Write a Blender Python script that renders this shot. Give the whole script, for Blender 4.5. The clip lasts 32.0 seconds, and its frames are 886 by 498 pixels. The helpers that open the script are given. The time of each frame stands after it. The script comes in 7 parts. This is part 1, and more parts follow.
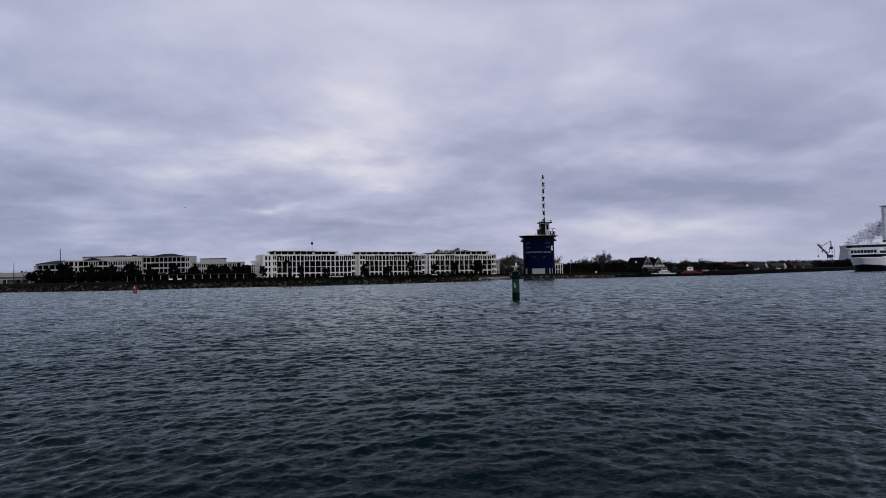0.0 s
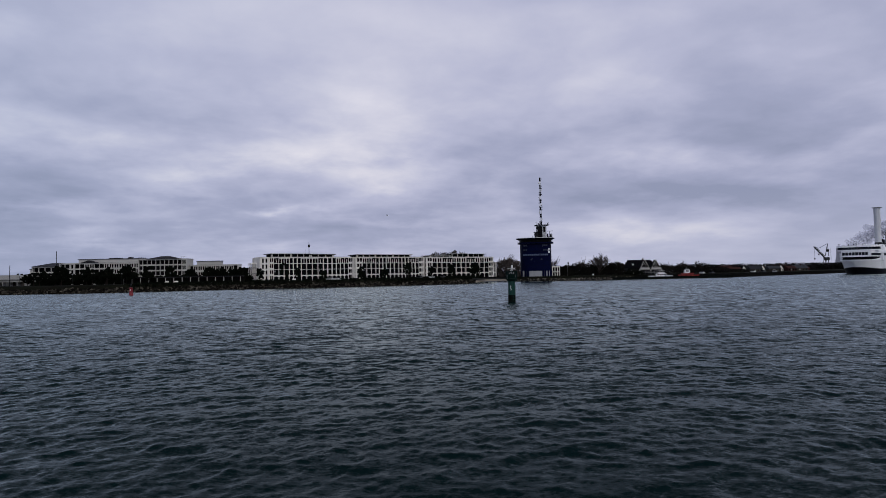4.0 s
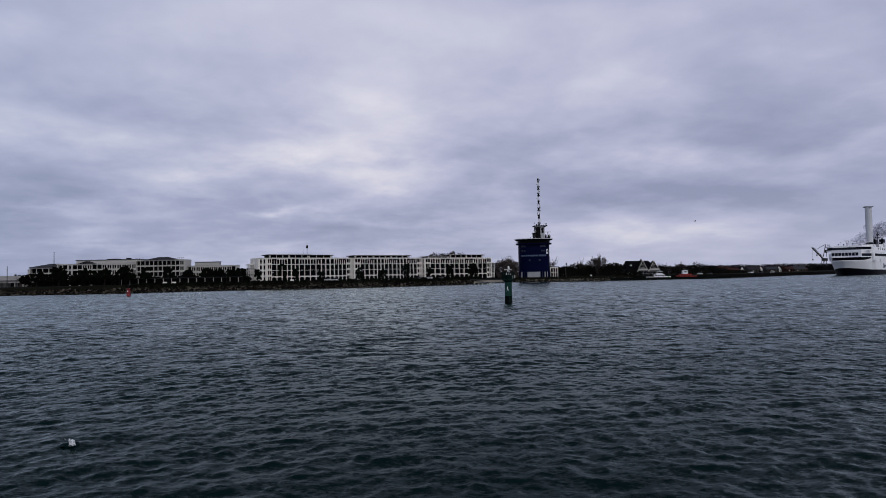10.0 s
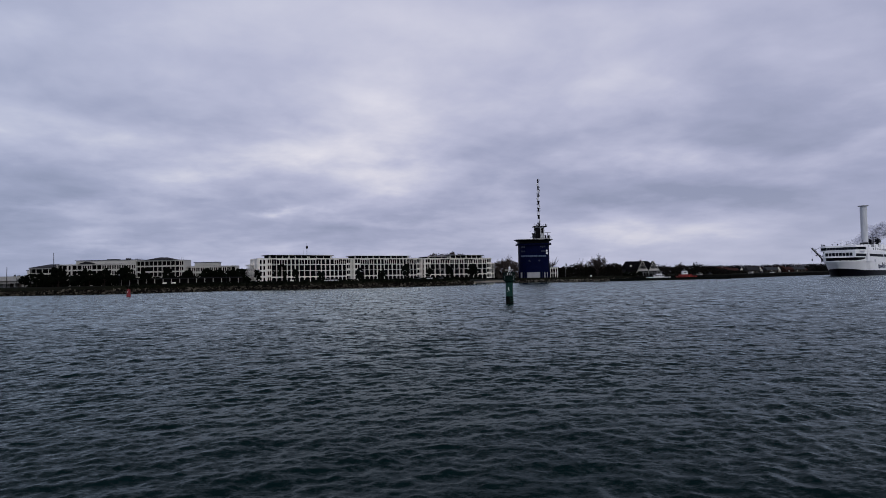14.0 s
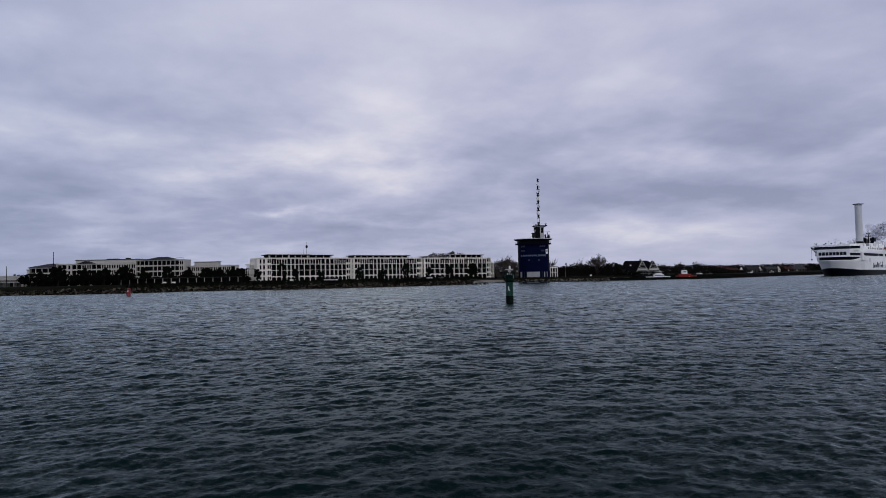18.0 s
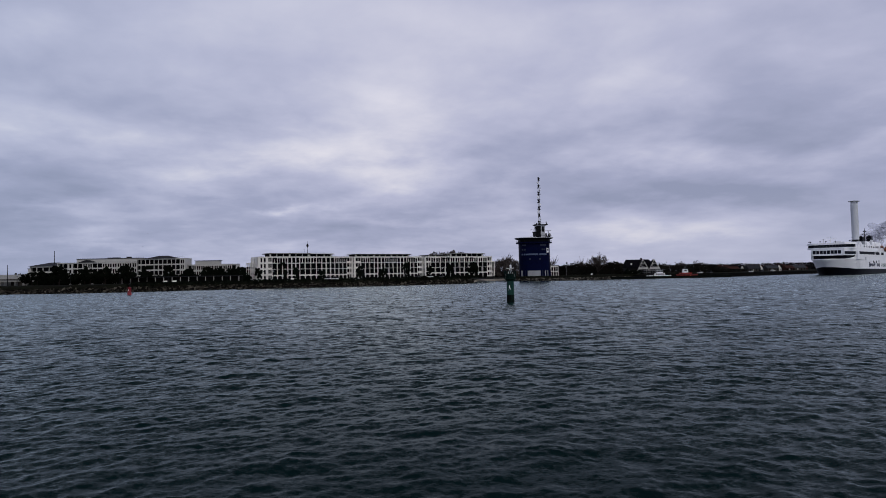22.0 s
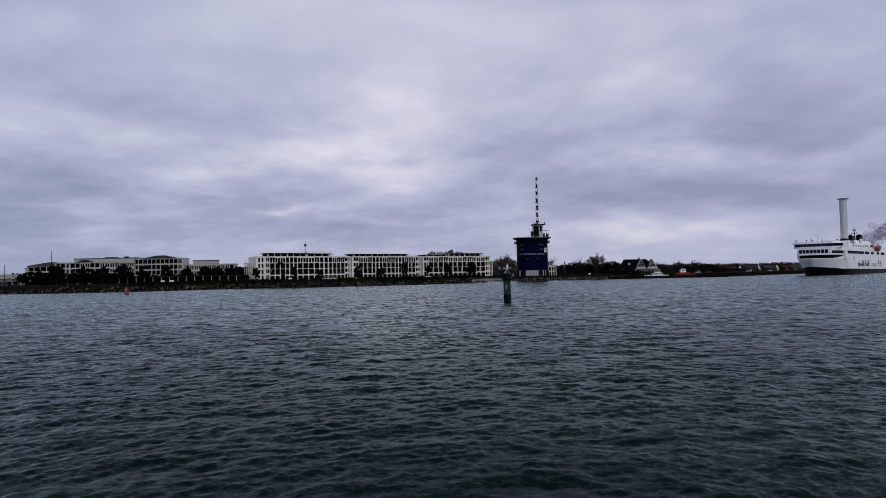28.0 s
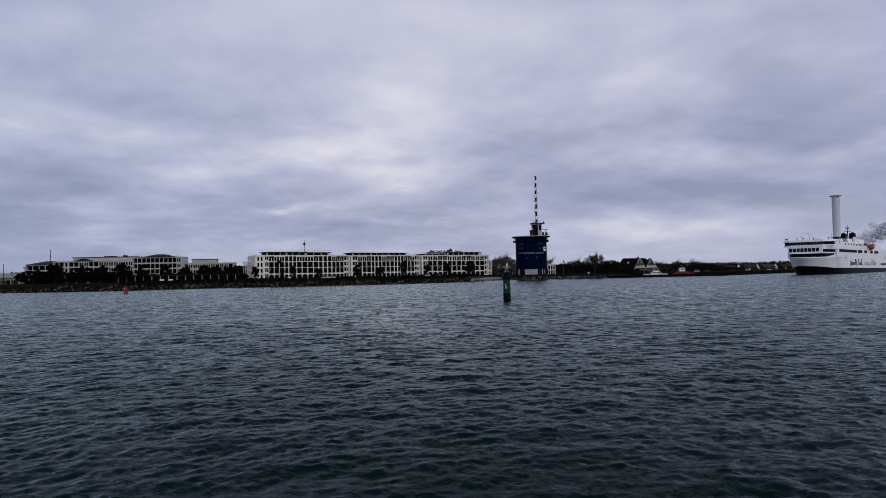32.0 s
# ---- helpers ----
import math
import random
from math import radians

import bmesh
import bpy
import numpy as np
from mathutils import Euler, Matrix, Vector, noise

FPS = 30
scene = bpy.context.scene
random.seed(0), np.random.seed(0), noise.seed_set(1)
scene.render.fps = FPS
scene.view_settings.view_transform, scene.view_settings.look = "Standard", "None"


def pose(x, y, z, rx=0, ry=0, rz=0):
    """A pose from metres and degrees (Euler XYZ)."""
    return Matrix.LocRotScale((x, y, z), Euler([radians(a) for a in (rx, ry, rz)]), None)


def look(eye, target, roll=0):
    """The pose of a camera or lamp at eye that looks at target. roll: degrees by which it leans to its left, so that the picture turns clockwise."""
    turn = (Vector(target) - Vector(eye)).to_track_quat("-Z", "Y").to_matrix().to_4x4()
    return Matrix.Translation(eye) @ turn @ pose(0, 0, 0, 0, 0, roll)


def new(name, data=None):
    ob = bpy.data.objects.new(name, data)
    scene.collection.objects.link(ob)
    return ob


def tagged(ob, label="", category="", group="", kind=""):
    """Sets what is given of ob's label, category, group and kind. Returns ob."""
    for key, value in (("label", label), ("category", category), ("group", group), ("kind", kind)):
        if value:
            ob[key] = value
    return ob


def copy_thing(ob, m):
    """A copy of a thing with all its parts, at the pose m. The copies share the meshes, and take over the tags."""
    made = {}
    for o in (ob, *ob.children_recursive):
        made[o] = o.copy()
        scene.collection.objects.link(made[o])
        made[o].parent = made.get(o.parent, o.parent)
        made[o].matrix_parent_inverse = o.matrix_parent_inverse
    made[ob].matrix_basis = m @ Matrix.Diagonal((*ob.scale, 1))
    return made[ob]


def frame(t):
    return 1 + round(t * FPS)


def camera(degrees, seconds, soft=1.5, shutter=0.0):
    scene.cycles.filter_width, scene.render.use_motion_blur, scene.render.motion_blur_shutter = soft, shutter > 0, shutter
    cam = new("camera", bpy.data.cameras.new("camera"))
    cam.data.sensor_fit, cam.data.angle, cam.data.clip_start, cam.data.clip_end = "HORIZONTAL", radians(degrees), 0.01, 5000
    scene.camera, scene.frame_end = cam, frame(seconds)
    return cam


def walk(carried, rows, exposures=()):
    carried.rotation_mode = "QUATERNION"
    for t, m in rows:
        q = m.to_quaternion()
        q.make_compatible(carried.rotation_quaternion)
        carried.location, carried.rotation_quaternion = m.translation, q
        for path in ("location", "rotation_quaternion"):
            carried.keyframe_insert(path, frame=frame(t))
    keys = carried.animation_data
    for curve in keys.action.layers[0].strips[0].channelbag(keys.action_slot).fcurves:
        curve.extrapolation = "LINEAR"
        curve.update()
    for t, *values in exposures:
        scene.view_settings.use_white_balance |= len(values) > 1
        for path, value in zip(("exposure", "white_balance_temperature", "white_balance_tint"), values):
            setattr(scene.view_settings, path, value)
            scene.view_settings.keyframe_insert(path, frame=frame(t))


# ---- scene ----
cam = camera(69, 32.0, soft=0.7)
EYE = 4.2


def view(side, yaw, lift):
    """The camera's pose: metres to the side, degrees to the right, degrees up."""
    a, p = radians(yaw), radians(lift)
    eye = Vector((side, 0, EYE))
    return look(eye, eye + Vector((math.sin(a) * math.cos(p), math.cos(a) * math.cos(p), math.sin(p))), -1.1)


# seconds, yaw, lift, metres to the side
PATH = [
    (0, -0.583, 2.149, -0.42), (0.5, -0.587, 2.201, -0.41), (1, -0.582, 2.282, -0.38), (1.5, -0.558, 2.331, -0.32),
    (2, -0.517, 2.351, -0.29), (2.5, -0.459, 2.358, -0.29), (3, -0.403, 2.358, -0.26), (3.5, -0.382, 2.358, -0.23),
    (5.5, -0.289, 2.442, -0.03), (6, -0.293, 2.449, -0.04), (6.5, -0.295, 2.449, -0.05), (7, -0.299, 2.440, -0.02),
    (7.5, -0.306, 2.434, 0.05), (8, -0.310, 2.431, 0.10), (8.5, -0.310, 2.430, 0.11), (9, -0.299, 2.438, 0.14),
    (9.5, -0.271, 2.445, 0.15), (10, -0.240, 2.440, 0.13), (10.5, -0.209, 2.447, 0.12), (11, -0.186, 2.476, 0.14),
    (11.5, -0.175, 2.501, 0.14), (12, -0.165, 2.510, 0.09), (12.5, -0.156, 2.510, 0.01), (13, -0.160, 2.501, -0.03),
    (13.5, -0.173, 2.487, -0.06), (14, -0.189, 2.479, -0.10), (14.5, -0.204, 2.478, -0.11), (16.5, -0.166, 2.463, -0.16),
    (17, -0.165, 2.446, -0.17), (17.5, -0.162, 2.436, -0.18), (18, -0.158, 2.434, -0.19), (18.5, -0.153, 2.425, -0.24),
    (19, -0.152, 2.402, -0.31), (19.5, -0.168, 2.374, -0.32), (20, -0.195, 2.359, -0.27), (20.5, -0.209, 2.354, -0.25),
    (21, -0.211, 2.347, -0.24), (21.5, -0.218, 2.340, -0.22), (22, -0.223, 2.331, -0.21), (22.5, -0.221, 2.327, -0.17),
    (23, -0.216, 2.331, -0.12), (23.5, -0.208, 2.336, -0.11), (24, -0.196, 2.336, -0.12), (24.5, -0.181, 2.340, -0.10),
    (25, -0.170, 2.350, -0.05), (25.5, -0.163, 2.357, -0.03), (27.5, -0.078, 2.330, 0.04), (28, -0.079, 2.304, 0.04),
    (28.5, -0.109, 2.294, 0.06), (29, -0.148, 2.301, 0.10), (29.5, -0.147, 2.291, 0.09), (30, -0.112, 2.280, 0.03),
    (30.5, -0.083, 2.260, 0.02), (31, -0.058, 2.225, 0.03), (31.5, -0.017, 2.205, -0.02), (32, 0.019, 2.203, -0.09),
]
walk(cam, [(t, view(s, yaw, lift)) for t, yaw, lift, s in PATH])

# ---- sky, sun ----


def node(tree, kind, **values):
    n = tree.nodes.new(kind)
    for key, value in values.items():
        n.inputs[key.replace("_", " ")].default_value = value
    return n


def math_node(tree, op, a, b=None, clamp=False):
    n = tree.nodes.new("ShaderNodeMath")
    n.operation, n.use_clamp = op, clamp
    for i, v in enumerate((a, b)):
        if v is None:
            continue
        if isinstance(v, (int, float)):
            n.inputs[i].default_value = v
        else:
            tree.links.new(v, n.inputs[i])
    return n.outputs[0]


def ramp_node(tree, fac, stops):
    n = tree.nodes.new("ShaderNodeValToRGB")
    el = n.color_ramp.elements
    while len(el) < len(stops):
        el.new(0.5)
    for e, (pos, col) in zip(el, stops):
        e.position, e.color = pos, (*col, 1)
    tree.links.new(fac, n.inputs[0])
    return n.outputs[0]


def mix_color(tree, fac, a, b, blend="MIX"):
    n = tree.nodes.new("ShaderNodeMix")
    n.data_type, n.blend_type = "RGBA", blend
    for sock, v in ((n.inputs[0], fac), (n.inputs[6], a), (n.inputs[7], b)):
        if isinstance(v, (int, float)):
            sock.default_value = v
        elif isinstance(v, tuple):
            sock.default_value = (*v, 1)
        else:
            tree.links.new(v, sock)
    return n.outputs[2]


def cloud_group():
    """Overcast sky: a direction in, a colour out. The layer is flat, so that it closes up towards the horizon."""
    g = bpy.data.node_groups.new("overcast", "ShaderNodeTree")
    g.interface.new_socket("Direction", in_out="INPUT", socket_type="NodeSocketVector")
    g.interface.new_socket("Color", in_out="OUTPUT", socket_type="NodeSocketColor")
    gi, go = g.nodes.new("NodeGroupInput"), g.nodes.new("NodeGroupOutput")
    sep = g.nodes.new("ShaderNodeSeparateXYZ")
    g.links.new(gi.outputs[0], sep.inputs[0])
    z = math_node(g, "ADD", math_node(g, "MAXIMUM", sep.outputs[2], 0.0), 0.2)
    u = math_node(g, "DIVIDE", sep.outputs[0], z)
    v = math_node(g, "DIVIDE", sep.outputs[1], z)
    comb = g.nodes.new("ShaderNodeCombineXYZ")
    g.links.new(u, comb.inputs[0]), g.links.new(v, comb.inputs[1])
    mp = g.nodes.new("ShaderNodeMapping")
    mp.inputs["Location"].default_value = SKY_SHIFT
    mp.inputs["Rotation"].default_value = (0, 0, radians(-8))
    mp.inputs["Scale"].default_value = (1.05, 1.05, 1)
    g.links.new(comb.outputs[0], mp.inputs[0])

    def tex(scale, detail, rough, distort):
        n = node(g, "ShaderNodeTexNoise", Scale=scale, Detail=detail, Roughness=rough, Distortion=distort)
        g.links.new(mp.outputs[0], n.inputs["Vector"])
        return n.outputs["Fac"]

    big, mid, fine = tex(0.5, 2, 0.45, 0.0), tex(1.5, 5, 0.5, 0.15), tex(4.6, 5, 0.55, 0.3)
    s = math_node(g, "ADD", math_node(g, "ADD", math_node(g, "MULTIPLY", big, 0.22), 0.105), math_node(g, "MULTIPLY", mid, 0.44))
    s = math_node(g, "ADD", s, math_node(g, "MULTIPLY", fine, 0.13))
    # the far cloud is hazed over and shows less relief
    low_part = math_node(g, "SUBTRACT", 1.0, math_node(g, "DIVIDE", sep.outputs[2], 0.16), clamp=True)
    to_right = math_node(g, "MULTIPLY", math_node(g, "ADD", sep.outputs[0], 0.15), 2.0, clamp=True)
    high_part = math_node(g, "MULTIPLY", math_node(g, "SUBTRACT", sep.outputs[2], 0.16), 4.5, clamp=True)
    clear = math_node(g, "SUBTRACT", 1.25, math_node(g, "ADD", math_node(g, "MULTIPLY", math_node(g, "MULTIPLY", low_part, to_right), 0.75), math_node(g, "MULTIPLY", high_part, 0.6)))
    s = math_node(g, "ADD", math_node(g, "MULTIPLY", math_node(g, "SUBTRACT", s, 0.5), clear), 0.5)
    # the larger lighter and darker cloud masses, on a plane before the eye, with ragged edges
    fwd = math_node(g, "ADD", math_node(g, "ABSOLUTE", sep.outputs[1]), 0.02)
    rag = node(g, "ShaderNodeTexNoise", Scale=1.6, Detail=5.0, Roughness=0.6)
    g.links.new(mp.outputs[0], rag.inputs["Vector"])
    rag_xyz = g.nodes.new("ShaderNodeSeparateColor")
    g.links.new(rag.outputs["Color"], rag_xyz.inputs[0])
    side = math_node(g, "ADD", math_node(g, "DIVIDE", sep.outputs[0], fwd), math_node(g, "MULTIPLY", math_node(g, "SUBTRACT", rag_xyz.outputs[0], 0.5), 0.22))
    up = math_node(g, "ADD", math_node(g, "DIVIDE", sep.outputs[2], fwd), math_node(g, "MULTIPLY", math_node(g, "SUBTRACT", rag_xyz.outputs[1], 0.5), 0.09))
    masses = [(m, 1) for m in LIGHT_CLOUDS] + [(m, -1) for m in DARK_CLOUDS]
    for (a, e, wa, we, amp), sign in masses:
        p = math_node(g, "POWER", math_node(g, "ABSOLUTE", math_node(g, "MULTIPLY", math_node(g, "SUBTRACT", side, a), 1 / wa)), 2)
        q = math_node(g, "POWER", math_node(g, "ABSOLUTE", math_node(g, "MULTIPLY", math_node(g, "SUBTRACT", up, e), 1 / we)), 2)
        bell = math_node(g, "MULTIPLY", math_node(g, "EXPONENT", math_node(g, "MULTIPLY", math_node(g, "ADD", p, q), -1.0)), amp * sign)
        s = math_node(g, "ADD", s, bell)
    col = ramp_node(g, s, SKY_STOPS)
    # thin bright air under the cloud's far edge
    low = math_node(g, "SUBTRACT", 1.0, math_node(g, "DIVIDE", sep.outputs[2], 0.11), clamp=True)
    col = mix_color(g, math_node(g, "MULTIPLY", low, math_node(g, "ADD", math_node(g, "MULTIPLY", to_right, 0.25), 0.08)), col, (0.50, 0.52, 0.63))
    # low cloud edges are lit a little warmer
    lit_edge = math_node(g, "MULTIPLY", math_node(g, "SUBTRACT", s, 0.56), 5.0, clamp=True)
    near_low = math_node(g, "SUBTRACT", 1.0, math_node(g, "DIVIDE", sep.outputs[2], 0.3), clamp=True)
    warm = math_node(g, "MULTIPLY", math_node(g, "MULTIPLY", lit_edge, near_low), 0.75)
    col = mix_color(g, warm, col, (0.78, 0.745, 0.76))
    # the cloud is cooler towards one side
    cool = math_node(g, "MULTIPLY", math_node(g, "ADD", side, 0.1), -1.3, clamp=True)
    col = mix_color(g, cool, col, mix_color(g, 1.0, col, (0.94, 0.99, 1.0), "MULTIPLY"))
    g.links.new(col, go.inputs[0])
    return g


SKY_SHIFT = (7.7, 1.3, 0.0)
# tangents to the right and up, half widths, strength
LIGHT_CLOUDS = [(-0.17, 0.202, 0.105, 0.025, 0.09), (-0.266, 0.105, 0.061, 0.008, 0.1), (-0.056, 0.092, 0.079, 0.011, 0.08), (-0.082, 0.231, 0.088, 0.039, 0.04), (0.391, 0.178, 0.079, 0.023, 0.06), (-0.643, 0.391, 0.053, 0.039, 0.06), (-0.635, 0.216, 0.079, 0.025, 0.05), (0.075, 0.386, 0.193, 0.053, 0.05), (0.365, 0.411, 0.158, 0.039, 0.05), (-0.521, 0.061, 0.061, 0.008, 0.07), (-0.337, 0.42, 0.14, 0.035, 0.03), (0.4, 0.064, 0.26, 0.022, 0.05), (-0.12, 0.26, 0.22, 0.07, 0.03), (-0.02, 0.21, 0.5, 0.05, 0.035), (-0.62, 0.118, 0.07, 0.007, 0.07), (-0.37, 0.134, 0.05, 0.008, 0.07), (0.05, 0.36, 0.6, 0.12, 0.042), (0.38, 0.082, 0.24, 0.03, 0.03)]
DARK_CLOUDS = [(-0.62, 0.16, 0.22, 0.09, 0.035), (-0.6, 0.03, 0.3, 0.05, 0.05), (0.54, 0.219, 0.175, 0.053, 0.04), (0.42, 0.12, 0.34, 0.016, 0.085), (0.52, 0.15, 0.2, 0.06, 0.045), (0.3, 0.15, 0.25, 0.08, 0.025), (-0.66, 0.08, 0.13, 0.1, 0.04), (-0.512, 0.13, 0.193, 0.019, 0.05), (-0.635, 0.08, 0.14, 0.019, 0.04), (-0.161, 0.075, 0.193, 0.009, 0.03), (0.496, 0.255, 0.289, 0.167, 0.02), (-0.573, 0.092, 0.228, 0.061, 0.035), (0.61, 0.051, 0.14, 0.053, 0.04)]
SKY_STOPS = [(0.34, (0.285, 0.315, 0.45)), (0.44, (0.36, 0.385, 0.54)), (0.53, (0.47, 0.487, 0.645)), (0.60, (0.58, 0.588, 0.72)), (0.69, (0.735, 0.725, 0.82))]
OVERCAST = cloud_group()

world = bpy.data.worlds.new("overcast_sky")
scene.world = world
world.use_nodes = True
wt = world.node_tree
wt.nodes.clear()
clear_sky = wt.nodes.new("ShaderNodeTexSky")
clear_sky.sky_type, clear_sky.sun_disc = "NISHITA", False
clear_sky.sun_elevation, clear_sky.sun_rotation = radians(43), radians(152)
w_dir = wt.nodes.new("ShaderNodeTexCoord")
w_cloud = wt.nodes.new("ShaderNodeGroup")
w_cloud.node_tree = OVERCAST
wt.links.new(w_dir.outputs["Generated"], w_cloud.inputs[0])
w_clear = node(wt, "ShaderNodeBackground", Strength=0.06)
w_over = node(wt, "ShaderNodeBackground", Strength=1.0)
# the sky stays bright low down; its unseen upper part is dimmed for shade
w_sep = wt.nodes.new("ShaderNodeSeparateXYZ")
wt.links.new(w_dir.outputs["Generated"], w_sep.inputs[0])
w_dim = math_node(wt, "DIVIDE", math_node(wt, "SUBTRACT", w_sep.outputs[2], 0.40), 0.45, clamp=True)
wt.links.new(math_node(wt, "SUBTRACT", 0.92, math_node(wt, "MULTIPLY", w_dim, 0.7)), w_over.inputs["Strength"])
wt.links.new(clear_sky.outputs[0], w_clear.inputs[0])
wt.links.new(w_cloud.outputs[0], w_over.inputs[0])
w_mix = wt.nodes.new("ShaderNodeMixShader")
w_mix.inputs[0].default_value = 0.94
w_out = wt.nodes.new("ShaderNodeOutputWorld")
wt.links.new(w_clear.outputs[0], w_mix.inputs[1])
wt.links.new(w_over.outputs[0], w_mix.inputs[2])
wt.links.new(w_mix.outputs[0], w_out.inputs[0])

sun_data = bpy.data.lights.new("sun", "SUN")
sun_data.energy, sun_data.angle, sun_data.color = 0.95, radians(22), (1.0, 0.96, 0.9)
sun = new("sun", sun_data)
sun.matrix_world = look((60, -115, 120), (0, 0, 0))
scene.view_settings.exposure = 0.0

# ---- materials ----


def material(name, color, rough=0.6, metal=0.0, grain=3.0, spread=0.25, bump=0.0, bump_scale=None, stain=None, island=0.0, ior=1.5, gloss=0.5, pale=0.0):
    """A worn surface: colour with noise at two scales, and relief. stain: a second colour in blotches."""
    m = bpy.data.materials.new(name)
    m.use_nodes = True
    t = m.node_tree
    b = t.nodes["Principled BSDF"]
    b.inputs["Roughness"].default_value, b.inputs["Metallic"].default_value, b.inputs["IOR"].default_value = rough, metal, ior
    b.inputs["Specular IOR Level"].default_value = gloss
    at = t.nodes.new("ShaderNodeTexCoord")
    n1 = node(t, "ShaderNodeTexNoise", Scale=grain, Detail=5.0, Roughness=0.6)
    n2 = node(t, "ShaderNodeTexNoise", Scale=grain * 0.13, Detail=3.0)
    for n in (n1, n2):
        t.links.new(at.outputs["Object"], n.inputs["Vector"])
    s = math_node(t, "ADD", math_node(t, "MULTIPLY", n1.outputs["Fac"], 0.5), math_node(t, "MULTIPLY", n2.outputs["Fac"], 0.5))
    dark = tuple(c * (1 - spread) for c in color)
    light = tuple(min(1, c * (1 + spread)) for c in color)
    col = ramp_node(t, s, [(0.32, dark), (0.68, light)])
    if stain:
        n3 = node(t, "ShaderNodeTexNoise", Scale=grain * 0.4, Detail=6.0, Roughness=0.7, Distortion=0.6)
        t.links.new(at.outputs["Object"], n3.inputs["Vector"])
        col = mix_color(t, ramp_node(t, n3.outputs["Fac"], [(0.52, (0, 0, 0)), (0.68, (0.7, 0.7, 0.7))]), col, stain)
    if island:
        geo = t.nodes.new("ShaderNodeNewGeometry")
        info = t.nodes.new("ShaderNodeObjectInfo")
        r = math_node(t, "FRACT", math_node(t, "ADD", geo.outputs["Random Per Island"], info.outputs["Random"]))
        k = math_node(t, "ADD", math_node(t, "MULTIPLY", math_node(t, "POWER", r, 4.0 if pale else 1.0), 2 * island + pale), 1 - island)
        c = t.nodes.new("ShaderNodeCombineXYZ")
        for i in range(3):
            t.links.new(k, c.inputs[i])
        col = mix_color(t, 1.0, col, c.outputs[0], "MULTIPLY")
    t.links.new(col, b.inputs["Base Color"])
    rr = math_node(t, "ADD", math_node(t, "MULTIPLY", n1.outputs["Fac"], 0.2), rough - 0.1, clamp=True)
    t.links.new(rr, b.inputs["Roughness"])
    if bump:
        n4 = node(t, "ShaderNodeTexNoise", Scale=bump_scale or grain * 2, Detail=6.0, Roughness=0.65)
        t.links.new(at.outputs["Object"], n4.inputs["Vector"])
        bp = node(t, "ShaderNodeBump", Strength=0.6, Distance=bump)
        t.links.new(n4.outputs["Fac"], bp.inputs["Height"])
        t.links.new(bp.outputs[0], b.inputs["Normal"])
    return m


def lit(name, color, strength):
    m = material(name, color, 0.4)
    b = m.node_tree.nodes["Principled BSDF"]
    b.inputs["Emission Color"].default_value, b.inputs["Emission Strength"].default_value = (*color, 1), strength
    return m


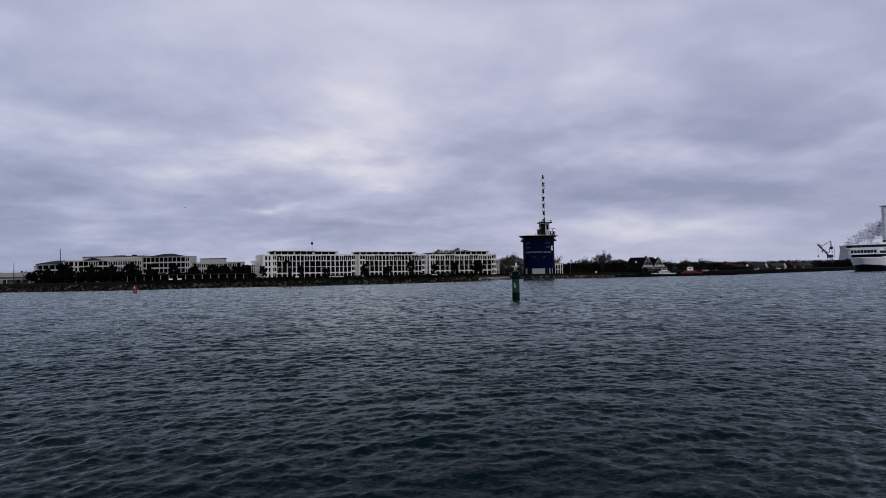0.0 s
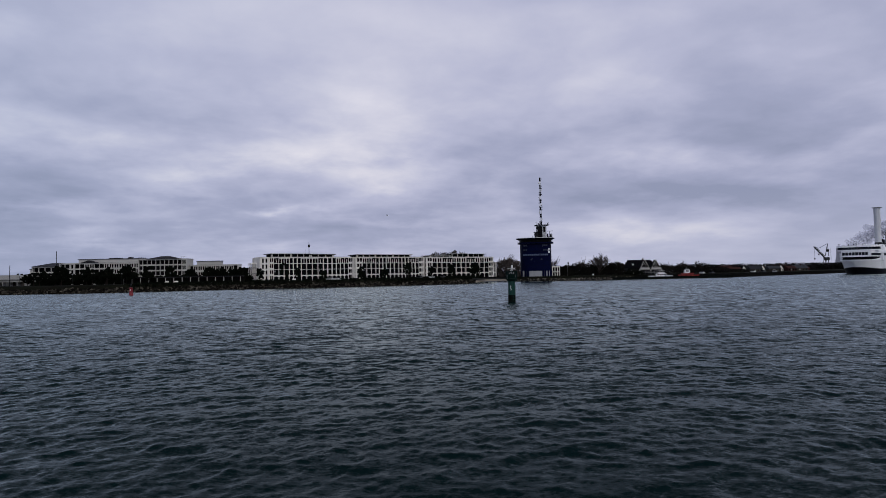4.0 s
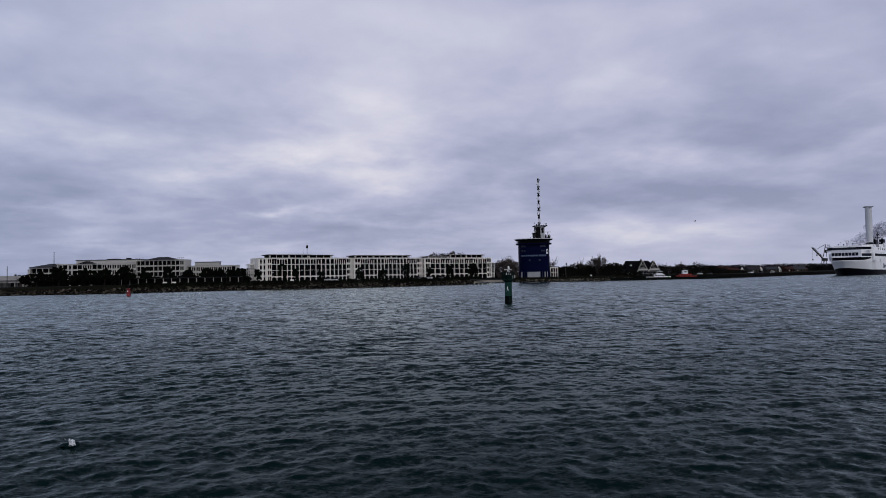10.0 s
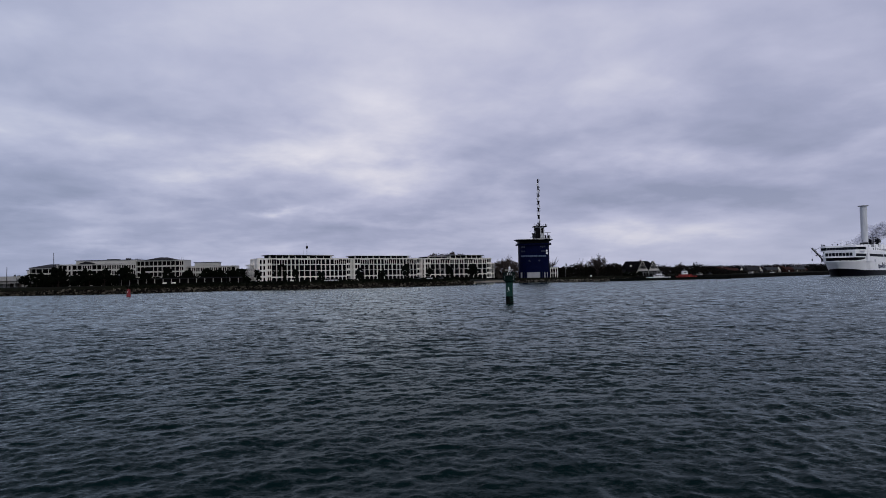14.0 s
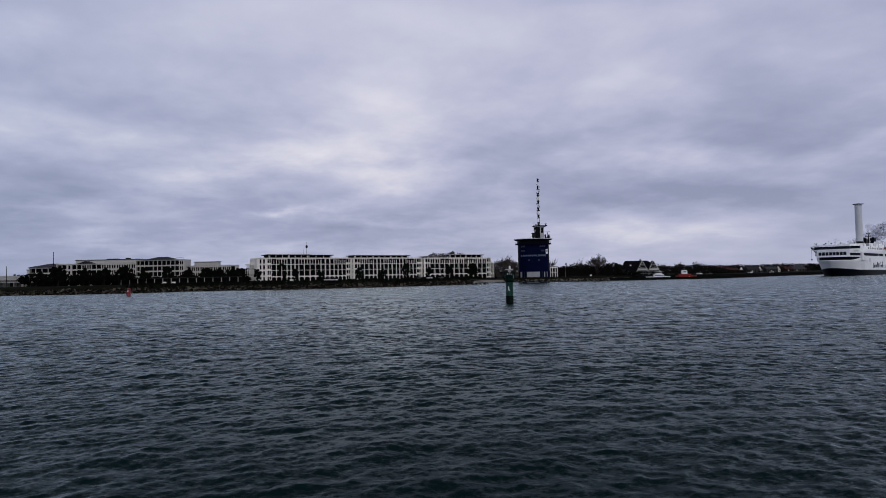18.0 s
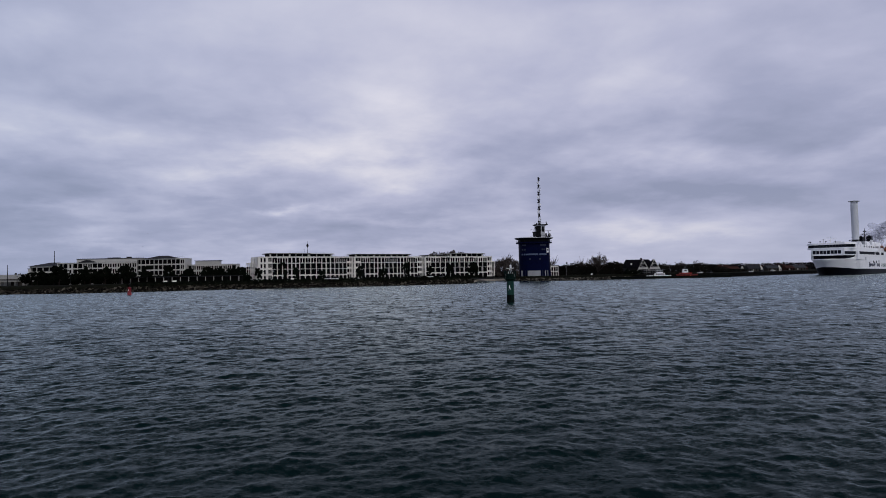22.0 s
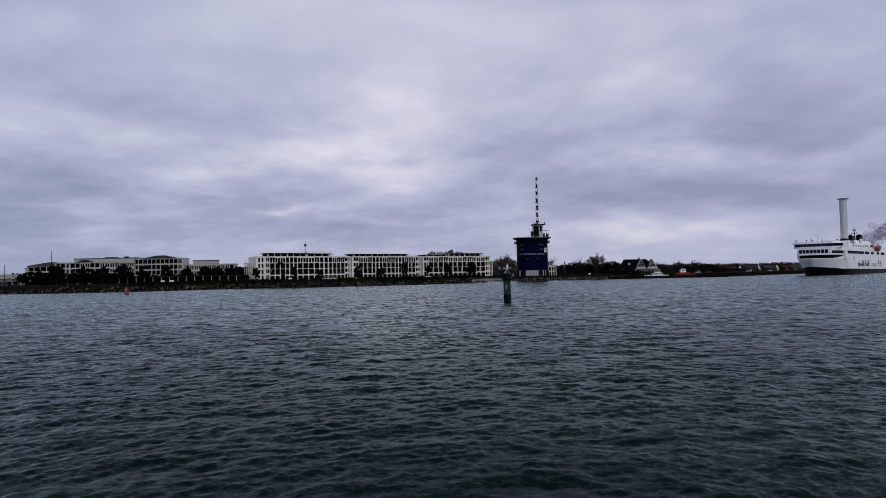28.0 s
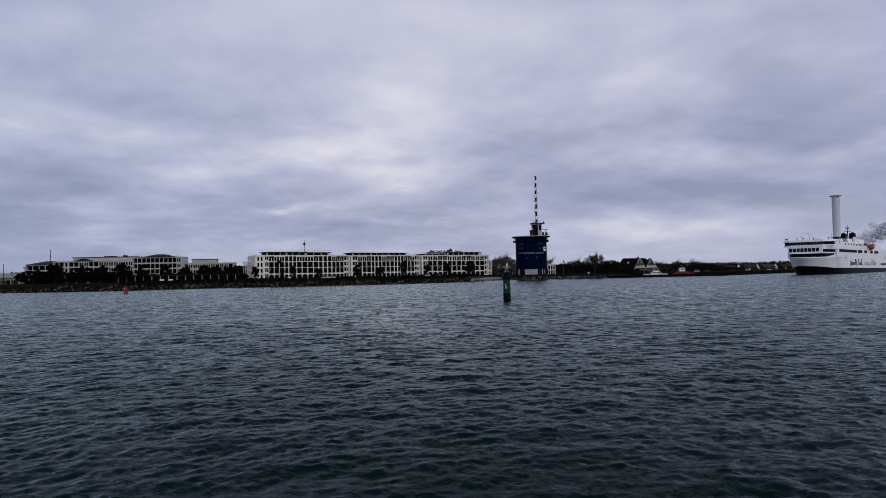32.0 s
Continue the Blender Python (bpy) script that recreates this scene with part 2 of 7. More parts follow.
def water_material():
    """Dark green-grey water. Ripples finer than the mesh tilt the surface directly, more of them further out, where the mesh is coarser."""
    m = bpy.data.materials.new("harbour_water")
    m.use_nodes = True
    t = m.node_tree
    t.nodes.clear()
    body = node(t, "ShaderNodeBsdfDiffuse", Color=(0.0016, 0.0105, 0.0115, 1))
    shine = node(t, "ShaderNodeBsdfGlossy", Color=(0.87, 0.97, 0.96, 1))
    fres = node(t, "ShaderNodeFresnel", IOR=1.21)
    mix = t.nodes.new("ShaderNodeMixShader")
    out = t.nodes.new("ShaderNodeOutputMaterial")
    t.links.new(fres.outputs[0], mix.inputs[0])
    t.links.new(body.outputs[0], mix.inputs[1]), t.links.new(shine.outputs[0], mix.inputs[2])
    t.links.new(mix.outputs[0], out.inputs[0])
    at = t.nodes.new("ShaderNodeTexCoord")
    xyz = t.nodes.new("ShaderNodeSeparateXYZ")
    geo = t.nodes.new("ShaderNodeNewGeometry")
    t.links.new(geo.outputs["Position"], xyz.inputs[0])
    far = math_node(t, "MULTIPLY", math_node(t, "ADD", xyz.outputs[1], 13.0), 1 / 70, clamp=True)
    far = math_node(t, "POWER", far, 0.65)
    fine = math_node(t, "MULTIPLY", math_node(t, "ADD", xyz.outputs[1], 4.0), 1 / 75, clamp=True)
    fine = math_node(t, "POWER", fine, 0.75)
    # the water lies calmer in the lee of the shore
    edge = math_node(t, "MAXIMUM", math_node(t, "ADD", math_node(t, "MULTIPLY", xyz.outputs[0], 0.8), 300.0), 258.0)
    rough_water = math_node(t, "SUBTRACT", 1.0, math_node(t, "MULTIPLY", math_node(t, "ADD", math_node(t, "SUBTRACT", xyz.outputs[1], edge), 48.0), 1 / 40, clamp=True), clamp=True)
    mp = t.nodes.new("ShaderNodeMapping")
    mp.inputs["Rotation"].default_value = (0, 0, radians(9))
    mp.inputs["Scale"].default_value = (0.65, 1.0, 1.0)
    t.links.new(at.outputs["Object"], mp.inputs[0])
    total = geo.outputs["Normal"]
    for scale, near_k, far_k, detail in ((0.9, 0.0, 0.85, 3), (3.6, 0.4, 0.65, 5), (11.0, 0.85, 0.45, 4)):
        n = node(t, "ShaderNodeTexNoise", Scale=scale, Detail=detail, Roughness=0.6, Distortion=0.3)
        t.links.new(mp.outputs[0], n.inputs["Vector"])
        sub = t.nodes.new("ShaderNodeVectorMath")
        sub.operation = "SUBTRACT"
        sub.inputs[1].default_value = (0.5, 0.5, 0.5)
        t.links.new(n.outputs["Color"], sub.inputs[0])
        flat = t.nodes.new("ShaderNodeVectorMath")
        flat.operation = "MULTIPLY"
        flat.inputs[1].default_value = (0.7, 1.0, 0.0)
        t.links.new(sub.outputs[0], flat.inputs[0])
        sc = t.nodes.new("ShaderNodeVectorMath")
        sc.operation = "SCALE"
        t.links.new(flat.outputs[0], sc.inputs[0])
        calm = math_node(t, "ADD", math_node(t, "MULTIPLY", rough_water, 0.7), 0.3)
        t.links.new(math_node(t, "MULTIPLY", math_node(t, "ADD", math_node(t, "MULTIPLY", fine, far_k - near_k), near_k), calm), sc.inputs["Scale"])
        add = t.nodes.new("ShaderNodeVectorMath")
        add.operation = "ADD"
        t.links.new(total, add.inputs[0]), t.links.new(sc.outputs[0], add.inputs[1])
        total = add.outputs[0]
    # ripples are steeper in front; a lean towards the eye darkens the reflection
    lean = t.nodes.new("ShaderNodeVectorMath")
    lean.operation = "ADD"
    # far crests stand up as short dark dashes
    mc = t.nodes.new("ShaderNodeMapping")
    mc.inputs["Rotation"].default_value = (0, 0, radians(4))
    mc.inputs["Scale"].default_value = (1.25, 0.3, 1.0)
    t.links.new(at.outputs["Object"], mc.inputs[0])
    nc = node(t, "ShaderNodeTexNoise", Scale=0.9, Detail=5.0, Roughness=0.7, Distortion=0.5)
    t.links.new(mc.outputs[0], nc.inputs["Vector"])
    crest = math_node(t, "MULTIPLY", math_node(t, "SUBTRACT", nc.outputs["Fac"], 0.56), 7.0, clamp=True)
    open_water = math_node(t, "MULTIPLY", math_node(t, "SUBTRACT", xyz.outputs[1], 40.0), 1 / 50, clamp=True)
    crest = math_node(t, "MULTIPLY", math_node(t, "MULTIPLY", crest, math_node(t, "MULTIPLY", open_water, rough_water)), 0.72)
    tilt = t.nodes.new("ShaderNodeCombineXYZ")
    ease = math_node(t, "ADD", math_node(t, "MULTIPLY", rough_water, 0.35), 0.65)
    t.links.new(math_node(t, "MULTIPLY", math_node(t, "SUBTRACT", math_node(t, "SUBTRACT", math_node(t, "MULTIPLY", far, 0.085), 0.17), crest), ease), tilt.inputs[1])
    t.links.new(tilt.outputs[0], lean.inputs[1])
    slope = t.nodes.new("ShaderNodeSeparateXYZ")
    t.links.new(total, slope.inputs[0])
    # slopes turned away from the eye are flattened to dim their bright backs
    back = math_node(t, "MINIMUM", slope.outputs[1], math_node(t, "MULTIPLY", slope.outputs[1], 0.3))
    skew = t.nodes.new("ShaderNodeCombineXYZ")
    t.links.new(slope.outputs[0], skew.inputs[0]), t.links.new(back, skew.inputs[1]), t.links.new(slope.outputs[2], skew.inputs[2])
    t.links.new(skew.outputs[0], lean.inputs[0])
    nrm = t.nodes.new("ShaderNodeVectorMath")
    nrm.operation = "NORMALIZE"
    t.links.new(lean.outputs[0], nrm.inputs[0])
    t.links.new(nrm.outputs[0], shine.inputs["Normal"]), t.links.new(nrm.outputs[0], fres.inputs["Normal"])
    t.links.new(math_node(t, "ADD", 0.05, math_node(t, "MULTIPLY", far, 0.08)), shine.inputs["Roughness"])
    return m


def sky_material():
    m = bpy.data.materials.new("cloud_sheet")
    m.use_nodes = True
    t = m.node_tree
    t.nodes.clear()
    at = t.nodes.new("ShaderNodeTexCoord")
    sub = t.nodes.new("ShaderNodeVectorMath")
    sub.operation = "SUBTRACT"
    sub.inputs[1].default_value = (0, 0, EYE)
    nrm = t.nodes.new("ShaderNodeVectorMath")
    nrm.operation = "NORMALIZE"
    g = t.nodes.new("ShaderNodeGroup")
    g.node_tree = OVERCAST
    em = t.nodes.new("ShaderNodeEmission")
    out = t.nodes.new("ShaderNodeOutputMaterial")
    t.links.new(at.outputs["Object"], sub.inputs[0])
    t.links.new(sub.outputs[0], nrm.inputs[0])
    t.links.new(nrm.outputs[0], g.inputs[0])
    t.links.new(g.outputs[0], em.inputs[0])
    t.links.new(em.outputs[0], out.inputs[0])
    return m


def steam_material():
    """Grey vapour that lets some of what lies behind it through."""
    m = bpy.data.materials.new("grey_steam")
    m.use_nodes = True
    t = m.node_tree
    t.nodes.clear()
    at = t.nodes.new("ShaderNodeTexCoord")
    n = node(t, "ShaderNodeTexNoise", Scale=0.03, Detail=4.0, Roughness=0.55)
    t.links.new(at.outputs["Object"], n.inputs["Vector"])
    face = node(t, "ShaderNodeBsdfDiffuse", Color=(0.66, 0.66, 0.68, 1))
    thru = node(t, "ShaderNodeBsdfTranslucent", Color=(0.33, 0.33, 0.34, 1))
    dif = t.nodes.new("ShaderNodeAddShader")
    t.links.new(face.outputs[0], dif.inputs[0]), t.links.new(thru.outputs[0], dif.inputs[1])
    tra = t.nodes.new("ShaderNodeBsdfTransparent")
    mix = t.nodes.new("ShaderNodeMixShader")
    out = t.nodes.new("ShaderNodeOutputMaterial")
    k = math_node(t, "MULTIPLY", math_node(t, "SUBTRACT", n.outputs["Fac"], 0.38), 1.9, clamp=True)
    t.links.new(k, mix.inputs[0])
    t.links.new(tra.outputs[0], mix.inputs[1]), t.links.new(dif.outputs[0], mix.inputs[2])
    t.links.new(mix.outputs[0], out.inputs[0])
    return m


WATER, CLOUD = water_material(), sky_material()
PLASTER = material("white_plaster", (0.85, 0.82, 0.765), 0.8, grain=0.8, spread=0.06, bump=0.01, stain=(0.7, 0.68, 0.63))
PLASTER_WEST = material("grey_white_plaster", (0.54, 0.53, 0.50), 0.8, grain=0.8, spread=0.1, bump=0.01, stain=(0.48, 0.47, 0.44))
SHED_GREY = material("weathered_grey_boards", (0.27, 0.27, 0.26), 0.85, grain=1.5, spread=0.25, stain=(0.12, 0.12, 0.11))
DARK_WALL = material("dark_timber_boards", (0.05, 0.045, 0.04), 0.85, grain=2.0, spread=0.3, gloss=0.1)
PLASTER_GREY = material("pale_grey_plaster", (0.5, 0.49, 0.47), 0.8, grain=0.8, spread=0.08, stain=(0.42, 0.41, 0.39))
PANE = material("dark_window_glass", (0.002, 0.0024, 0.0032), 0.3, grain=0.7, spread=0.5, gloss=0.03)
FRAME_DARK = material("dark_window_frame", (0.008, 0.008, 0.009), 0.7, gloss=0.05)
# the deep shade inside loggias and attics is put into this near-black brown
RECESS = material("shade_darkened_cladding", (0.009, 0.0085, 0.008), 0.9, grain=1.2, spread=0.2, gloss=0.08)
ROOF = material("dark_roof_sheet", (0.025, 0.025, 0.029), 0.65, grain=1.0, spread=0.25, bump=0.02, gloss=0.08)
ROOF_TILE = material("red_brown_roof_tile", (0.042, 0.016, 0.013), 0.8, grain=1.0, spread=0.35, bump=0.03, gloss=0.08)
ROOF_BLUE = material("weathered_blue_grey_roof", (0.045, 0.048, 0.056), 0.8, grain=1.0, spread=0.3, gloss=0.08)
ROOF_SLATE = material("dark_slate_roof", (0.005, 0.005, 0.007), 0.9, grain=1.0, spread=0.3, gloss=0.02)
BRICK = material("red_brick", (0.032, 0.015, 0.013), 0.85, grain=2.0, spread=0.3, gloss=0.08)
RAIL = material("dark_metal_rail", (0.009, 0.009, 0.01), 0.6, gloss=0.05)
BLUE = material("blue_cladding", (0.0012, 0.003, 0.024), 0.5, grain=0.5, spread=0.25, bump=0.006, gloss=0.03)
BLUE_LIGHT = material("blue_cladding_joint", (0.0012, 0.0025, 0.014), 0.5, gloss=0.05)
STRIP = material("grey_blue_window_strip", (0.02, 0.026, 0.05), 0.3, grain=0.4, spread=0.6, gloss=0.3)
WHITE_METAL = material("white_painted_metal", (0.78, 0.79, 0.80), 0.42, grain=0.5, spread=0.05, stain=(0.62, 0.60, 0.56))
PLANT_GREY = material("light_grey_cladding", (0.4, 0.41, 0.43), 0.6, grain=1.0, spread=0.1, stain=(0.26, 0.26, 0.27))
GREY_METAL = material("grey_painted_metal", (0.3, 0.31, 0.33), 0.5, grain=1.0, spread=0.15)
DARK_METAL = material("black_painted_metal", (0.009, 0.01, 0.012), 0.55, grain=1.0, spread=0.25, gloss=0.15)
RED_METAL = material("red_painted_metal", (0.19, 0.006, 0.014), 0.45, grain=2.0, spread=0.2, stain=(0.2, 0.03, 0.02))
GREEN_METAL = material("green_painted_steel", (0.002, 0.04, 0.031), 0.55, grain=2.0, spread=0.3, gloss=0.25, stain=(0.004, 0.022, 0.018))
ALGAE = material("weed_darkened_steel", (0.004, 0.006, 0.005), 0.85, grain=3.0, spread=0.4, bump=0.02, gloss=0.05)
SHIP_WHITE = material("ship_white_paint", (0.88, 0.89, 0.92), 0.38, grain=0.25, spread=0.04, stain=(0.66, 0.67, 0.69))
SHIP_BLACK = material("ship_black_hull", (0.0025, 0.003, 0.006), 0.5, grain=0.4, spread=0.25, gloss=0.04)
SHIP_GREY = material("rotor_grey_paint", (0.55, 0.57, 0.61), 0.5, grain=0.3, spread=0.05)
SHIP_NAVY = material("navy_lettering", (0.014, 0.02, 0.06), 0.5)
SHIP_GREEN = material("grey_green_lettering", (0.16, 0.22, 0.21), 0.5)
CRANE_GREY = material("weathered_crane_steel", (0.035, 0.036, 0.04), 0.6, grain=0.5, spread=0.4, gloss=0.2)
ORANGE = material("orange_lifeboat_shell", (0.17, 0.05, 0.028), 0.5, grain=1.0, spread=0.15)
BOAT_RED = material("bright_red_boat_paint", (0.27, 0.009, 0.006), 0.45, grain=1.0, spread=0.12)
ROCK = material("grey_granite_boulder", (0.0125, 0.0112, 0.0092), 0.9, grain=2.0, spread=0.4, island=0.6, gloss=0.03, pale=7.0)
ROCK_PALE = material("pale_tan_boulder", (0.02, 0.0185, 0.016), 0.9, grain=2.0, spread=0.35, island=0.6, gloss=0.03, pale=11.0)
SHIP_PANE = material("tinted_ship_window", (0.013, 0.016, 0.024), 0.7, grain=0.5, spread=0.3, gloss=0.05)
GRASS = material("winter_grass", (0.008, 0.009, 0.0055), 0.95, grain=0.5, spread=0.4, bump=0.05, stain=(0.014, 0.012, 0.008), gloss=0.02)
SAND = material("wet_sand", (0.33, 0.29, 0.23), 0.9, grain=1.0, spread=0.12)
STONE = material("quay_concrete", (0.006, 0.006, 0.0058), 0.85, grain=1.0, spread=0.25, stain=(0.009, 0.01, 0.008), gloss=0.02)
BARK = material("tree_bark", (0.025, 0.02, 0.017), 0.9, grain=4.0, spread=0.3, gloss=0.08)
TWIG = material("bare_twigs", (0.066, 0.055, 0.05), 0.9, grain=4.0, spread=0.3, gloss=0.08)
EVERGREEN = material("evergreen_leaves", (0.006, 0.0085, 0.0055), 0.9, grain=2.0, spread=0.4, island=0.5, gloss=0.02)
BUSH = material("winter_scrub_leaves", (0.012, 0.011, 0.009), 0.9, grain=2.0, spread=0.4, island=0.5, gloss=0.08)
FAR_WOOD = material("far_wood", (0.012, 0.012, 0.012), 0.95, grain=0.2, spread=0.3, island=0.4, gloss=0.08)
WINTER_WOOD = material("bare_winter_crowns", (0.072, 0.06, 0.057), 0.95, grain=1.0, spread=0.3, island=0.5, gloss=0.05)
CONCRETE = material("cooling_tower_concrete", (0.42, 0.42, 0.43), 0.9, grain=0.02, spread=0.12)
STEAM = steam_material()
FOAM = material("white_sea_foam", (0.74, 0.77, 0.8), 0.7, grain=30.0, spread=0.15, gloss=0.3)
GREEN_DARK = material("weathered_dark_green_steel", (0.0015, 0.014, 0.0115), 0.6, grain=2.0, spread=0.35, gloss=0.12)
# the sky reflected in the tower's windows is put into this base colour
TOWER_GLASS = material("sky_painted_window", (0.08, 0.11, 0.19), 0.3, grain=0.6, spread=0.6, gloss=0.3)
BLACK_SLAT = material("black_louvre_slat", (0.004, 0.004, 0.005), 0.7, gloss=0.05)
CAR_WHITE = material("white_car_paint", (0.7, 0.71, 0.72), 0.3)
CAR_DARK = material("dark_car_paint", (0.03, 0.032, 0.04), 0.3)
RUBBER = material("black_rubber", (0.015, 0.015, 0.016), 0.8)
LAMP_RED = lit("small_red_lamp", (0.9, 0.12, 0.03), 3.0)

# ---- mesh helpers ----


def box(bm, x0, x1, y0, y1, z0, z1, bevel=0.0):
    r = bmesh.ops.create_cube(bm, size=1, matrix=Matrix.Translation(((x0 + x1) / 2, (y0 + y1) / 2, (z0 + z1) / 2)) @ Matrix.Diagonal((x1 - x0, y1 - y0, z1 - z0, 1)))
    if bevel:
        es = list({e for v in r["verts"] for e in v.link_edges})
        bmesh.ops.bevel(bm, geom=es, offset=bevel, segments=2, affect="EDGES")


def tube(bm, a, b, r0, r1=None, seg=8):
    """A tapered rod from a to b."""
    a, b = Vector(a), Vector(b)
    d = b - a
    m = Matrix.Translation((a + b) / 2) @ d.to_track_quat("Z", "Y").to_matrix().to_4x4()
    bmesh.ops.create_cone(bm, cap_ends=True, segments=seg, radius1=r0, radius2=r0 if r1 is None else max(r1, 0.001), depth=d.length, matrix=m)


def prism(bm, outline, z0, z1, grow=1.0):
    """An upright body over an outline; its top is scaled by grow about the outline's centre."""
    cx = sum(p[0] for p in outline) / len(outline)
    cy = sum(p[1] for p in outline) / len(outline)
    lo = [bm.verts.new((x, y, z0)) for x, y in outline]
    hi = [bm.verts.new((cx + (x - cx) * grow, cy + (y - cy) * grow, z1)) for x, y in outline]
    n = len(outline)
    for i in range(n):
        bm.faces.new((lo[i], lo[(i + 1) % n], hi[(i + 1) % n], hi[i]))
    bm.faces.new(hi), bm.faces.new(lo[::-1])


def lathe(bm, profile, seg=20, x=0.0, y=0.0):
    """A turned body from (radius, z) pairs, bottom to top."""
    rings = [[bm.verts.new((x + r * math.cos(2 * math.pi * i / seg), y + r * math.sin(2 * math.pi * i / seg), z)) for i in range(seg)] for r, z in profile]
    for a, b in zip(rings, rings[1:]):
        for i in range(seg):
            bm.faces.new((a[i], a[(i + 1) % seg], b[(i + 1) % seg], b[i]))
    bm.faces.new(rings[0][::-1]), bm.faces.new(rings[-1])


def gable(bm, x0, x1, y0, y1, z0, z1, along="x"):
    """A saddle roof body; its ridge runs along x or y."""
    if along == "x":
        ym = (y0 + y1) / 2
        pts = [(x0, y0, z0), (x1, y0, z0), (x1, y1, z0), (x0, y1, z0), (x0, ym, z1), (x1, ym, z1)]
        faces = [(0, 1, 5, 4), (2, 3, 4, 5), (0, 4, 3), (1, 2, 5), (3, 2, 1, 0)]
    else:
        xm = (x0 + x1) / 2
        pts = [(x0, y0, z0), (x1, y0, z0), (x1, y1, z0), (x0, y1, z0), (xm, y0, z1), (xm, y1, z1)]
        faces = [(1, 2, 5, 4), (3, 0, 4, 5), (0, 1, 4), (2, 3, 5), (3, 2, 1, 0)]
    vs = [bm.verts.new(p) for p in pts]
    for f in faces:
        bm.faces.new([vs[i] for i in f])


def hip(bm, x0, x1, y0, y1, z0, z1, run, run_end=None):
    ym = (y0 + y1) / 2
    vs = [bm.verts.new(p) for p in [(x0, y0, z0), (x1, y0, z0), (x1, y1, z0), (x0, y1, z0), (x0 + run, ym, z1), (x1 - (run if run_end is None else run_end), ym, z1)]]
    for f in [(0, 1, 5, 4), (2, 3, 4, 5), (3, 0, 4), (1, 2, 5), (3, 2, 1, 0)]:
        bm.faces.new([vs[i] for i in f])


def mesh_of(name, bm, mat, smooth=False):
    bmesh.ops.recalc_face_normals(bm, faces=bm.faces)
    me = bpy.data.meshes.new(name)
    bm.to_mesh(me)
    bm.free()
    me.materials.append(mat)
    if smooth:
        me.polygons.foreach_set("use_smooth", [True] * len(me.polygons))
        me.set_sharp_from_angle(angle=radians(40))
    return me


def part(name, bm, mat, parent, label="", smooth=False):
    ob = new(name, mesh_of(name, bm, mat, smooth))
    ob.parent = parent
    return tagged(ob, label)


def shared(name, me, parent, m, label=""):
    """One more part on a mesh that alike parts share."""
    ob = new(name, me)
    ob.parent, ob.matrix_basis = parent, m
    return tagged(ob, label)


def thing(name, m, label, category, group="", kind=""):
    ob = new(name)
    ob.matrix_basis = m
    return tagged(ob, label, category, group, kind)


def sheet(name, verts, faces, mat, label="", category="", kind="", group="", smooth=False):
    me = bpy.data.meshes.new(name)
    me.from_pydata(verts, [], faces)
    me.materials.append(mat)
    if smooth:
        me.polygons.foreach_set("use_smooth", [True] * len(me.polygons))
    return tagged(new(name, me), label, category, group, kind)


def B():
    return bmesh.new()


# ---- the sky's cloud sheet ----


def cloud_sheet():
    """A flat layer 420 m up, from 900 m out to the horizon, where it drops to the ground."""
    prof = [(900, 425), (1150, 424), (1500, 422), (2000, 420), (2600, 416), (3200, 405), (3900, 385), (4300, 340), (4550, 270), (4680, 200), (4760, 130), (4800, 60), (4820, 0), (4830, -60)]
    az = [radians(a) for a in range(-56, 57, 4)]
    verts = [(r * math.sin(a), r * math.cos(a), z) for r, z in prof for a in az]
    n = len(az)
    faces = [(i * n + j, i * n + j + 1, (i + 1) * n + j + 1, (i + 1) * n + j) for i in range(len(prof) - 1) for j in range(n - 1)]
    return sheet("backdrop", verts, faces, CLOUD, "overcast lavender-grey sky with drifting cloud", "sky", "structure", smooth=True)


clouds = cloud_sheet()

# ---- water ----


def waves(x, y, cell):
    """Wind chop running to the right: many short waves in three bands, each lifting the surface and drawing it to its crests; waves finer than the mesh are left out."""
    rng = np.random.default_rng(7)
    dx, dy, dz = np.zeros_like(x), np.zeros_like(x), np.zeros_like(x)
    finest = cell.min(axis=1)
    for count, short, long, spread, slope in ((30, 1.2, 3.4, 0.7, 0.07), (64, 0.45, 1.2, 0.9, 0.15), (70, 0.2, 0.45, 1.2, 0.13)):
        for i in range(count):
            length = short * (long / short) ** rng.random()
            k = 2 * np.pi / length
            a = radians(-78) + rng.normal(0, spread)
            amp = slope * math.sqrt(2 / count) / k * (0.6 + 0.8 * rng.random())
            fx, fy, ex, ey, p, q, bx, by = rng.normal(size=8)
            rows = finest < length / 1.56
            if not rows.any():
                continue
            X, Y = x[rows], y[rows]
            keep = np.clip(length / (2.6 * cell[rows]) - 0.6, 0, 1)
            ph = k * (math.cos(a) * X + math.sin(a) * Y) + 6 * p + 0.8 * np.sin(0.07 * X * bx + 0.05 * Y * by)
            env = amp * keep * (0.62 + 0.62 * np.sin(X * ex * 0.3 + Y * ey * 0.3 + 6 * q))
            c, d = np.cos(ph), np.sin(ph)
            dz[rows] += env * (c + 0.12 * np.cos(2 * ph) + 0.24 * np.sin(2 * ph))
            dx[rows] -= 0.95 * math.cos(a) * env * d
            dy[rows] -= 0.95 * math.sin(a) * env * d
    return dx, dy, dz


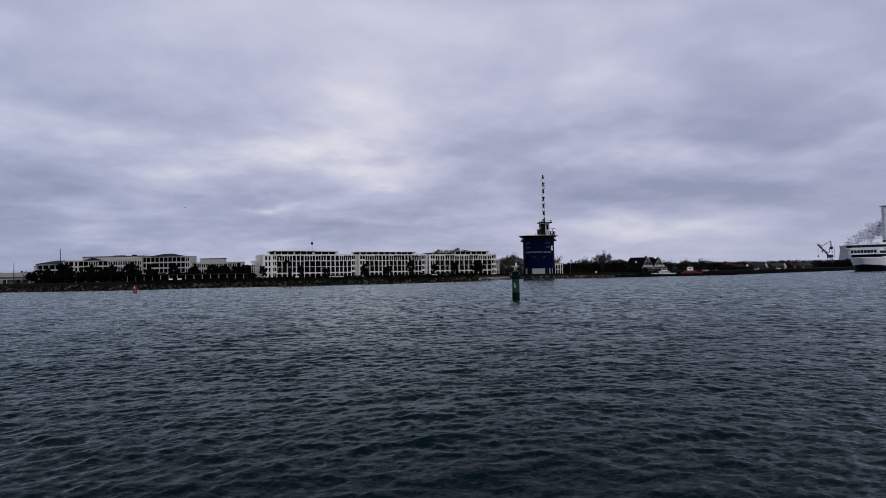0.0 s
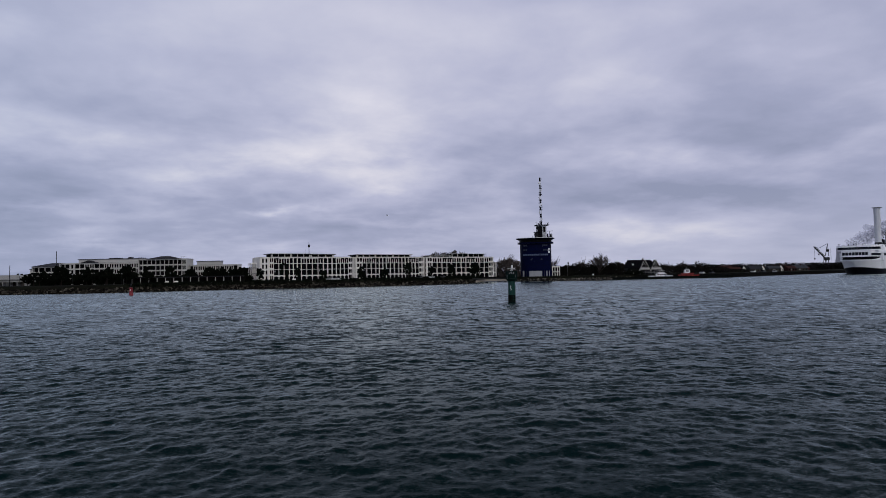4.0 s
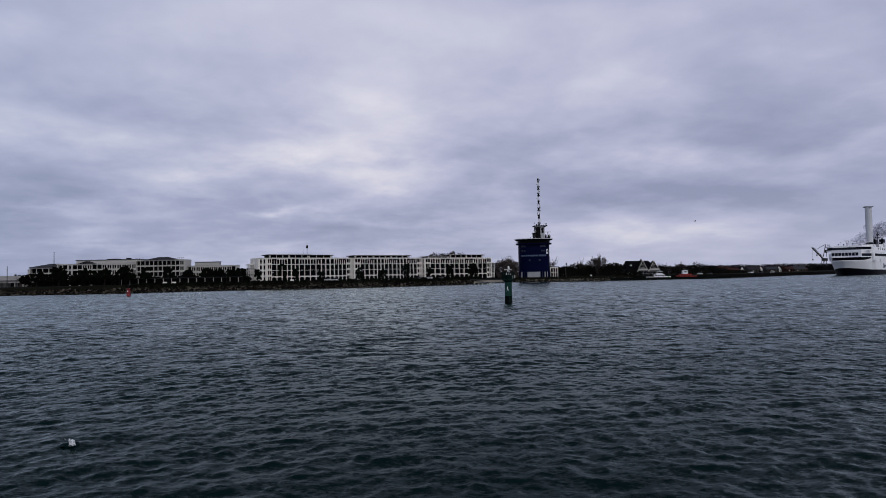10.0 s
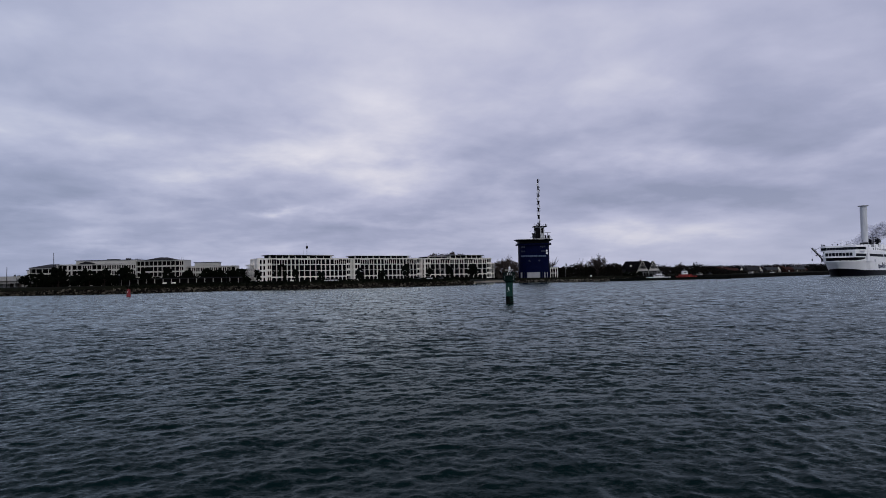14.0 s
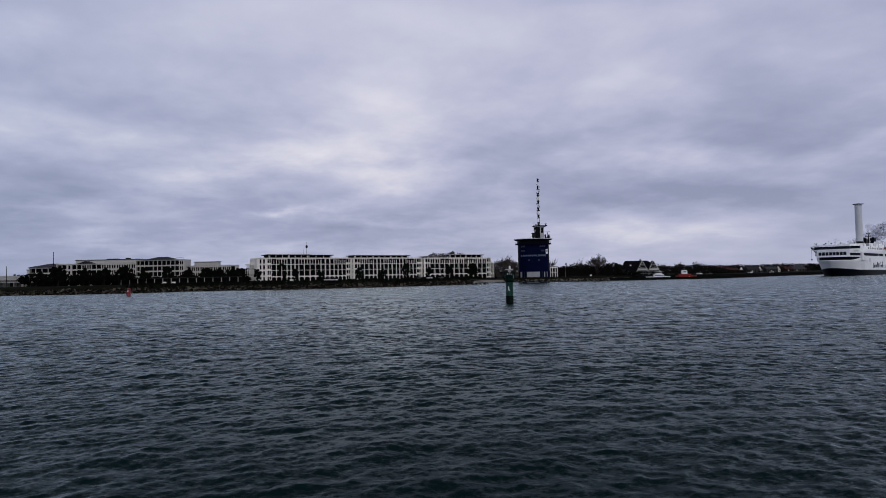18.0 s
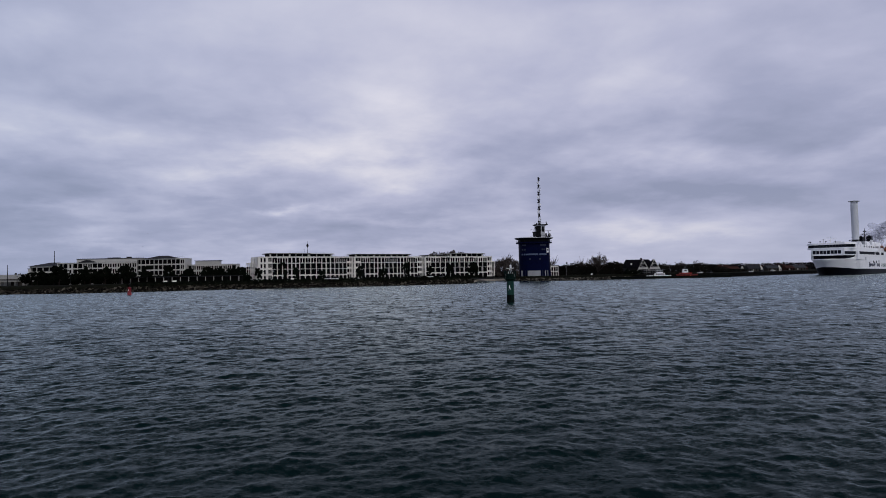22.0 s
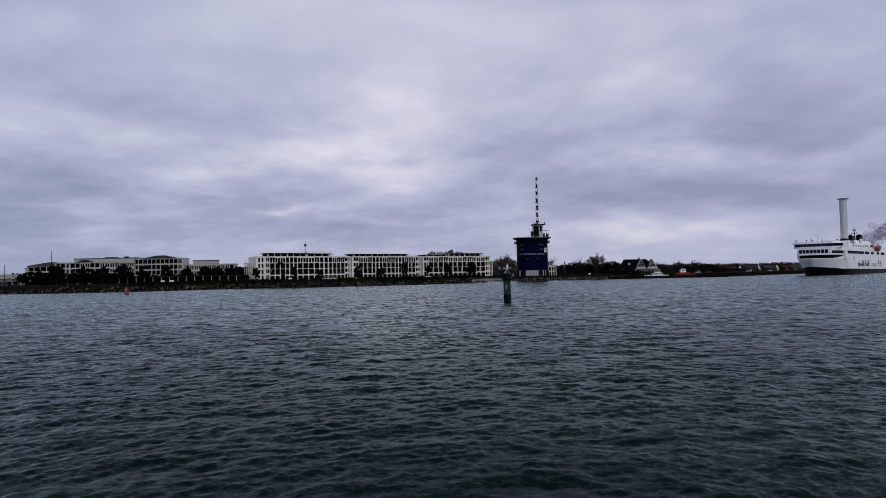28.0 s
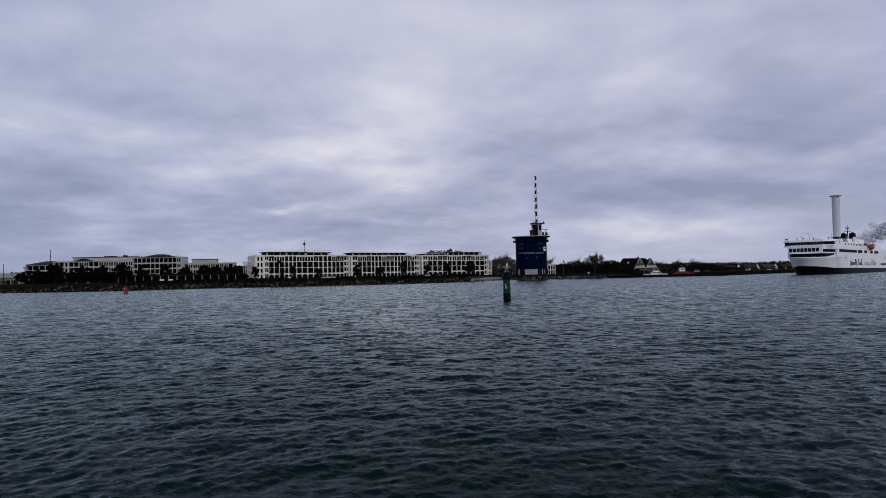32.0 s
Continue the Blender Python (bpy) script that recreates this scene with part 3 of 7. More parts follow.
def water_sheet():
    ys = [-30.0, -10.0, 0.0, 4.0, 7.0]
    while ys[-1] < 5200:
        y = ys[-1]
        ys.append(y + (0.075 if y < 30 else 0.11 if y < 45 else 0.0095 * (y - 45) + 0.11 if y < 520 else 0.25 * y))
    ys = np.array(ys)
    cols = 760
    f = np.linspace(-1, 1, cols)
    half = 0.78 * np.maximum(ys, 0) + 19
    X = f[None, :] * half[:, None]
    Y = np.repeat(ys[:, None], cols, axis=1)
    cell = np.maximum(np.gradient(ys)[:, None] * 0.8, (2 * half / cols)[:, None]) * np.ones_like(X)
    dx, dy, Z = waves(X, Y, cell)
    X, Y = X + dx, Y + dy
    n = len(ys)
    co = np.stack([X, Y, Z], axis=-1).reshape(-1, 3)
    i, j = np.meshgrid(np.arange(n - 1), np.arange(cols - 1), indexing="ij")
    a = (i * cols + j).ravel()
    quads = np.stack([a, a + 1, a + cols + 1, a + cols], axis=-1)
    me = bpy.data.meshes.new("water")
    me.vertices.add(len(co))
    me.vertices.foreach_set("co", co.ravel())
    me.loops.add(quads.size)
    me.loops.foreach_set("vertex_index", quads.ravel())
    me.polygons.add(len(quads))
    me.polygons.foreach_set("loop_start", np.arange(0, quads.size, 4))
    me.polygons.foreach_set("use_smooth", np.ones(len(quads), dtype=bool))
    me.update(calc_edges=True)
    me.materials.append(WATER)
    return tagged(new("water", me), "dark grey-green choppy harbour water with short wind waves", "water", kind="structure")


water = water_sheet()
# the open sea at the sides and behind
sheet("water_bed", [(-4600, -1500, -1.2), (4600, -1500, -1.2), (4600, 4600, -1.2), (-4600, 4600, -1.2)], [(0, 1, 2, 3)], WATER,
      "dark deep harbour water reaching the horizon", "water", "structure")

# ---- land ----
SHORE = [(-4600, 262), (-400, 262), (-174, 253), (-147, 247), (-128, 251), (-118, 264), (-96, 280), (-65, 283), (-42, 290), (-17, 300), (4, 314), (14, 336),
         (19, 395), (27, 418), (38, 420), (42, 388), (50, 377), (69, 366), (86, 367), (106, 384), (132, 386), (147, 380), (185, 404), (235, 458), (290, 508),
         (400, 620), (900, 1050), (4600, 3100)]


def shore(x):
    for (xa, ya), (xb, yb) in zip(SHORE, SHORE[1:]):
        if xa <= x <= xb:
            return ya + (yb - ya) * (x - xa) / (xb - xa)
    return SHORE[-1][1]


LAND = 3.0


def rise(d, x):
    """The land's height d metres behind the waterline: a riprap slope, then level ground; a low beach in the small bay."""
    top = LAND if x < 14 else (1.2 if x < 41 else 2.6)
    run = 7.0 if x < 14 or x > 41 else 22.0
    return -1.6 + (top + 1.6) * min(1, max(0, d + 1.5) / run) ** 0.8


def land():
    xs = [-4600, -2000, -900, -420] + [x * 2.0 for x in range(-130, 150)] + [320, 370, 420, 500, 650, 900, 1500, 2600, 4600]
    ds = [-1.5, 0.5, 2.0, 3.5, 5.5, 8, 14, 22, 45, 120, 400, 1200, 4600]
    rng = random.Random(3)
    verts = [(x, shore(x) + d + rng.uniform(-0.4, 0.4), rise(d, x) + (rng.uniform(-0.12, 0.12) if 0 < d < 100 else 0)) for x in xs for d in ds]
    n = len(ds)
    faces = [(i * n + j, (i + 1) * n + j, (i + 1) * n + j + 1, i * n + j + 1) for i in range(len(xs) - 1) for j in range(n - 1)]
    return sheet("ground", verts, faces, GRASS, "flat winter grass and scrub land behind the water", "ground", "structure", smooth=True)


land()


def blob(rng, c, r, squash=0.75):
    """Vertices and faces of one rough stone: a twisted, dented octahedron."""
    pts = []
    for d in ((1, 0, 0), (0, 1, 0), (-1, 0, 0), (0, -1, 0), (0, 0, 1), (0, 0, -1)):
        v = Vector(d) + Vector((rng.uniform(-0.3, 0.3), rng.uniform(-0.3, 0.3), rng.uniform(-0.3, 0.3)))
        v = Vector((v.x * r, v.y * r, v.z * r * squash))
        pts.append(v)
    rot = Euler((rng.uniform(0, 1.2), rng.uniform(0, 1.2), rng.uniform(0, 6))).to_matrix()
    return [tuple(rot @ p + Vector(c)) for p in pts], [(0, 1, 4), (1, 2, 4), (2, 3, 4), (3, 0, 4), (1, 0, 5), (2, 1, 5), (3, 2, 5), (0, 3, 5)]


def riprap(x0, x1, count, seed, label, size=(0.45, 1.15), mat=None):
    rng = random.Random(seed)
    verts, faces = [], []
    for _ in range(count):
        x = rng.uniform(x0, x1)
        d = rng.uniform(-0.6, 2.7)
        r = rng.uniform(*size) * (0.7 if rng.random() < 0.5 else 1) * (0.75 if d > 3 else 1)
        v, f = blob(rng, (x, shore(x) + d, rise(d, x) + 0.1 * r), r)
        k = len(verts)
        verts += v
        faces += [tuple(i + k for i in q) for q in f]
    sheet("riprap", verts, faces, mat or ROCK, label, "boulders", "stuff")


riprap(-240, 15, 3800, 11, "grey granite riprap boulders along the waterline")
riprap(42, 112, 1700, 12, "low pale boulder bank beside the water", (0.35, 0.9), ROCK_PALE)


def strip(name, x0, x1, d0, d1, z, mat, label, category, climb=0.0):
    xs = [x0 + (x1 - x0) * i / 60 for i in range(61)]
    verts = [(x, shore(x) + d, z + (climb if d == d1 else 0)) for x in xs for d in (d0, d1)]
    faces = [(2 * i, 2 * i + 2, 2 * i + 3, 2 * i + 1) for i in range(60)]
    sheet(name, verts, faces, mat, label, category, "structure")


strip("pavement_promenade", -230, 8, 10, 15, LAND + 0.16, STONE, "grey paved promenade above the boulder slope", "pavement")
strip("beach", 15, 41, -1.5, 13, -0.1, SAND, "small pale sandy beach in the bay", "beach", 1.25)


def quay_wall():
    """The far bank's low sheet-pile quay."""
    xs = [112 + 4 * i for i in range(74)]
    verts, faces = [], []
    for x in xs:
        y = shore(x)
        verts += [(x, y - 2.2, -1), (x, y - 2.2, 2.3), (x, y + 6, 2.3), (x, y + 6, -1)]
    for i in range(len(xs) - 1):
        for j in range(3):
            faces.append((4 * i + j, 4 * i + 4 + j, 4 * i + 5 + j, 4 * i + 1 + j))
    sheet("quay", verts, faces, STONE, "low dark concrete and sheet-pile quay edge", "quay", "structure")


quay_wall()

# ---- plants ----


def leaf_cloud(rng, lumps, count, size, out):
    """Many small leaf pieces spread over a set of lumps (centre, radii), denser at the rim."""
    verts, faces = out
    for _ in range(count):
        c, rad = rng.choice(lumps)
        d = Vector((rng.gauss(0, 1), rng.gauss(0, 1), rng.gauss(0, 1))).normalized() * rng.uniform(0.55, 1.08)
        p = Vector((c[0] + d.x * rad[0], c[1] + d.y * rad[1], c[2] + d.z * rad[2]))
        s = size * rng.uniform(0.6, 1.5)
        m = Euler((rng.uniform(0, 6.3), rng.uniform(0, 6.3), rng.uniform(0, 6.3))).to_matrix()
        k = len(verts)
        for q in ((-s, -0.55 * s, 0), (s, -0.4 * s, 0.2 * s), (0.9 * s, 0.5 * s, 0), (-0.8 * s, 0.6 * s, -0.2 * s)):
            verts.append(tuple(p + m @ Vector(q)))
        faces.append((k, k + 1, k + 2, k + 3))


def mesh_data(name, out, mat):
    me = bpy.data.meshes.new(name)
    me.from_pydata(out[0], [], out[1])
    me.materials.append(mat)
    return me


def trunk_mesh(name, rng, height, radius, limbs, mat):
    bm = B()
    top = Vector((rng.uniform(-0.05, 0.05) * height, 0, height * 0.72))
    tube(bm, (0, 0, -0.3), top, radius, radius * 0.35, 7)
    for i in range(limbs):
        f = rng.uniform(0.3, 0.95)
        a = rng.uniform(0, 6.3)
        p = top * f
        tube(bm, p, p + Vector((math.cos(a), math.sin(a), rng.uniform(0.4, 1.1))) * height * 0.26, radius * 0.4, radius * 0.1, 5)
    return mesh_of(name, bm, mat)


def evergreen_tree(seed, height, width, leaves=2300):
    rng = random.Random(seed)
    t = thing("evergreen_tree", Matrix(), "dark dense evergreen tree on the grass behind the shore", "tree", "shore evergreens")
    shared("trunk", trunk_mesh("trunk", rng, height, 0.035 * height, 6, BARK), t, Matrix())
    lumps = []
    lean = rng.uniform(-0.12, 0.12)
    for _ in range(24):
        f = rng.random()
        z = height * (0.26 + 0.66 * f)
        w = width * 0.5 * (1 - 0.75 * abs(f - 0.3) ** 1.2) * rng.uniform(0.7, 1.15)
        a = rng.uniform(0, 6.3)
        r = w * rng.uniform(0.2, 0.46)
        lumps.append(((math.cos(a) * w * 0.72 + lean * z, math.sin(a) * w * 0.72, z), (r, r, r * rng.uniform(0.6, 1.1))))
    out = ([], [])
    leaf_cloud(rng, lumps, leaves, 0.02 * height + 0.07, out)
    shared("crown", mesh_data("crown", out, EVERGREEN), t, Matrix())
    return t


def twig_tree(seed, height, spread, depth=5, limbs=8, name="bare_tree", label="tall leafless tree with fine branching twigs in scrub"):
    """A bare tree: limbs fork again and again into thin twigs."""
    rng = random.Random(seed)
    t = thing(name, Matrix(), label, "tree", "bare trees")
    verts, faces = [], []

    def rod(a, b, r0, r1):
        d = (b - a).normalized()
        s = d.orthogonal().normalized()
        q = d.cross(s)
        k = len(verts)
        for p, r in ((a, r0), (b, r1)):
            for i in range(3):
                w = 2 * math.pi * i / 3
                verts.append(tuple(p + (s * math.cos(w) + q * math.sin(w)) * r))
        for i in range(3):
            faces.append((k + i, k + (i + 1) % 3, k + 3 + (i + 1) % 3, k + 3 + i))

    def grow(p, d, length, r, level):
        q = p + d * length
        rod(p, q, max(r * 0.8, 0.032), max(r * 0.5, 0.024))
        if level == 0:
            return
        for i in range(3):
            bend = Vector((rng.gauss(0, 1), rng.gauss(0, 1), rng.gauss(0.1, 0.5))) * spread
            base = p + d * length * rng.uniform(0.25, 1.0)
            grow(base, (d + bend + Vector((0, 0, 0.14))).normalized(), length * rng.uniform(0.6, 0.82), r * 0.6, level - 1)

    bm = B()
    tube(bm, (0, 0, -0.4), (0, 0, height * 0.22), height * 0.028, height * 0.02, 8)
    shared("trunk", mesh_of("trunk", bm, BARK), t, Matrix())
    for i in range(limbs):
        a, tip = 2.4 * i + rng.uniform(-0.3, 0.3), 1.15 * math.sqrt((i + 0.5) / limbs)
        d = Vector((math.cos(a) * tip, math.sin(a) * tip, 1)).normalized()
        grow(Vector((0, 0, height * rng.uniform(0.08, 0.22))), d, height * 0.25, height * 0.009, depth)
    shared("crown", mesh_data("crown", (verts, faces), TWIG), t, Matrix())
    return t


def scrub(name, line, count, size, mat, seed, label, leaf=0.3, lump_step=2.2, tops=(0.62, 1.08)):
    """A long uneven bank of scrub along a line of (x, y, ground, top)."""
    rng = random.Random(seed)
    lumps = []
    for (xa, ya, ga, ha), (xb, yb, gb, hb) in zip(line, line[1:]):
        n = max(1, int(math.hypot(xb - xa, yb - ya) / lump_step))
        for i in range(n):
            f = (i + rng.random()) / n
            x, y, g, h = xa + (xb - xa) * f, ya + (yb - ya) * f, ga + (gb - ga) * f, ha + (hb - ha) * f
            top = h * rng.uniform(*tops)
            for z in (0.25, 0.6, 0.85):
                r = rng.uniform(*size)
                lumps.append(((x + rng.uniform(-1, 1), y + rng.uniform(-2, 2), g + top * z), (r, r, top * 0.22)))
    out = ([], [])
    leaf_cloud(rng, lumps, count, leaf, out)
    ob = new(name, mesh_data(name, out, mat))
    return tagged(ob, label, "bushes", kind="stuff")


scrub("hedge", [(x, shore(x) + 5.4, 1.9, 1.5) for x in range(-128, 13, 10)], 20000, (0.5, 0.9), EVERGREEN, 34, "low black winter shrubs along the top of the boulder slope", leaf=0.25, lump_step=1.1)
# hedge before the hotel, scrub behind the tower and on the bank beyond it
scrub("hedge", [(-132, 277, 2.9, 0.9), (-100, 297, 2.9, 1.0), (-60, 305, 2.9, 1.1), (-20, 320, 2.9, 1.1), (10, 352, 2.8, 1.2), (20, 392, 2.4, 1.4)], 14000, (0.5, 0.9), EVERGREEN, 21, "low dark clipped hedge along the promenade", leaf=0.22, lump_step=1.3)
scrub("bushes", [(33, 440, 2.4, 8), (45, 436, 2.4, 11), (62, 432, 2.4, 9)], 11000, (1.6, 3.0), WINTER_WOOD, 22, "brown winter scrub and small trees behind the tower", leaf=0.26)
scrub("bushes", [(22, 440, 2.0, 3.4), (34, 452, 2.0, 4.6), (62, 448, 2.0, 4.8)], 9000, (1.4, 2.4), BUSH, 35, "dark undergrowth behind the small beach", leaf=0.3, lump_step=1.3, tops=(0.8, 1.05))
scrub("bushes", [(67, 398, 2.4, 5.5), (76, 396, 2.4, 7), (86, 396, 2.4, 7.5), (96, 398, 2.4, 8), (110, 402, 2.4, 7.5)], 20000, (1.4, 2.6), BUSH, 23, "dense dark winter scrub on the boulder bank", leaf=0.25, lump_step=1.5, tops=(0.75, 1.05))
scrub("bushes", [(132, 420, 2.2, 7.2), (142, 418, 2.2, 7.6), (152, 420, 2.2, 7), (163, 425, 2.2, 7.8), (178, 430, 2.2, 5.5), (205, 470, 2.2, 2.6), (240, 520, 2.2, 2.4)], 20000, (1.6, 3.0), BUSH, 24, "dark bare trees and scrub behind the moored boats", leaf=0.26, lump_step=1.7)
scrub("woodland", [(150, 800, 2, 10), (230, 900, 2, 11), (330, 1000, 2, 12), (460, 1100, 2, 12), (620, 1200, 2, 13), (900, 1400, 2, 14), (1500, 2000, 2, 18)], 44000, (6, 10), FAR_WOOD, 25, "low dark far woodland along the horizon", leaf=0.7, lump_step=6, tops=(0.85, 1.06))
scrub("woodland", [(-400, 420, 2.8, 7), (-300, 430, 2.8, 8), (-240, 430, 2.8, 7), (-110, 440, 2.8, 8), (-80, 440, 2.8, 9)], 8000, (3, 5), FAR_WOOD, 26, "dark wood behind the white hotel buildings", leaf=0.9, lump_step=5)
scrub("woodland", [(-18, 455, 8, 7), (-10, 455, 8, 11), (-3, 452, 8, 12.2), (5, 450, 8, 12.4), (13, 453, 8, 11.4), (22, 455, 8, 8)], 15000, (1.4, 2.6), WINTER_WOOD, 27, "bare brown treetops behind the white apartment house", leaf=0.34, lump_step=1.0)

scrub("bushes", [(-206, 322, 2.9, 2.6), (-197, 318, 2.9, 3.4), (-190, 316, 2.9, 5.0), (-178, 316, 2.9, 5.6), (-163, 316, 2.9, 5.4), (-154, 316, 2.9, 4.0), (-140, 322, 2.9, 3.8), (-118, 322, 2.9, 3.8), (-100, 324, 2.9, 3.6)], 30000, (1.4, 2.4), EVERGREEN, 28, "dark evergreen shrubs before the hotel", leaf=0.36, lump_step=1.6)

_trees = [evergreen_tree(40 + i, 6.5, 5.2) for i in range(4)]


def plant(x, y, height, turn, width=1.0):
    src = _trees[int(abs(x * 7)) % 4]
    s = height / 6.5
    t = copy_thing(src, pose(x, y, LAND - 0.05, rz=turn))
    t.scale = (s * width, s * width, s)
    return t


HOTEL_TREES = [(-196.5, 300, 5.6, 1.2), (-189.5, 298, 7.2, 1), (-181, 300, 9.4, 1), (-178, 296, 7.6, 0.9), (-166, 300, 8.6, 1.05), (-158, 298, 8.4, 1.1), (-151, 302, 8.8, 1), (-196, 304, 6.6, 1.4), (-187, 306, 6, 1.5), (-172, 306, 7.6, 1.4), (-163, 306, 7, 1.5), (-155, 306, 6.8, 1.5), (-146, 298, 9.2, 0.95), (-140, 300, 8.4, 1), (-138, 320, 9, 0.9)]
BLOCK_TREES = [(-130, 322, 7.6, 1.2), (-126, 318, 6.8, 1.2), (-119, 322, 7.4, 1.3), (-114, 324, 7.8, 1.2), (-110, 330, 7.6, 1.2), (-120, 320, 8, 0.9), (-113, 312, 6.6, 1), (-106, 318, 7, 1), (-99, 310, 7.4, 1), (-93, 318, 6.8, 0.9), (-89, 330, 7.2, 0.8), (-84, 330, 9.6, 0.7), (-73, 312, 6.6, 0.8), (-61, 318, 5, 0.9), (-44, 328, 6.8, 0.9), (-34, 336, 6.2, 0.9), (-21, 345, 9, 0.7), (-9, 352, 6.8, 0.8), (2, 360, 7.6, 0.8), (14, 374, 8.6, 0.9), (17, 378, 7, 0.9)]
for x, y, h, w in HOTEL_TREES + BLOCK_TREES:
    plant(x, y, h, x * 37 % 360, w)
for t in _trees:
    t.matrix_basis = pose(-236 - 9 * _trees.index(t), 318, LAND - 0.05)

scrub("bushes", [(478, 852, 2, 9), (505, 866, 2, 8), (540, 884, 2, 10), (580, 900, 2, 8)], 3500, (2.5, 4), FAR_WOOD, 30, "dark trees before the harbour sheds", leaf=0.8, lump_step=3)
scrub("bushes", [(-113.5, 346, 2.9, 6.0), (-109, 346, 2.9, 7.6), (-103, 343, 2.9, 6.6)], 5000, (1.0, 2.0), EVERGREEN, 41, "dense black evergreens between the hotel and the first block", leaf=0.25, lump_step=1.0, tops=(0.75, 1.05))
scrub("bushes", [(109, 393, 2.3, 3.2), (118, 394, 2.3, 2.6)], 1500, (0.8, 1.4), EVERGREEN, 29, "dark shrubs before the gabled house", leaf=0.25, lump_step=1.2)
big = twig_tree(61, 15.5, 0.36, 5, 15)
big.matrix_basis = pose(92.4, 394, 2.3) @ Matrix.Diagonal((0.92, 0.92, 1.12, 1))
second = twig_tree(62, 14.5, 0.28, 4)
second.matrix_basis = pose(82.5, 396, 2.3) @ Matrix.Diagonal((0.7, 0.7, 1.0, 1))
for i, (x, y, h) in enumerate(((36, 446, 14), (41, 444, 15), (46, 448, 14.5), (66, 440, 13), (69, 436, 14), (133, 428, 8.6), (147, 432, 8.2), (158, 436, 8.4), (120, 428, 8.5))):
    src = big if i % 2 else second
    c = copy_thing(src, pose(x, y, 2.3, rz=67 * i))
    c.scale = (h / 12,) * 3

# ---- white hotel and apartment blocks ----
FLOOR = 3.0


def holed(bm, width, holes, depth=0.5):
    """A wall panel one storey high with rectangular openings (x0, x1, z0, z1), given from left to right."""
    x = 0
    for x0, x1, z0, z1 in holes:
        box(bm, x, x0, 0, depth, 0, FLOOR)
        if z0 > 0:
            box(bm, x0, x1, 0, depth, 0, z0)
        box(bm, x0, x1, 0, depth, z1, FLOOR)
        x = x1
    box(bm, x, width, 0, depth, 0, FLOOR)


def bay_mesh(width, kind, west=False):
    """One storey of one facade bay, 0.5 m thick, with its opening through it."""
    bm = B()
    if kind == "loggia":
        p = 0.125
        box(bm, 0, p, 0, 0.5, 0, FLOOR)
        box(bm, width - p, width, 0, 0.5, 0, FLOOR)
        box(bm, p, width - p, 0.08, 0.5, FLOOR - (0.3 if west else 0.21), FLOOR)
        if west:
            box(bm, p, width - p, 0.1, 0.3, 0, 0.45)
    elif kind == "corner":
        p = 0.16
        for x in (0, width / 2 - p / 2, width - p):
            box(bm, x, x + p, 0, 0.4, 0, FLOOR)
        box(bm, p, width - p, 0.05, 0.4, FLOOR - 0.32, FLOOR), box(bm, p, width - p, 0.12, 0.26, 0, 0.75)
    elif kind == "twin":
        m, w = width / 2, min(1.3, width * 0.42)
        holed(bm, width, [(m - 0.09 - w, m - 0.09, 0.16, 2.5), (m + 0.09, m + 0.09 + w, 0.16, 2.5)])
    elif kind == "wide":
        w = width * 0.78
        holed(bm, width, [((width - w) / 2, (width + w) / 2, 0.0, 2.72)])
    elif kind == "arch":
        p = 0.125
        box(bm, 0, p, 0, 0.5, 0, FLOOR)
        box(bm, width - p, width, 0, 0.5, 0, FLOOR)
        n, w = 8, width / 2 - p
        for i in range(n):
            xa, xb = p + 2 * w * i / n, p + 2 * w * (i + 1) / n
            xm = (xa + xb) / 2 - width / 2
            z = FLOOR - 0.55 - 0.75 * (1 - math.sqrt(max(0, 1 - (xm / w) ** 2)))
            box(bm, xa, xb, 0, 0.5, z, FLOOR)
    elif kind == "pair":
        w = min(1.05, width * 0.36)
        holed(bm, width, [(width * 0.28 - w / 2, width * 0.28 + w / 2, 0.5, 2.5), (width * 0.72 - w / 2, width * 0.72 + w / 2, 0.5, 2.5)])
    elif kind == "single":
        w = min(1.3, width * 0.55)
        holed(bm, width, [((width - w) / 2, (width + w) / 2, 0.4, 2.55)])
    else:
        box(bm, 0, width, 0, 0.5, 0, FLOOR)
    return mesh_of("wall_bay", bm, PLASTER_WEST if west else PLASTER)


def back_wall_mesh(width):
    """The plastered piece of wall beside a loggia's glazing."""
    bm = B()
    box(bm, 0.25, 0.25 + width * 0.2, 1.9, 2.04, 0, 2.7)
    return mesh_of("back_wall", bm, PLASTER_GREY)


def awning_mesh(width):
    bm = B()
    vs = [bm.verts.new(p) for p in ((0.3, 0.06, 2.75), (width - 0.3, 0.06, 2.75), (width - 0.3, -0.75, 2.2), (0.3, -0.75, 2.2), (0.3, -0.75, 2.02), (width - 0.3, -0.75, 2.02), (width - 0.3, 0.06, 2.57), (0.3, 0.06, 2.57))]
    for f in ((0, 1, 2, 3), (3, 2, 5, 4), (4, 5, 6, 7), (0, 3, 4, 7), (1, 6, 5, 2), (0, 7, 6, 1)):
        bm.faces.new([vs[i] for i in f])
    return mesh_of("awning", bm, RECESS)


def pane_mesh(width):
    bm = B()
    box(bm, 0.1, width - 0.1, 0, 0.06, 0.08, 2.62)
    return mesh_of("pane", bm, PANE)


def mullion_mesh(width):
    bm = B()
    for f in (0.0, 0.33, 0.66, 1.0):
        x = 0.14 + f * (width - 0.28)
        box(bm, x - 0.04, x + 0.04, -0.05, 0, 0.05, 2.62)
    box(bm, 0.1, width - 0.1, -0.05, 0, 2.0, 2.07)
    return mesh_of("window_frame", bm, FRAME_DARK)


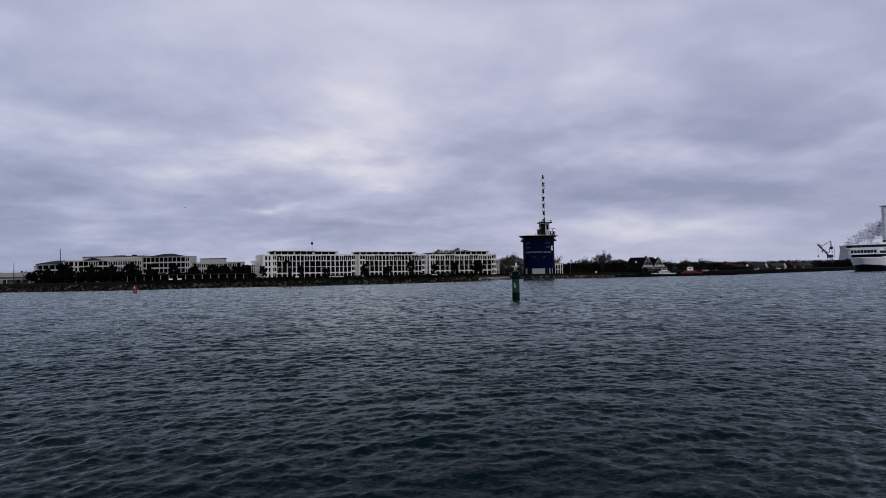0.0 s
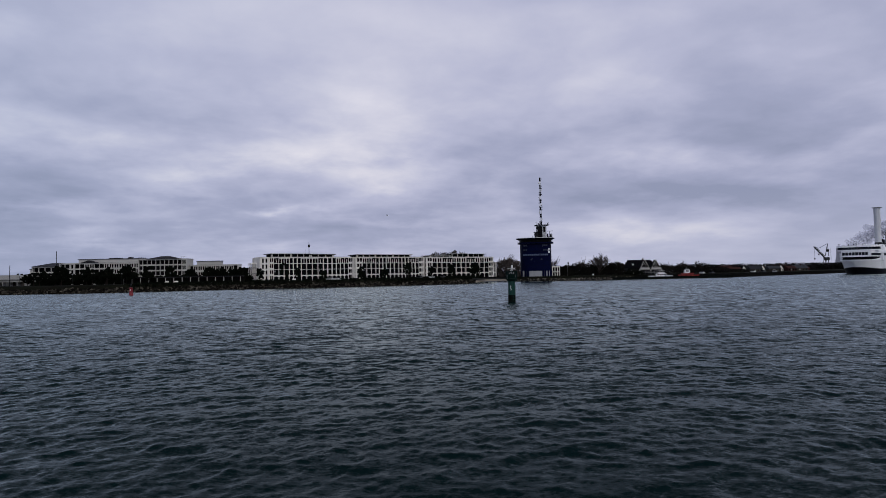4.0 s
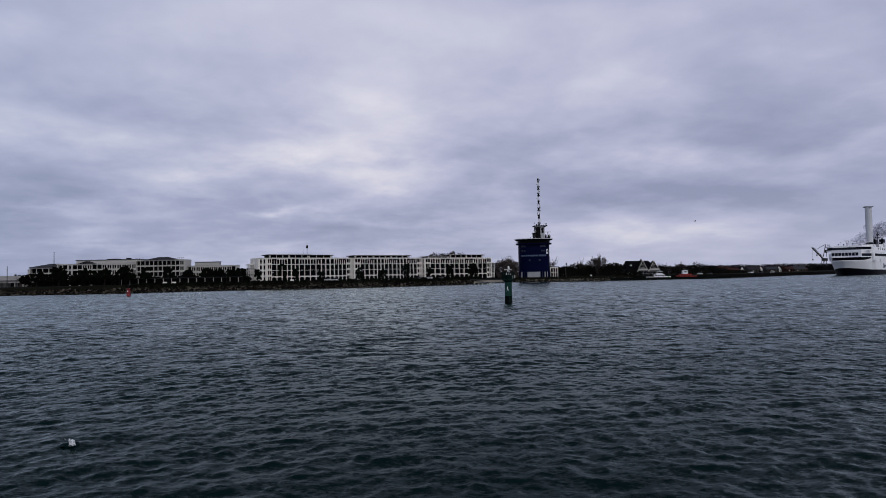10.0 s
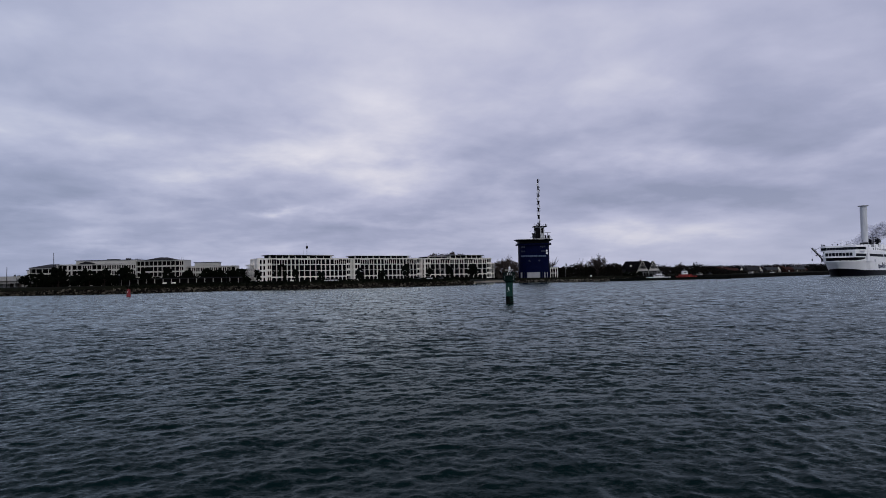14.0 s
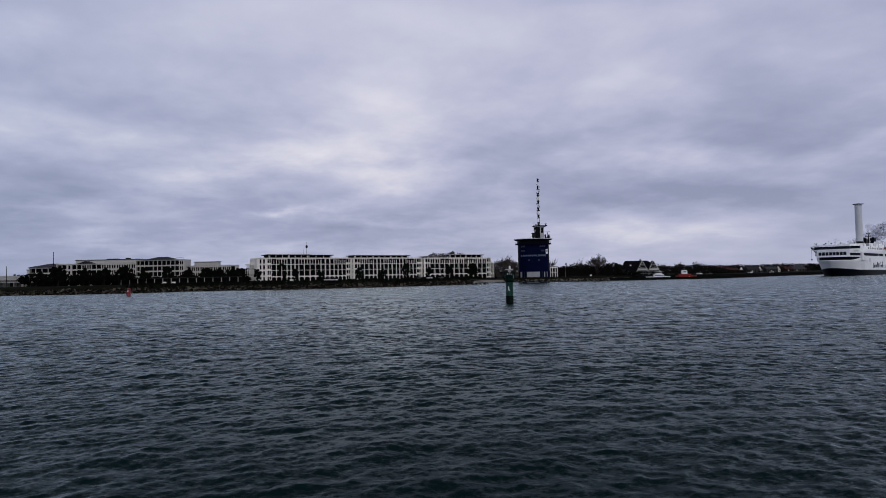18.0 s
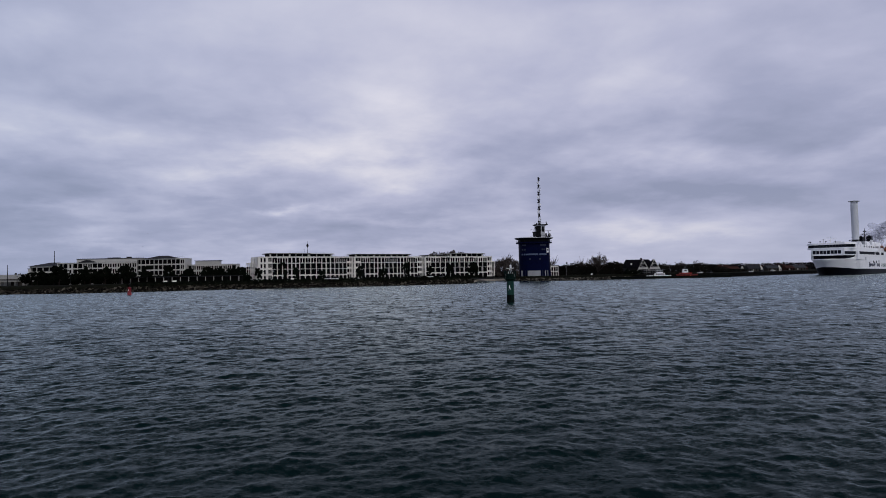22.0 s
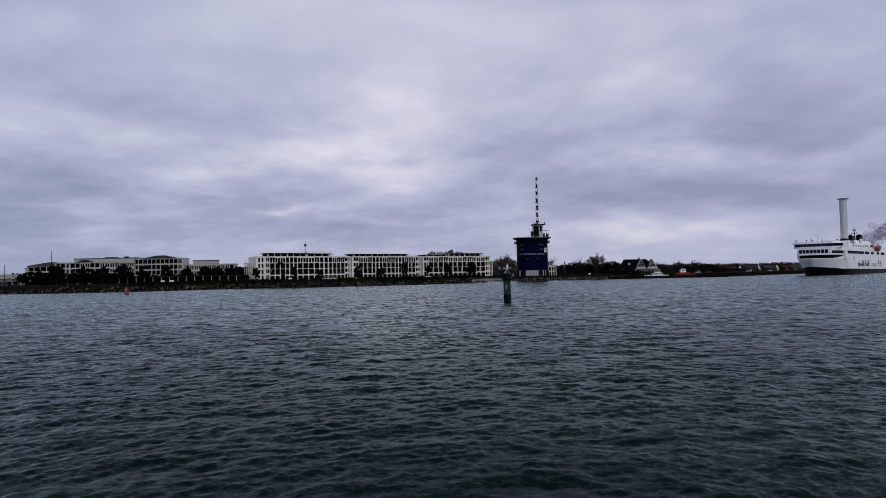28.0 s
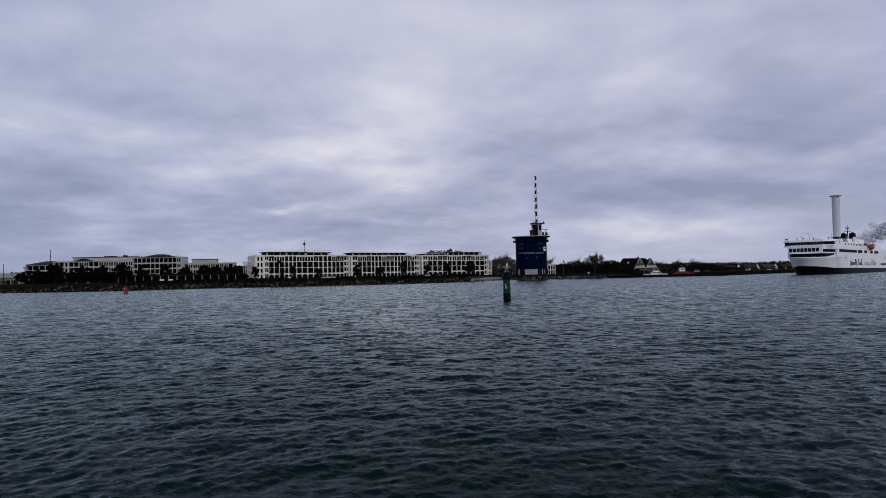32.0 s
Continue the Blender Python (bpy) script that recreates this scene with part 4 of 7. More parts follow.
def rail_mesh(width):
    bm = B()
    box(bm, 0.2, width - 0.2, 0.1, 0.14, 0.95, 1.02)
    n = int(width / 0.24)
    for i in range(n):
        x = 0.25 + (width - 0.5) * i / max(1, n - 1)
        box(bm, x - 0.018, x + 0.018, 0.1, 0.13, 0.1, 0.95)
    return mesh_of("railing", bm, RAIL)


_bays = {}


def cached(make, *key):
    if (make, key) not in _bays:
        _bays[(make, key)] = make(*key)
    return _bays[(make, key)]


def facade(parent, x, y, z, plan, floors, rot=0.0, width=3.2, town=True, west=False):
    """A facade of bays; plan holds a letter a bay (L loggia, W wide window, C corner balcony, P pair of windows, S single window, B blank), alone or with its own width."""
    kinds = {"L": "loggia", "W": "wide", "C": "corner", "P": "pair", "S": "single", "B": "blank"}
    m0 = pose(x, y, z, rz=rot)
    at = 0.0
    for i, bay_plan in enumerate(plan):
        c, w = bay_plan if isinstance(bay_plan, tuple) else (bay_plan, width)
        for f in range(floors):
            kind = kinds[c]
            if town and c in "LW":
                if f == 0:
                    kind = "arch"
                elif f == 3 and c == "L":
                    kind = "twin"
            m = m0 @ Matrix.Translation((at, 0, f * FLOOR))
            bay = shared("wall_bay", cached(bay_mesh, w, kind, west), parent, m)
            if c == "B":
                continue
            deep = kind in ("loggia", "corner") or (kind == "arch" and c == "L")
            shared("pane", cached(pane_mesh, w), bay, Matrix.Translation((0, 2.1 if deep else 0.42, 0)))
            if deep:
                shared("window_frame", cached(mullion_mesh, w), bay, Matrix.Translation((0, 2.05, 0)))
            if kind in ("loggia", "wide") and f:
                shared("railing", cached(rail_mesh, w), bay, Matrix.Translation((0, 0.0 if deep else -0.22, 0)))
            if town and kind == "loggia" and (i + f) % 2:
                shared("back_wall", cached(back_wall_mesh, w), bay, Matrix())
            if town and kind == "twin" and (3 * i + f) % 5 in (0, 2):
                shared("awning", cached(awning_mesh, w), bay, Matrix(), "lowered dark awning")
        at += w


def block_body(parent, length, depth, height, setback=2.2, wall=None):
    """The dark core behind the loggias, floor slabs, the other walls and the cornice."""
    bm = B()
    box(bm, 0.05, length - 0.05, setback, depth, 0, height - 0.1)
    part("core", bm, RECESS, parent, "back wall of the loggias, coloured dark for shade")
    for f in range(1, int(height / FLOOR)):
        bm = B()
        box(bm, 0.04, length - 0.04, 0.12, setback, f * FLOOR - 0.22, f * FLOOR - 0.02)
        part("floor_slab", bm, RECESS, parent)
    bm = B()
    box(bm, -0.3, 0.02, 0.02, depth, 0, height), box(bm, length - 0.02, length + 0.3, 0.02, depth, 0, height), box(bm, -0.3, length + 0.3, depth, depth + 0.3, 0, height)
    part("end_wall", bm, wall or PLASTER, parent)
    bm = B()
    box(bm, -0.45, length + 0.45, -0.25, depth + 0.4, height, height + 0.32, 0.06)
    part("cornice", bm, wall or PLASTER, parent)
    bm = B()
    box(bm, -0.3, length + 0.3, 0.2, depth + 0.2, height + 0.32, height + 0.36)
    part("roof", bm, ROOF, parent)


def penthouse(parent, x0, x1, y0, y1, z, h, plan_width=3.4):
    """A dark set-back attic under an overhanging flat roof with a pale edge."""
    n = int((x1 - x0) / plan_width)
    w = (x1 - x0) / n
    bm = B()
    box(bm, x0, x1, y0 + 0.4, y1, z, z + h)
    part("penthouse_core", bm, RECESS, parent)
    for i in range(n + 1):
        bm = B()
        wide = 0.4 if i % 3 == 0 else 0.12
        box(bm, x0 + i * w - wide, x0 + i * w + wide, y0, y0 + 0.5, z, z + h)
        part("penthouse_pier", bm, PLASTER, parent)
    bm = B()
    box(bm, x0, x1, y0 + 0.05, y0 + 0.4, z, z + 0.15)
    part("penthouse_sill", bm, PLASTER, parent)
    pm = B()
    box(pm, 0.15, w - 0.15, 0, 0.05, 0.15, h - 0.05)
    me = mesh_of("penthouse_window", pm, PANE)
    for i in range(n):
        shared("penthouse_window", me, parent, pose(x0 + i * w, y0 + 0.33, z))
    bm = B()
    box(bm, x0 - 1.3, x1 + 1.1, y0 - 1.2, y1 + 0.6, z + h - 0.08, z + h + 0.14, 0.03)
    part("penthouse_roof", bm, ROOF, parent, "dark overhanging flat roof")
    bm = B()
    box(bm, x0 - 1.36, x1 + 1.16, y0 - 1.26, y1 + 0.66, z + h + 0.14, z + h + 0.31)
    part("roof_edge", bm, PLASTER_GREY, parent, "pale metal roof edge")
    bm = B()
    for i in range(3 * n):
        x = x0 - 1 + (x1 - x0 + 2) * i / (3 * n - 1)
        box(bm, x - 0.03, x + 0.03, y0 - 2.0, y0 - 1.96, z + 0.1, z + 1.1)
    box(bm, x0 - 1, x1 + 1, y0 - 2.02, y0 - 1.94, z + 1.1, z + 1.17)
    part("roof_railing", bm, RAIL, parent)


HOTEL = pose(-95.2, 322.2, LAND, rz=32.4)
W = 3.2


def apartment_block(at, plan, label, pents, height=12.0, depth=13.0):
    t = thing("apartment_building", HOTEL @ Matrix.Translation((at, 0, 0)), label, "building", "white waterfront blocks")
    facade(t, 0, 0, 0, plan, 4)
    length = sum(w for _, w in plan)
    block_body(t, length, depth, height)
    facade(t, -0.84, depth, 0, "SBSBS", 4, rot=-90, width=depth / 5, town=False)
    bm = B()
    box(bm, -0.1, length + 0.1, -0.16, 0.05, 8.88, 9.1)
    part("band_course", bm, PLASTER, t, "white moulded band under the top storey")
    for x0, x1, h, y0 in pents:
        penthouse(t, x0, x1, y0, depth - 1, height + 0.36, h)
    return t


apartment_block(1.9, [("S", 1.75), ("S", 1.75), ("B", 0.7), ("C", 2.1)] + [("L", 2.72)] * 3 + [("W", 2.15)] * 3 + [("L", 2.9), ("L", 3.1), ("L", 3.1), ("L", 2.9)] + [("W", 2.5)] * 3 + [("L", 2.3)] * 3 + [("C", 3.0)],
                "long white plastered apartment block with dark loggias", ((6.2, 26.6, 1.5, 2.6), (27.2, 39.6, 1.35, 2.8)))
apartment_block(54.2, [("C", 3.3)] + [("L", 2.7)] * 3 + [("W", 2.2)] * 3 + [("L", 2.6)] * 3 + [("W", 2.1)] * 3 + [("L", 2.3)] * 3 + [("C", 3.0)],
                "white apartment block with pillared balconies", ((1.5, 34.6, 1.15, 2.6),))
apartment_block(98.9, [("C", 3.3)] + [("L", 3.4)] * 12 + [("C", 3.2)],
                "white apartment block beside the small beach", ((18.9, 42.0, 1.65, 2.4), (4.0, 17.5, 0.7, 3.0)))
# end wings, a storey lower
t = thing("apartment_wing", HOTEL @ Matrix.Translation((146.6, 3.0, 0)), "low white balcony wing at the block's end", "building", "white waterfront blocks")
facade(t, 0, 0, 0, [("L", 2.0), ("L", 2.0)], 3)
block_body(t, 4.0, 10, 9.0)
t = thing("balcony_tower", HOTEL @ Matrix.Translation((-1.7, 4.6, 0)), "open white balcony frame on slender columns at the block's end", "balconies", "white waterfront blocks")
cm = B()
box(cm, -0.11, 0.11, -0.11, 0.11, 0, 9.3)
me = mesh_of("column", cm, PLASTER)
for x in (0.1, 1.3, 2.5):
    for y in (0.1, 3.4, 6.6):
        shared("column", me, t, pose(x, y, 0))
for f in (1, 2, 3):
    bm = B()
    box(bm, -0.1, 3.4, -0.1, 6.8, f * FLOOR - 0.1, f * FLOOR + (0.3 if f == 3 else 0.12))
    part("balcony_slab", bm, PLASTER, t)
    if f < 3:
        bm = B()
        for i in range(9):
            box(bm, 0.06 + i * 0.32, 0.1 + i * 0.32, -0.05, -0.01, f * FLOOR + 0.12, f * FLOOR + 1.1)
            box(bm, -0.05, -0.01, 0.1 + i * 0.78, 0.15 + i * 0.78, f * FLOOR + 0.12, f * FLOOR + 1.1)
        box(bm, -0.06, 2.7, -0.06, 0.0, f * FLOOR + 1.1, f * FLOOR + 1.17), box(bm, -0.06, 0.0, 0, 6.7, f * FLOOR + 1.1, f * FLOOR + 1.17)
        part("railing", bm, RAIL, t)


def roof_mast(m):
    t = thing("antenna_mast", m, "thin dark antenna mast with a ball on the roof", "antenna")
    bm = B()
    tube(bm, (0, 0, -0.2), (0, 0, 6.6), 0.13, 0.05, 6)
    part("pole", bm, DARK_METAL, t)
    bm = B()
    lathe(bm, [(0.05, 3.2), (0.5, 3.5), (0.65, 4.1), (0.5, 4.7), (0.08, 5.0)], 10)
    part("globe", bm, DARK_METAL, t, smooth=True)
    bm = B()
    tube(bm, (-1.8, 0, -0.2), (-1.8, 0, 2.6), 0.06, 0.03, 6)
    part("rod", bm, DARK_METAL, t)


roof_mast(HOTEL @ Matrix.Translation((29.2, 6, 14.3)))


def west_block(x0, x1, y, height, plan, label, roof=None, depth=16, z0=LAND, floors=None):
    """A block of the hotel's western group, facing the water squarely."""
    n = len(plan)
    w = (x1 - x0) / n
    floors = floors or int(height / FLOOR)
    t = thing("hotel_building", pose(x0, y, z0 + height - floors * FLOOR), label, "building", "western hotel buildings")
    facade(t, 0, 0, 0, plan, floors, width=w, town=False, west=True)
    block_body(t, x1 - x0, depth, floors * FLOOR, wall=PLASTER_WEST)
    if height - floors * FLOOR > 0:
        bm = B()
        box(bm, -0.2, x1 - x0 + 0.2, 0.1, depth, floors * FLOOR - height, 0)
        part("plinth", bm, PLASTER_GREY, t)
    return t


def flat_box(t, x0, x1, y0, y1, z0, z1, win=0):
    bm = B()
    box(bm, x0, x1, y0, y1, z0, z1)
    part("attic_wall", bm, PLASTER_GREY, t, "pale set-back attic storey")
    bm = B()
    box(bm, x0 - 0.4, x1 + 0.4, y0 - 0.4, y1 + 0.4, z1, z1 + 0.22)
    part("attic_roof", bm, ROOF, t)
    if win:
        pm = B()
        box(pm, -0.45, 0.45, 0, 0.06, 0.3, z1 - z0 - 0.3)
        me = mesh_of("attic_window", pm, PANE)
        for i in range(win):
            shared("attic_window", me, t, pose(x0 + (x1 - x0) * (i + 0.5) / win, y0 - 0.05, z0))


wa = west_block(-229, -211.8, 354, 10.0, "LLLLL", "small white hotel wing with a hipped grey roof", floors=3)
bm = B()
hip(bm, -0.8, 18.0, -0.8, 16.8, 9.4, 11.5, 7)
part("hipped_roof", bm, ROOF, wa, "hipped grey sheet roof")
bm = B()
box(bm, -2.6, 0, 2, 12, 0, 8.0)
part("side_wing", bm, PLASTER_WEST, wa, "lower pale side wing")
bm = B()
box(bm, -2.9, 0.1, 1.7, 12.3, 8.0, 8.3)
part("side_roof", bm, ROOF, wa)
wb = west_block(-211.4, -168.4, 350, 11.5, "LLSLLPPLLPPPPPPP", "long pale plastered hotel block with a pediment", floors=3)
flat_box(wb, 8.6, 42.6, 3, 15, 9.36, 11.3)
bm = B()
gable(bm, 11.4, 20.2, -0.6, 3.0, 9.36, 10.75, "y")
part("pediment", bm, ROOF, wb, "dark triangular pediment")
for x0, x1, h in ((24, 30, 0.5), (34.5, 36, 0.8)):
    bm = B()
    box(bm, x0, x1, 6, 9, 11.5, 11.52 + h)
    part("roof_unit", bm, ROOF, wb)
wc = west_block(-168.0, -142.0, 349, 12.9, "LLLLLLLLLLP", "white hotel block with dark balconies and a hipped roof", floors=4, depth=9)
bm = B()
hip(bm, 4.6, 21.4, -0.7, 9.4, 12.34, 13.95, 6)
part("hipped_roof", bm, ROOF, wc, "low hipped dark roof")
for posts in ((-0.1, 0.9, 1.9, 2.9, 3.9), (22.4, 23.6, 24.8, 25.95)):
    bm = B()
    for x in posts:
        tube(bm, (x, -0.1, 12.3), (x, -0.1, 13.3), 0.04, 0.04, 5)
    tube(bm, (posts[0], -0.1, 13.3), (posts[-1], -0.1, 13.3), 0.04, 0.04, 5)
    part("terrace_railing", bm, RAIL, wc)
wd = west_block(-141.6, -114.9, 352, 9.3, "LPPPPPPPPPL", "lower white hotel wing with narrow windows", floors=3, depth=5.5)
flat_box(wd, 3.6, 17.0, 2, 5, 9.36, 11.3)


def shore_hall():
    """A low boarded hall behind the mole, with a shallow roof and a row of doors."""
    t = thing("boat_hall", pose(-262, 345, LAND), "low weathered grey boarded hall near the harbour mole", "building")
    bm = B()
    box(bm, 0, 36, 0, 14, -0.2, 3.4)
    part("wall", bm, SHED_GREY, t)
    bm = B()
    gable(bm, -0.5, 36.5, -0.6, 14.6, 3.4, 6.0, "x")
    part("roof", bm, SHED_GREY, t)
    bm = B()
    box(bm, -0.5, 36.5, -0.7, -0.6, 3.2, 3.5)
    part("gutter", bm, DARK_WALL, t)
    for i in range(9):
        bm = B()
        box(bm, 1.2 + i * 3.9, 3.4 + i * 3.9, -0.06, 0.05, 0, 2.4)
        part("door", bm, DARK_WALL if i % 3 else PLASTER_GREY, t)
    bm = B()
    box(bm, 22, 34, -5, -0.1, 2.2, 2.45)
    for x in (22.2, 26, 30, 33.8):
        box(bm, x - 0.1, x + 0.1, -4.9, -4.7, 0, 2.2)
    part("canopy", bm, PLASTER_GREY, t, "flat pale canopy on posts")


shore_hall()


def colonnade():
    t = thing("colonnade", pose(-152, 300, LAND), "long dark canopy on white columns before the hotel", "colonnade")
    bm = B()
    box(bm, 0, 56, 0, 4, 2.7, 3.1, 0.05)
    part("canopy", bm, ROOF, t)
    cm = B()
    box(cm, -0.12, 0.12, 0, 0.24, 0, 2.7)
    me = mesh_of("column", cm, PLASTER_GREY)
    for i in range(15):
        shared("column", me, t, pose(0.6 + i * 3.9, 0.3, 0))
    bm = B()
    box(bm, 0, 56, 3.7, 4, 0, 2.7)
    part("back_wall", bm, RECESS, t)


colonnade()


def pole(x, y, z, h, label, category="mast"):
    t = thing("mast_pole", pose(x, y, z), label, category, "slender poles")
    bm = B()
    tube(bm, (0, 0, -0.2), (0, 0, h), 0.19, 0.12, 7)
    part("shaft", bm, DARK_METAL, t)
    bm = B()
    lathe(bm, [(0.12, h), (0.2, h + 0.08), (0.02, h + 0.2)], 8)
    part("cap", bm, DARK_METAL, t)


pole(-188.9, 310, LAND, 16.3, "tall slender flagpole before the hotel", "flagpole")
pole(-208.8, 306, LAND, 9.8, "slender bare pole beside the shore trees")


def lamp_post(m):
    t = thing("street_lamp", m, "slim dark promenade lamp post", "street lamp", "promenade lamps")
    bm = B()
    tube(bm, (0, 0, -0.2), (0, 0, 4.4), 0.07, 0.045, 6)
    part("post", bm, DARK_METAL, t)
    bm = B()
    lathe(bm, [(0.1, 4.35), (0.28, 4.5), (0.26, 4.75), (0.05, 4.85)], 8)
    part("lantern", bm, GREY_METAL, t)
    return t


lp = lamp_post(pose(-120, 278, LAND))
for x in (-205, -180, -155, -135, -100, -80, -60, -40, -20, -2):
    copy_thing(lp, pose(x, shore(x) + 16.5, LAND))


def car(m, body_mat, label):
    t = thing("parked_car", m, label, "car", "parked cars")
    bm = B()
    box(bm, -2.1, 2.1, -0.85, 0.85, 0.3, 0.85, 0.1)
    part("body", bm, body_mat, t)
    bm = B()
    prism(bm, [(-1.6, -0.75), (1.0, -0.75), (1.0, 0.75), (-1.6, 0.75)], 0.85, 1.45, 0.8)
    part("cabin", bm, PANE, t)
    bm = B()
    box(bm, -1.3, 0.7, -0.58, 0.58, 1.45, 1.5)
    part("roof", bm, body_mat, t)
    wm = B()
    tube(wm, (0, -0.1, 0), (0, 0.1, 0), 0.32, 0.32, 12)
    me = mesh_of("wheel", wm, RUBBER)
    for x in (-1.3, 1.3):
        for y in (-0.8, 0.8):
            shared("wheel", me, t, pose(x, y, 0.32))
    return t


for x, y, mat_c, lab in ((-55.6, 303, CAR_WHITE, "small white car parked behind the hedge"), (-52.6, 304.5, CAR_WHITE, "small white car parked behind the hedge"),
                         (-8, 322, CAR_WHITE, "white car parked by the promenade"), (-2.5, 326, CAR_DARK, "dark car parked by the promenade"), (-14, 319, CAR_DARK, "dark car parked by the promenade")):
    car(pose(x, y, LAND + 0.02, rz=72), mat_c, lab)


def lounger(m):
    t = thing("bench", m, "pale sloped bench on the promenade", "bench", "promenade benches")
    bm = B()
    prism(bm, [(-0.8, -0.4), (0.8, -0.4), (0.8, 0.4), (-0.8, 0.4)], 0.4, 0.55)
    part("seat", bm, PLASTER, t)
    bm = B()
    box(bm, -0.8, 0.8, 0.35, 0.45, 0.55, 1.0)
    part("backrest", bm, PLASTER, t)
    lm = B()
    box(lm, -0.1, 0.1, -0.35, 0.35, 0, 0.4)
    me = mesh_of("leg", lm, STONE)
    for x in (-0.6, 0.6):
        shared("leg", me, t, pose(x, 0, 0))
    return t


ln = lounger(pose(-121.5, 278, LAND + 0.17))
for x, y in ((-117.5, 278), (-71, 297), (-86, 300)):
    copy_thing(ln, pose(x, y, LAND + 0.17, rz=8))

# ---- traffic control tower ----


def oval(w, d, n=36, power=2.6):
    """A rounded outline, w wide and d deep."""
    pts = []
    for i in range(n):
        a = 2 * math.pi * i / n
        c, s = math.cos(a), math.sin(a)
        pts.append((w / 2 * math.copysign(abs(c) ** (2 / power), c), d / 2 * math.copysign(abs(s) ** (2 / power), s)))
    return pts


def control_tower():
    t = thing("control_tower", pose(53.9, 394, 2.6), "dark blue rounded traffic control tower under a flat roof", "tower")
    bm = B()
    prism(bm, oval(18.6, 15), 3.6, 20.2, 1.005)
    part("tower_wall", bm, BLUE, t, smooth=True)
    bm = B()
    prism(bm, oval(17.6, 14), 0, 3.7)
    part("ground_floor", bm, STRIP, t, "glazed recessed ground storey")
    # ground storey: blue piers and white panels
    pm = B()
    box(pm, -0.45, 0.45, -0.3, 0.3, 0, 3.7)
    pier = mesh_of("pier", pm, BLUE)
    for x in (-9.0, -7.2, -5.9, 3.2, 4.7, 6.4, 7.8, 9.0):
        y = -7.5 * (1 - abs(x / 9.3) ** 2.6) ** (1 / 2.6) if abs(x) < 9.2 else -1
        shared("pier", pier, t, pose(x, y + 0.1, 0))
    for x0, x1, nm in ((-5.0, 2.6, "white_panel"), (-8.6, -7.7, "white_panel"), (5.2, 5.9, "white_panel"), (6.9, 7.4, "white_panel")):
        bm = B()
        xm = (x0 + x1) / 2
        y = -7.5 * (1 - abs(xm / 9.3) ** 2.6) ** (1 / 2.6)
        box(bm, x0, x1, y - 0.02, y + 0.5, 0.1, 3.3)
        part(nm, bm, GREY_METAL, t, "grey panel of the ground storey")
    # storey joints and window strips
    for i, z in enumerate((6.6, 9.4, 12.2, 15.0, 17.8)):
        bm = B()
        prism(bm, oval(18.72, 15.12), z - 0.09, z + 0.09)
        part("storey_joint", bm, BLUE_LIGHT, t, smooth=True)
    wm = B()
    box(wm, -0.52, 0.52, -0.06, 0.06, 0, 1.0)
    row_window = mesh_of("window", wm, TOWER_GLASS)
    dim_window = row_window.copy()
    dim_window.materials[0] = STRIP
    for z, spots in ((12.6, [-7.8, -6.6, -5.3, -4.1, -2.9, -1.7, -0.5, 0.7, 2.5, 3.7, 4.9, 6.1]), (15.5, [-7.6, -6.4, 4.1, 5.3]), (18.2, [-7.5, -6.4, 3.4, 4.6, 5.8]), (9.8, [-3.6, 2.4])):
        for x in spots:
            k = abs(x / 9.33)
            y = -7.53 * (1 - k ** 2.6) ** (1 / 2.6)
            shared("window", row_window if z == 12.6 else dim_window, t, pose(x, y - 0.02, z, rz=math.copysign(k ** 1.6 * 55, x)))
    # emblem on the flank: plain shapes
    bm = B()
    box(bm, -0.85, 0.85, -0.05, 0.05, 0, 2.7)
    sign = part("sign", bm, WHITE_METAL, t, "white sign with a small blue emblem")
    sign.matrix_basis = pose(7.3, -5.62, 14.1, rz=38)
    bm = B()
    box(bm, -0.35, 0.45, -0.09, -0.05, 1.1, 2.0)
    part("emblem", bm, BLUE, sign)
    # ledge, upper storey, roof
    bm = B()
    prism(bm, oval(21.6, 17.4), 19.9, 20.6)
    part("gallery", bm, BLUE, t, smooth=True)
    gm = B()
    for i, (x, y) in enumerate(oval(21.3, 17.1, 44)):
        tube(gm, (x, y, 20.6), (x, y, 21.6), 0.035, 0.035, 5)
    part("gallery_railing", gm, DARK_METAL, t)
    bm = B()
    prism(bm, oval(19.4, 15.6), 20.6, 22.6)
    part("watch_room", bm, PANE, t, "dark glazed watch room", smooth=True)
    bm = B()
    prism(bm, oval(20.6, 16.8), 22.3, 23.0, 1.13)
    part("roof_soffit", bm, BLUE_LIGHT, t, smooth=True)
    bm = B()
    prism(bm, oval(23.4, 19), 23.0, 23.35, 0.99)
    part("roof", bm, PLANT_GREY, t, "flat grey overhanging roof plate", smooth=True)
    # lantern house
    bm = B()
    x0, x1 = 1.0, 6.5
    box(bm, x0, x1, -3, 3, 23.3, 31.0)
    part("lantern_house", bm, PLANT_GREY, t, "small grey plant house on the roof")
    for xa, xb, za, zb in ((1.05, 4.0, 23.4, 30.4), (4.6, 5.9, 26.9, 30.1)):
        bm = B()
        box(bm, xa, xb, -3.03, -2.9, za, zb)
        lou = part("louvre", bm, BLACK_SLAT, t, "black louvred opening")
        sm = B()
        box(sm, xa + 0.05, xb - 0.05, -3.1, -3.02, 0, 0.08)
        slat = mesh_of("slat", sm, DARK_METAL)
        for q in range(int((zb - za) / 0.4)):
            shared("slat", slat, lou, pose(0, 0, za + 0.2 + 0.4 * q))
    bm = B()
    box(bm, 0.0, 8.2, -3.9, 3.9, 31.0, 31.4)
    part("platform", bm, DARK_METAL, t)
    bm = B()
    box(bm, -0.9, 1.2, -3.6, 0, 26.6, 27.0)
    part("balcony", bm, DARK_METAL, t)
    bm = B()
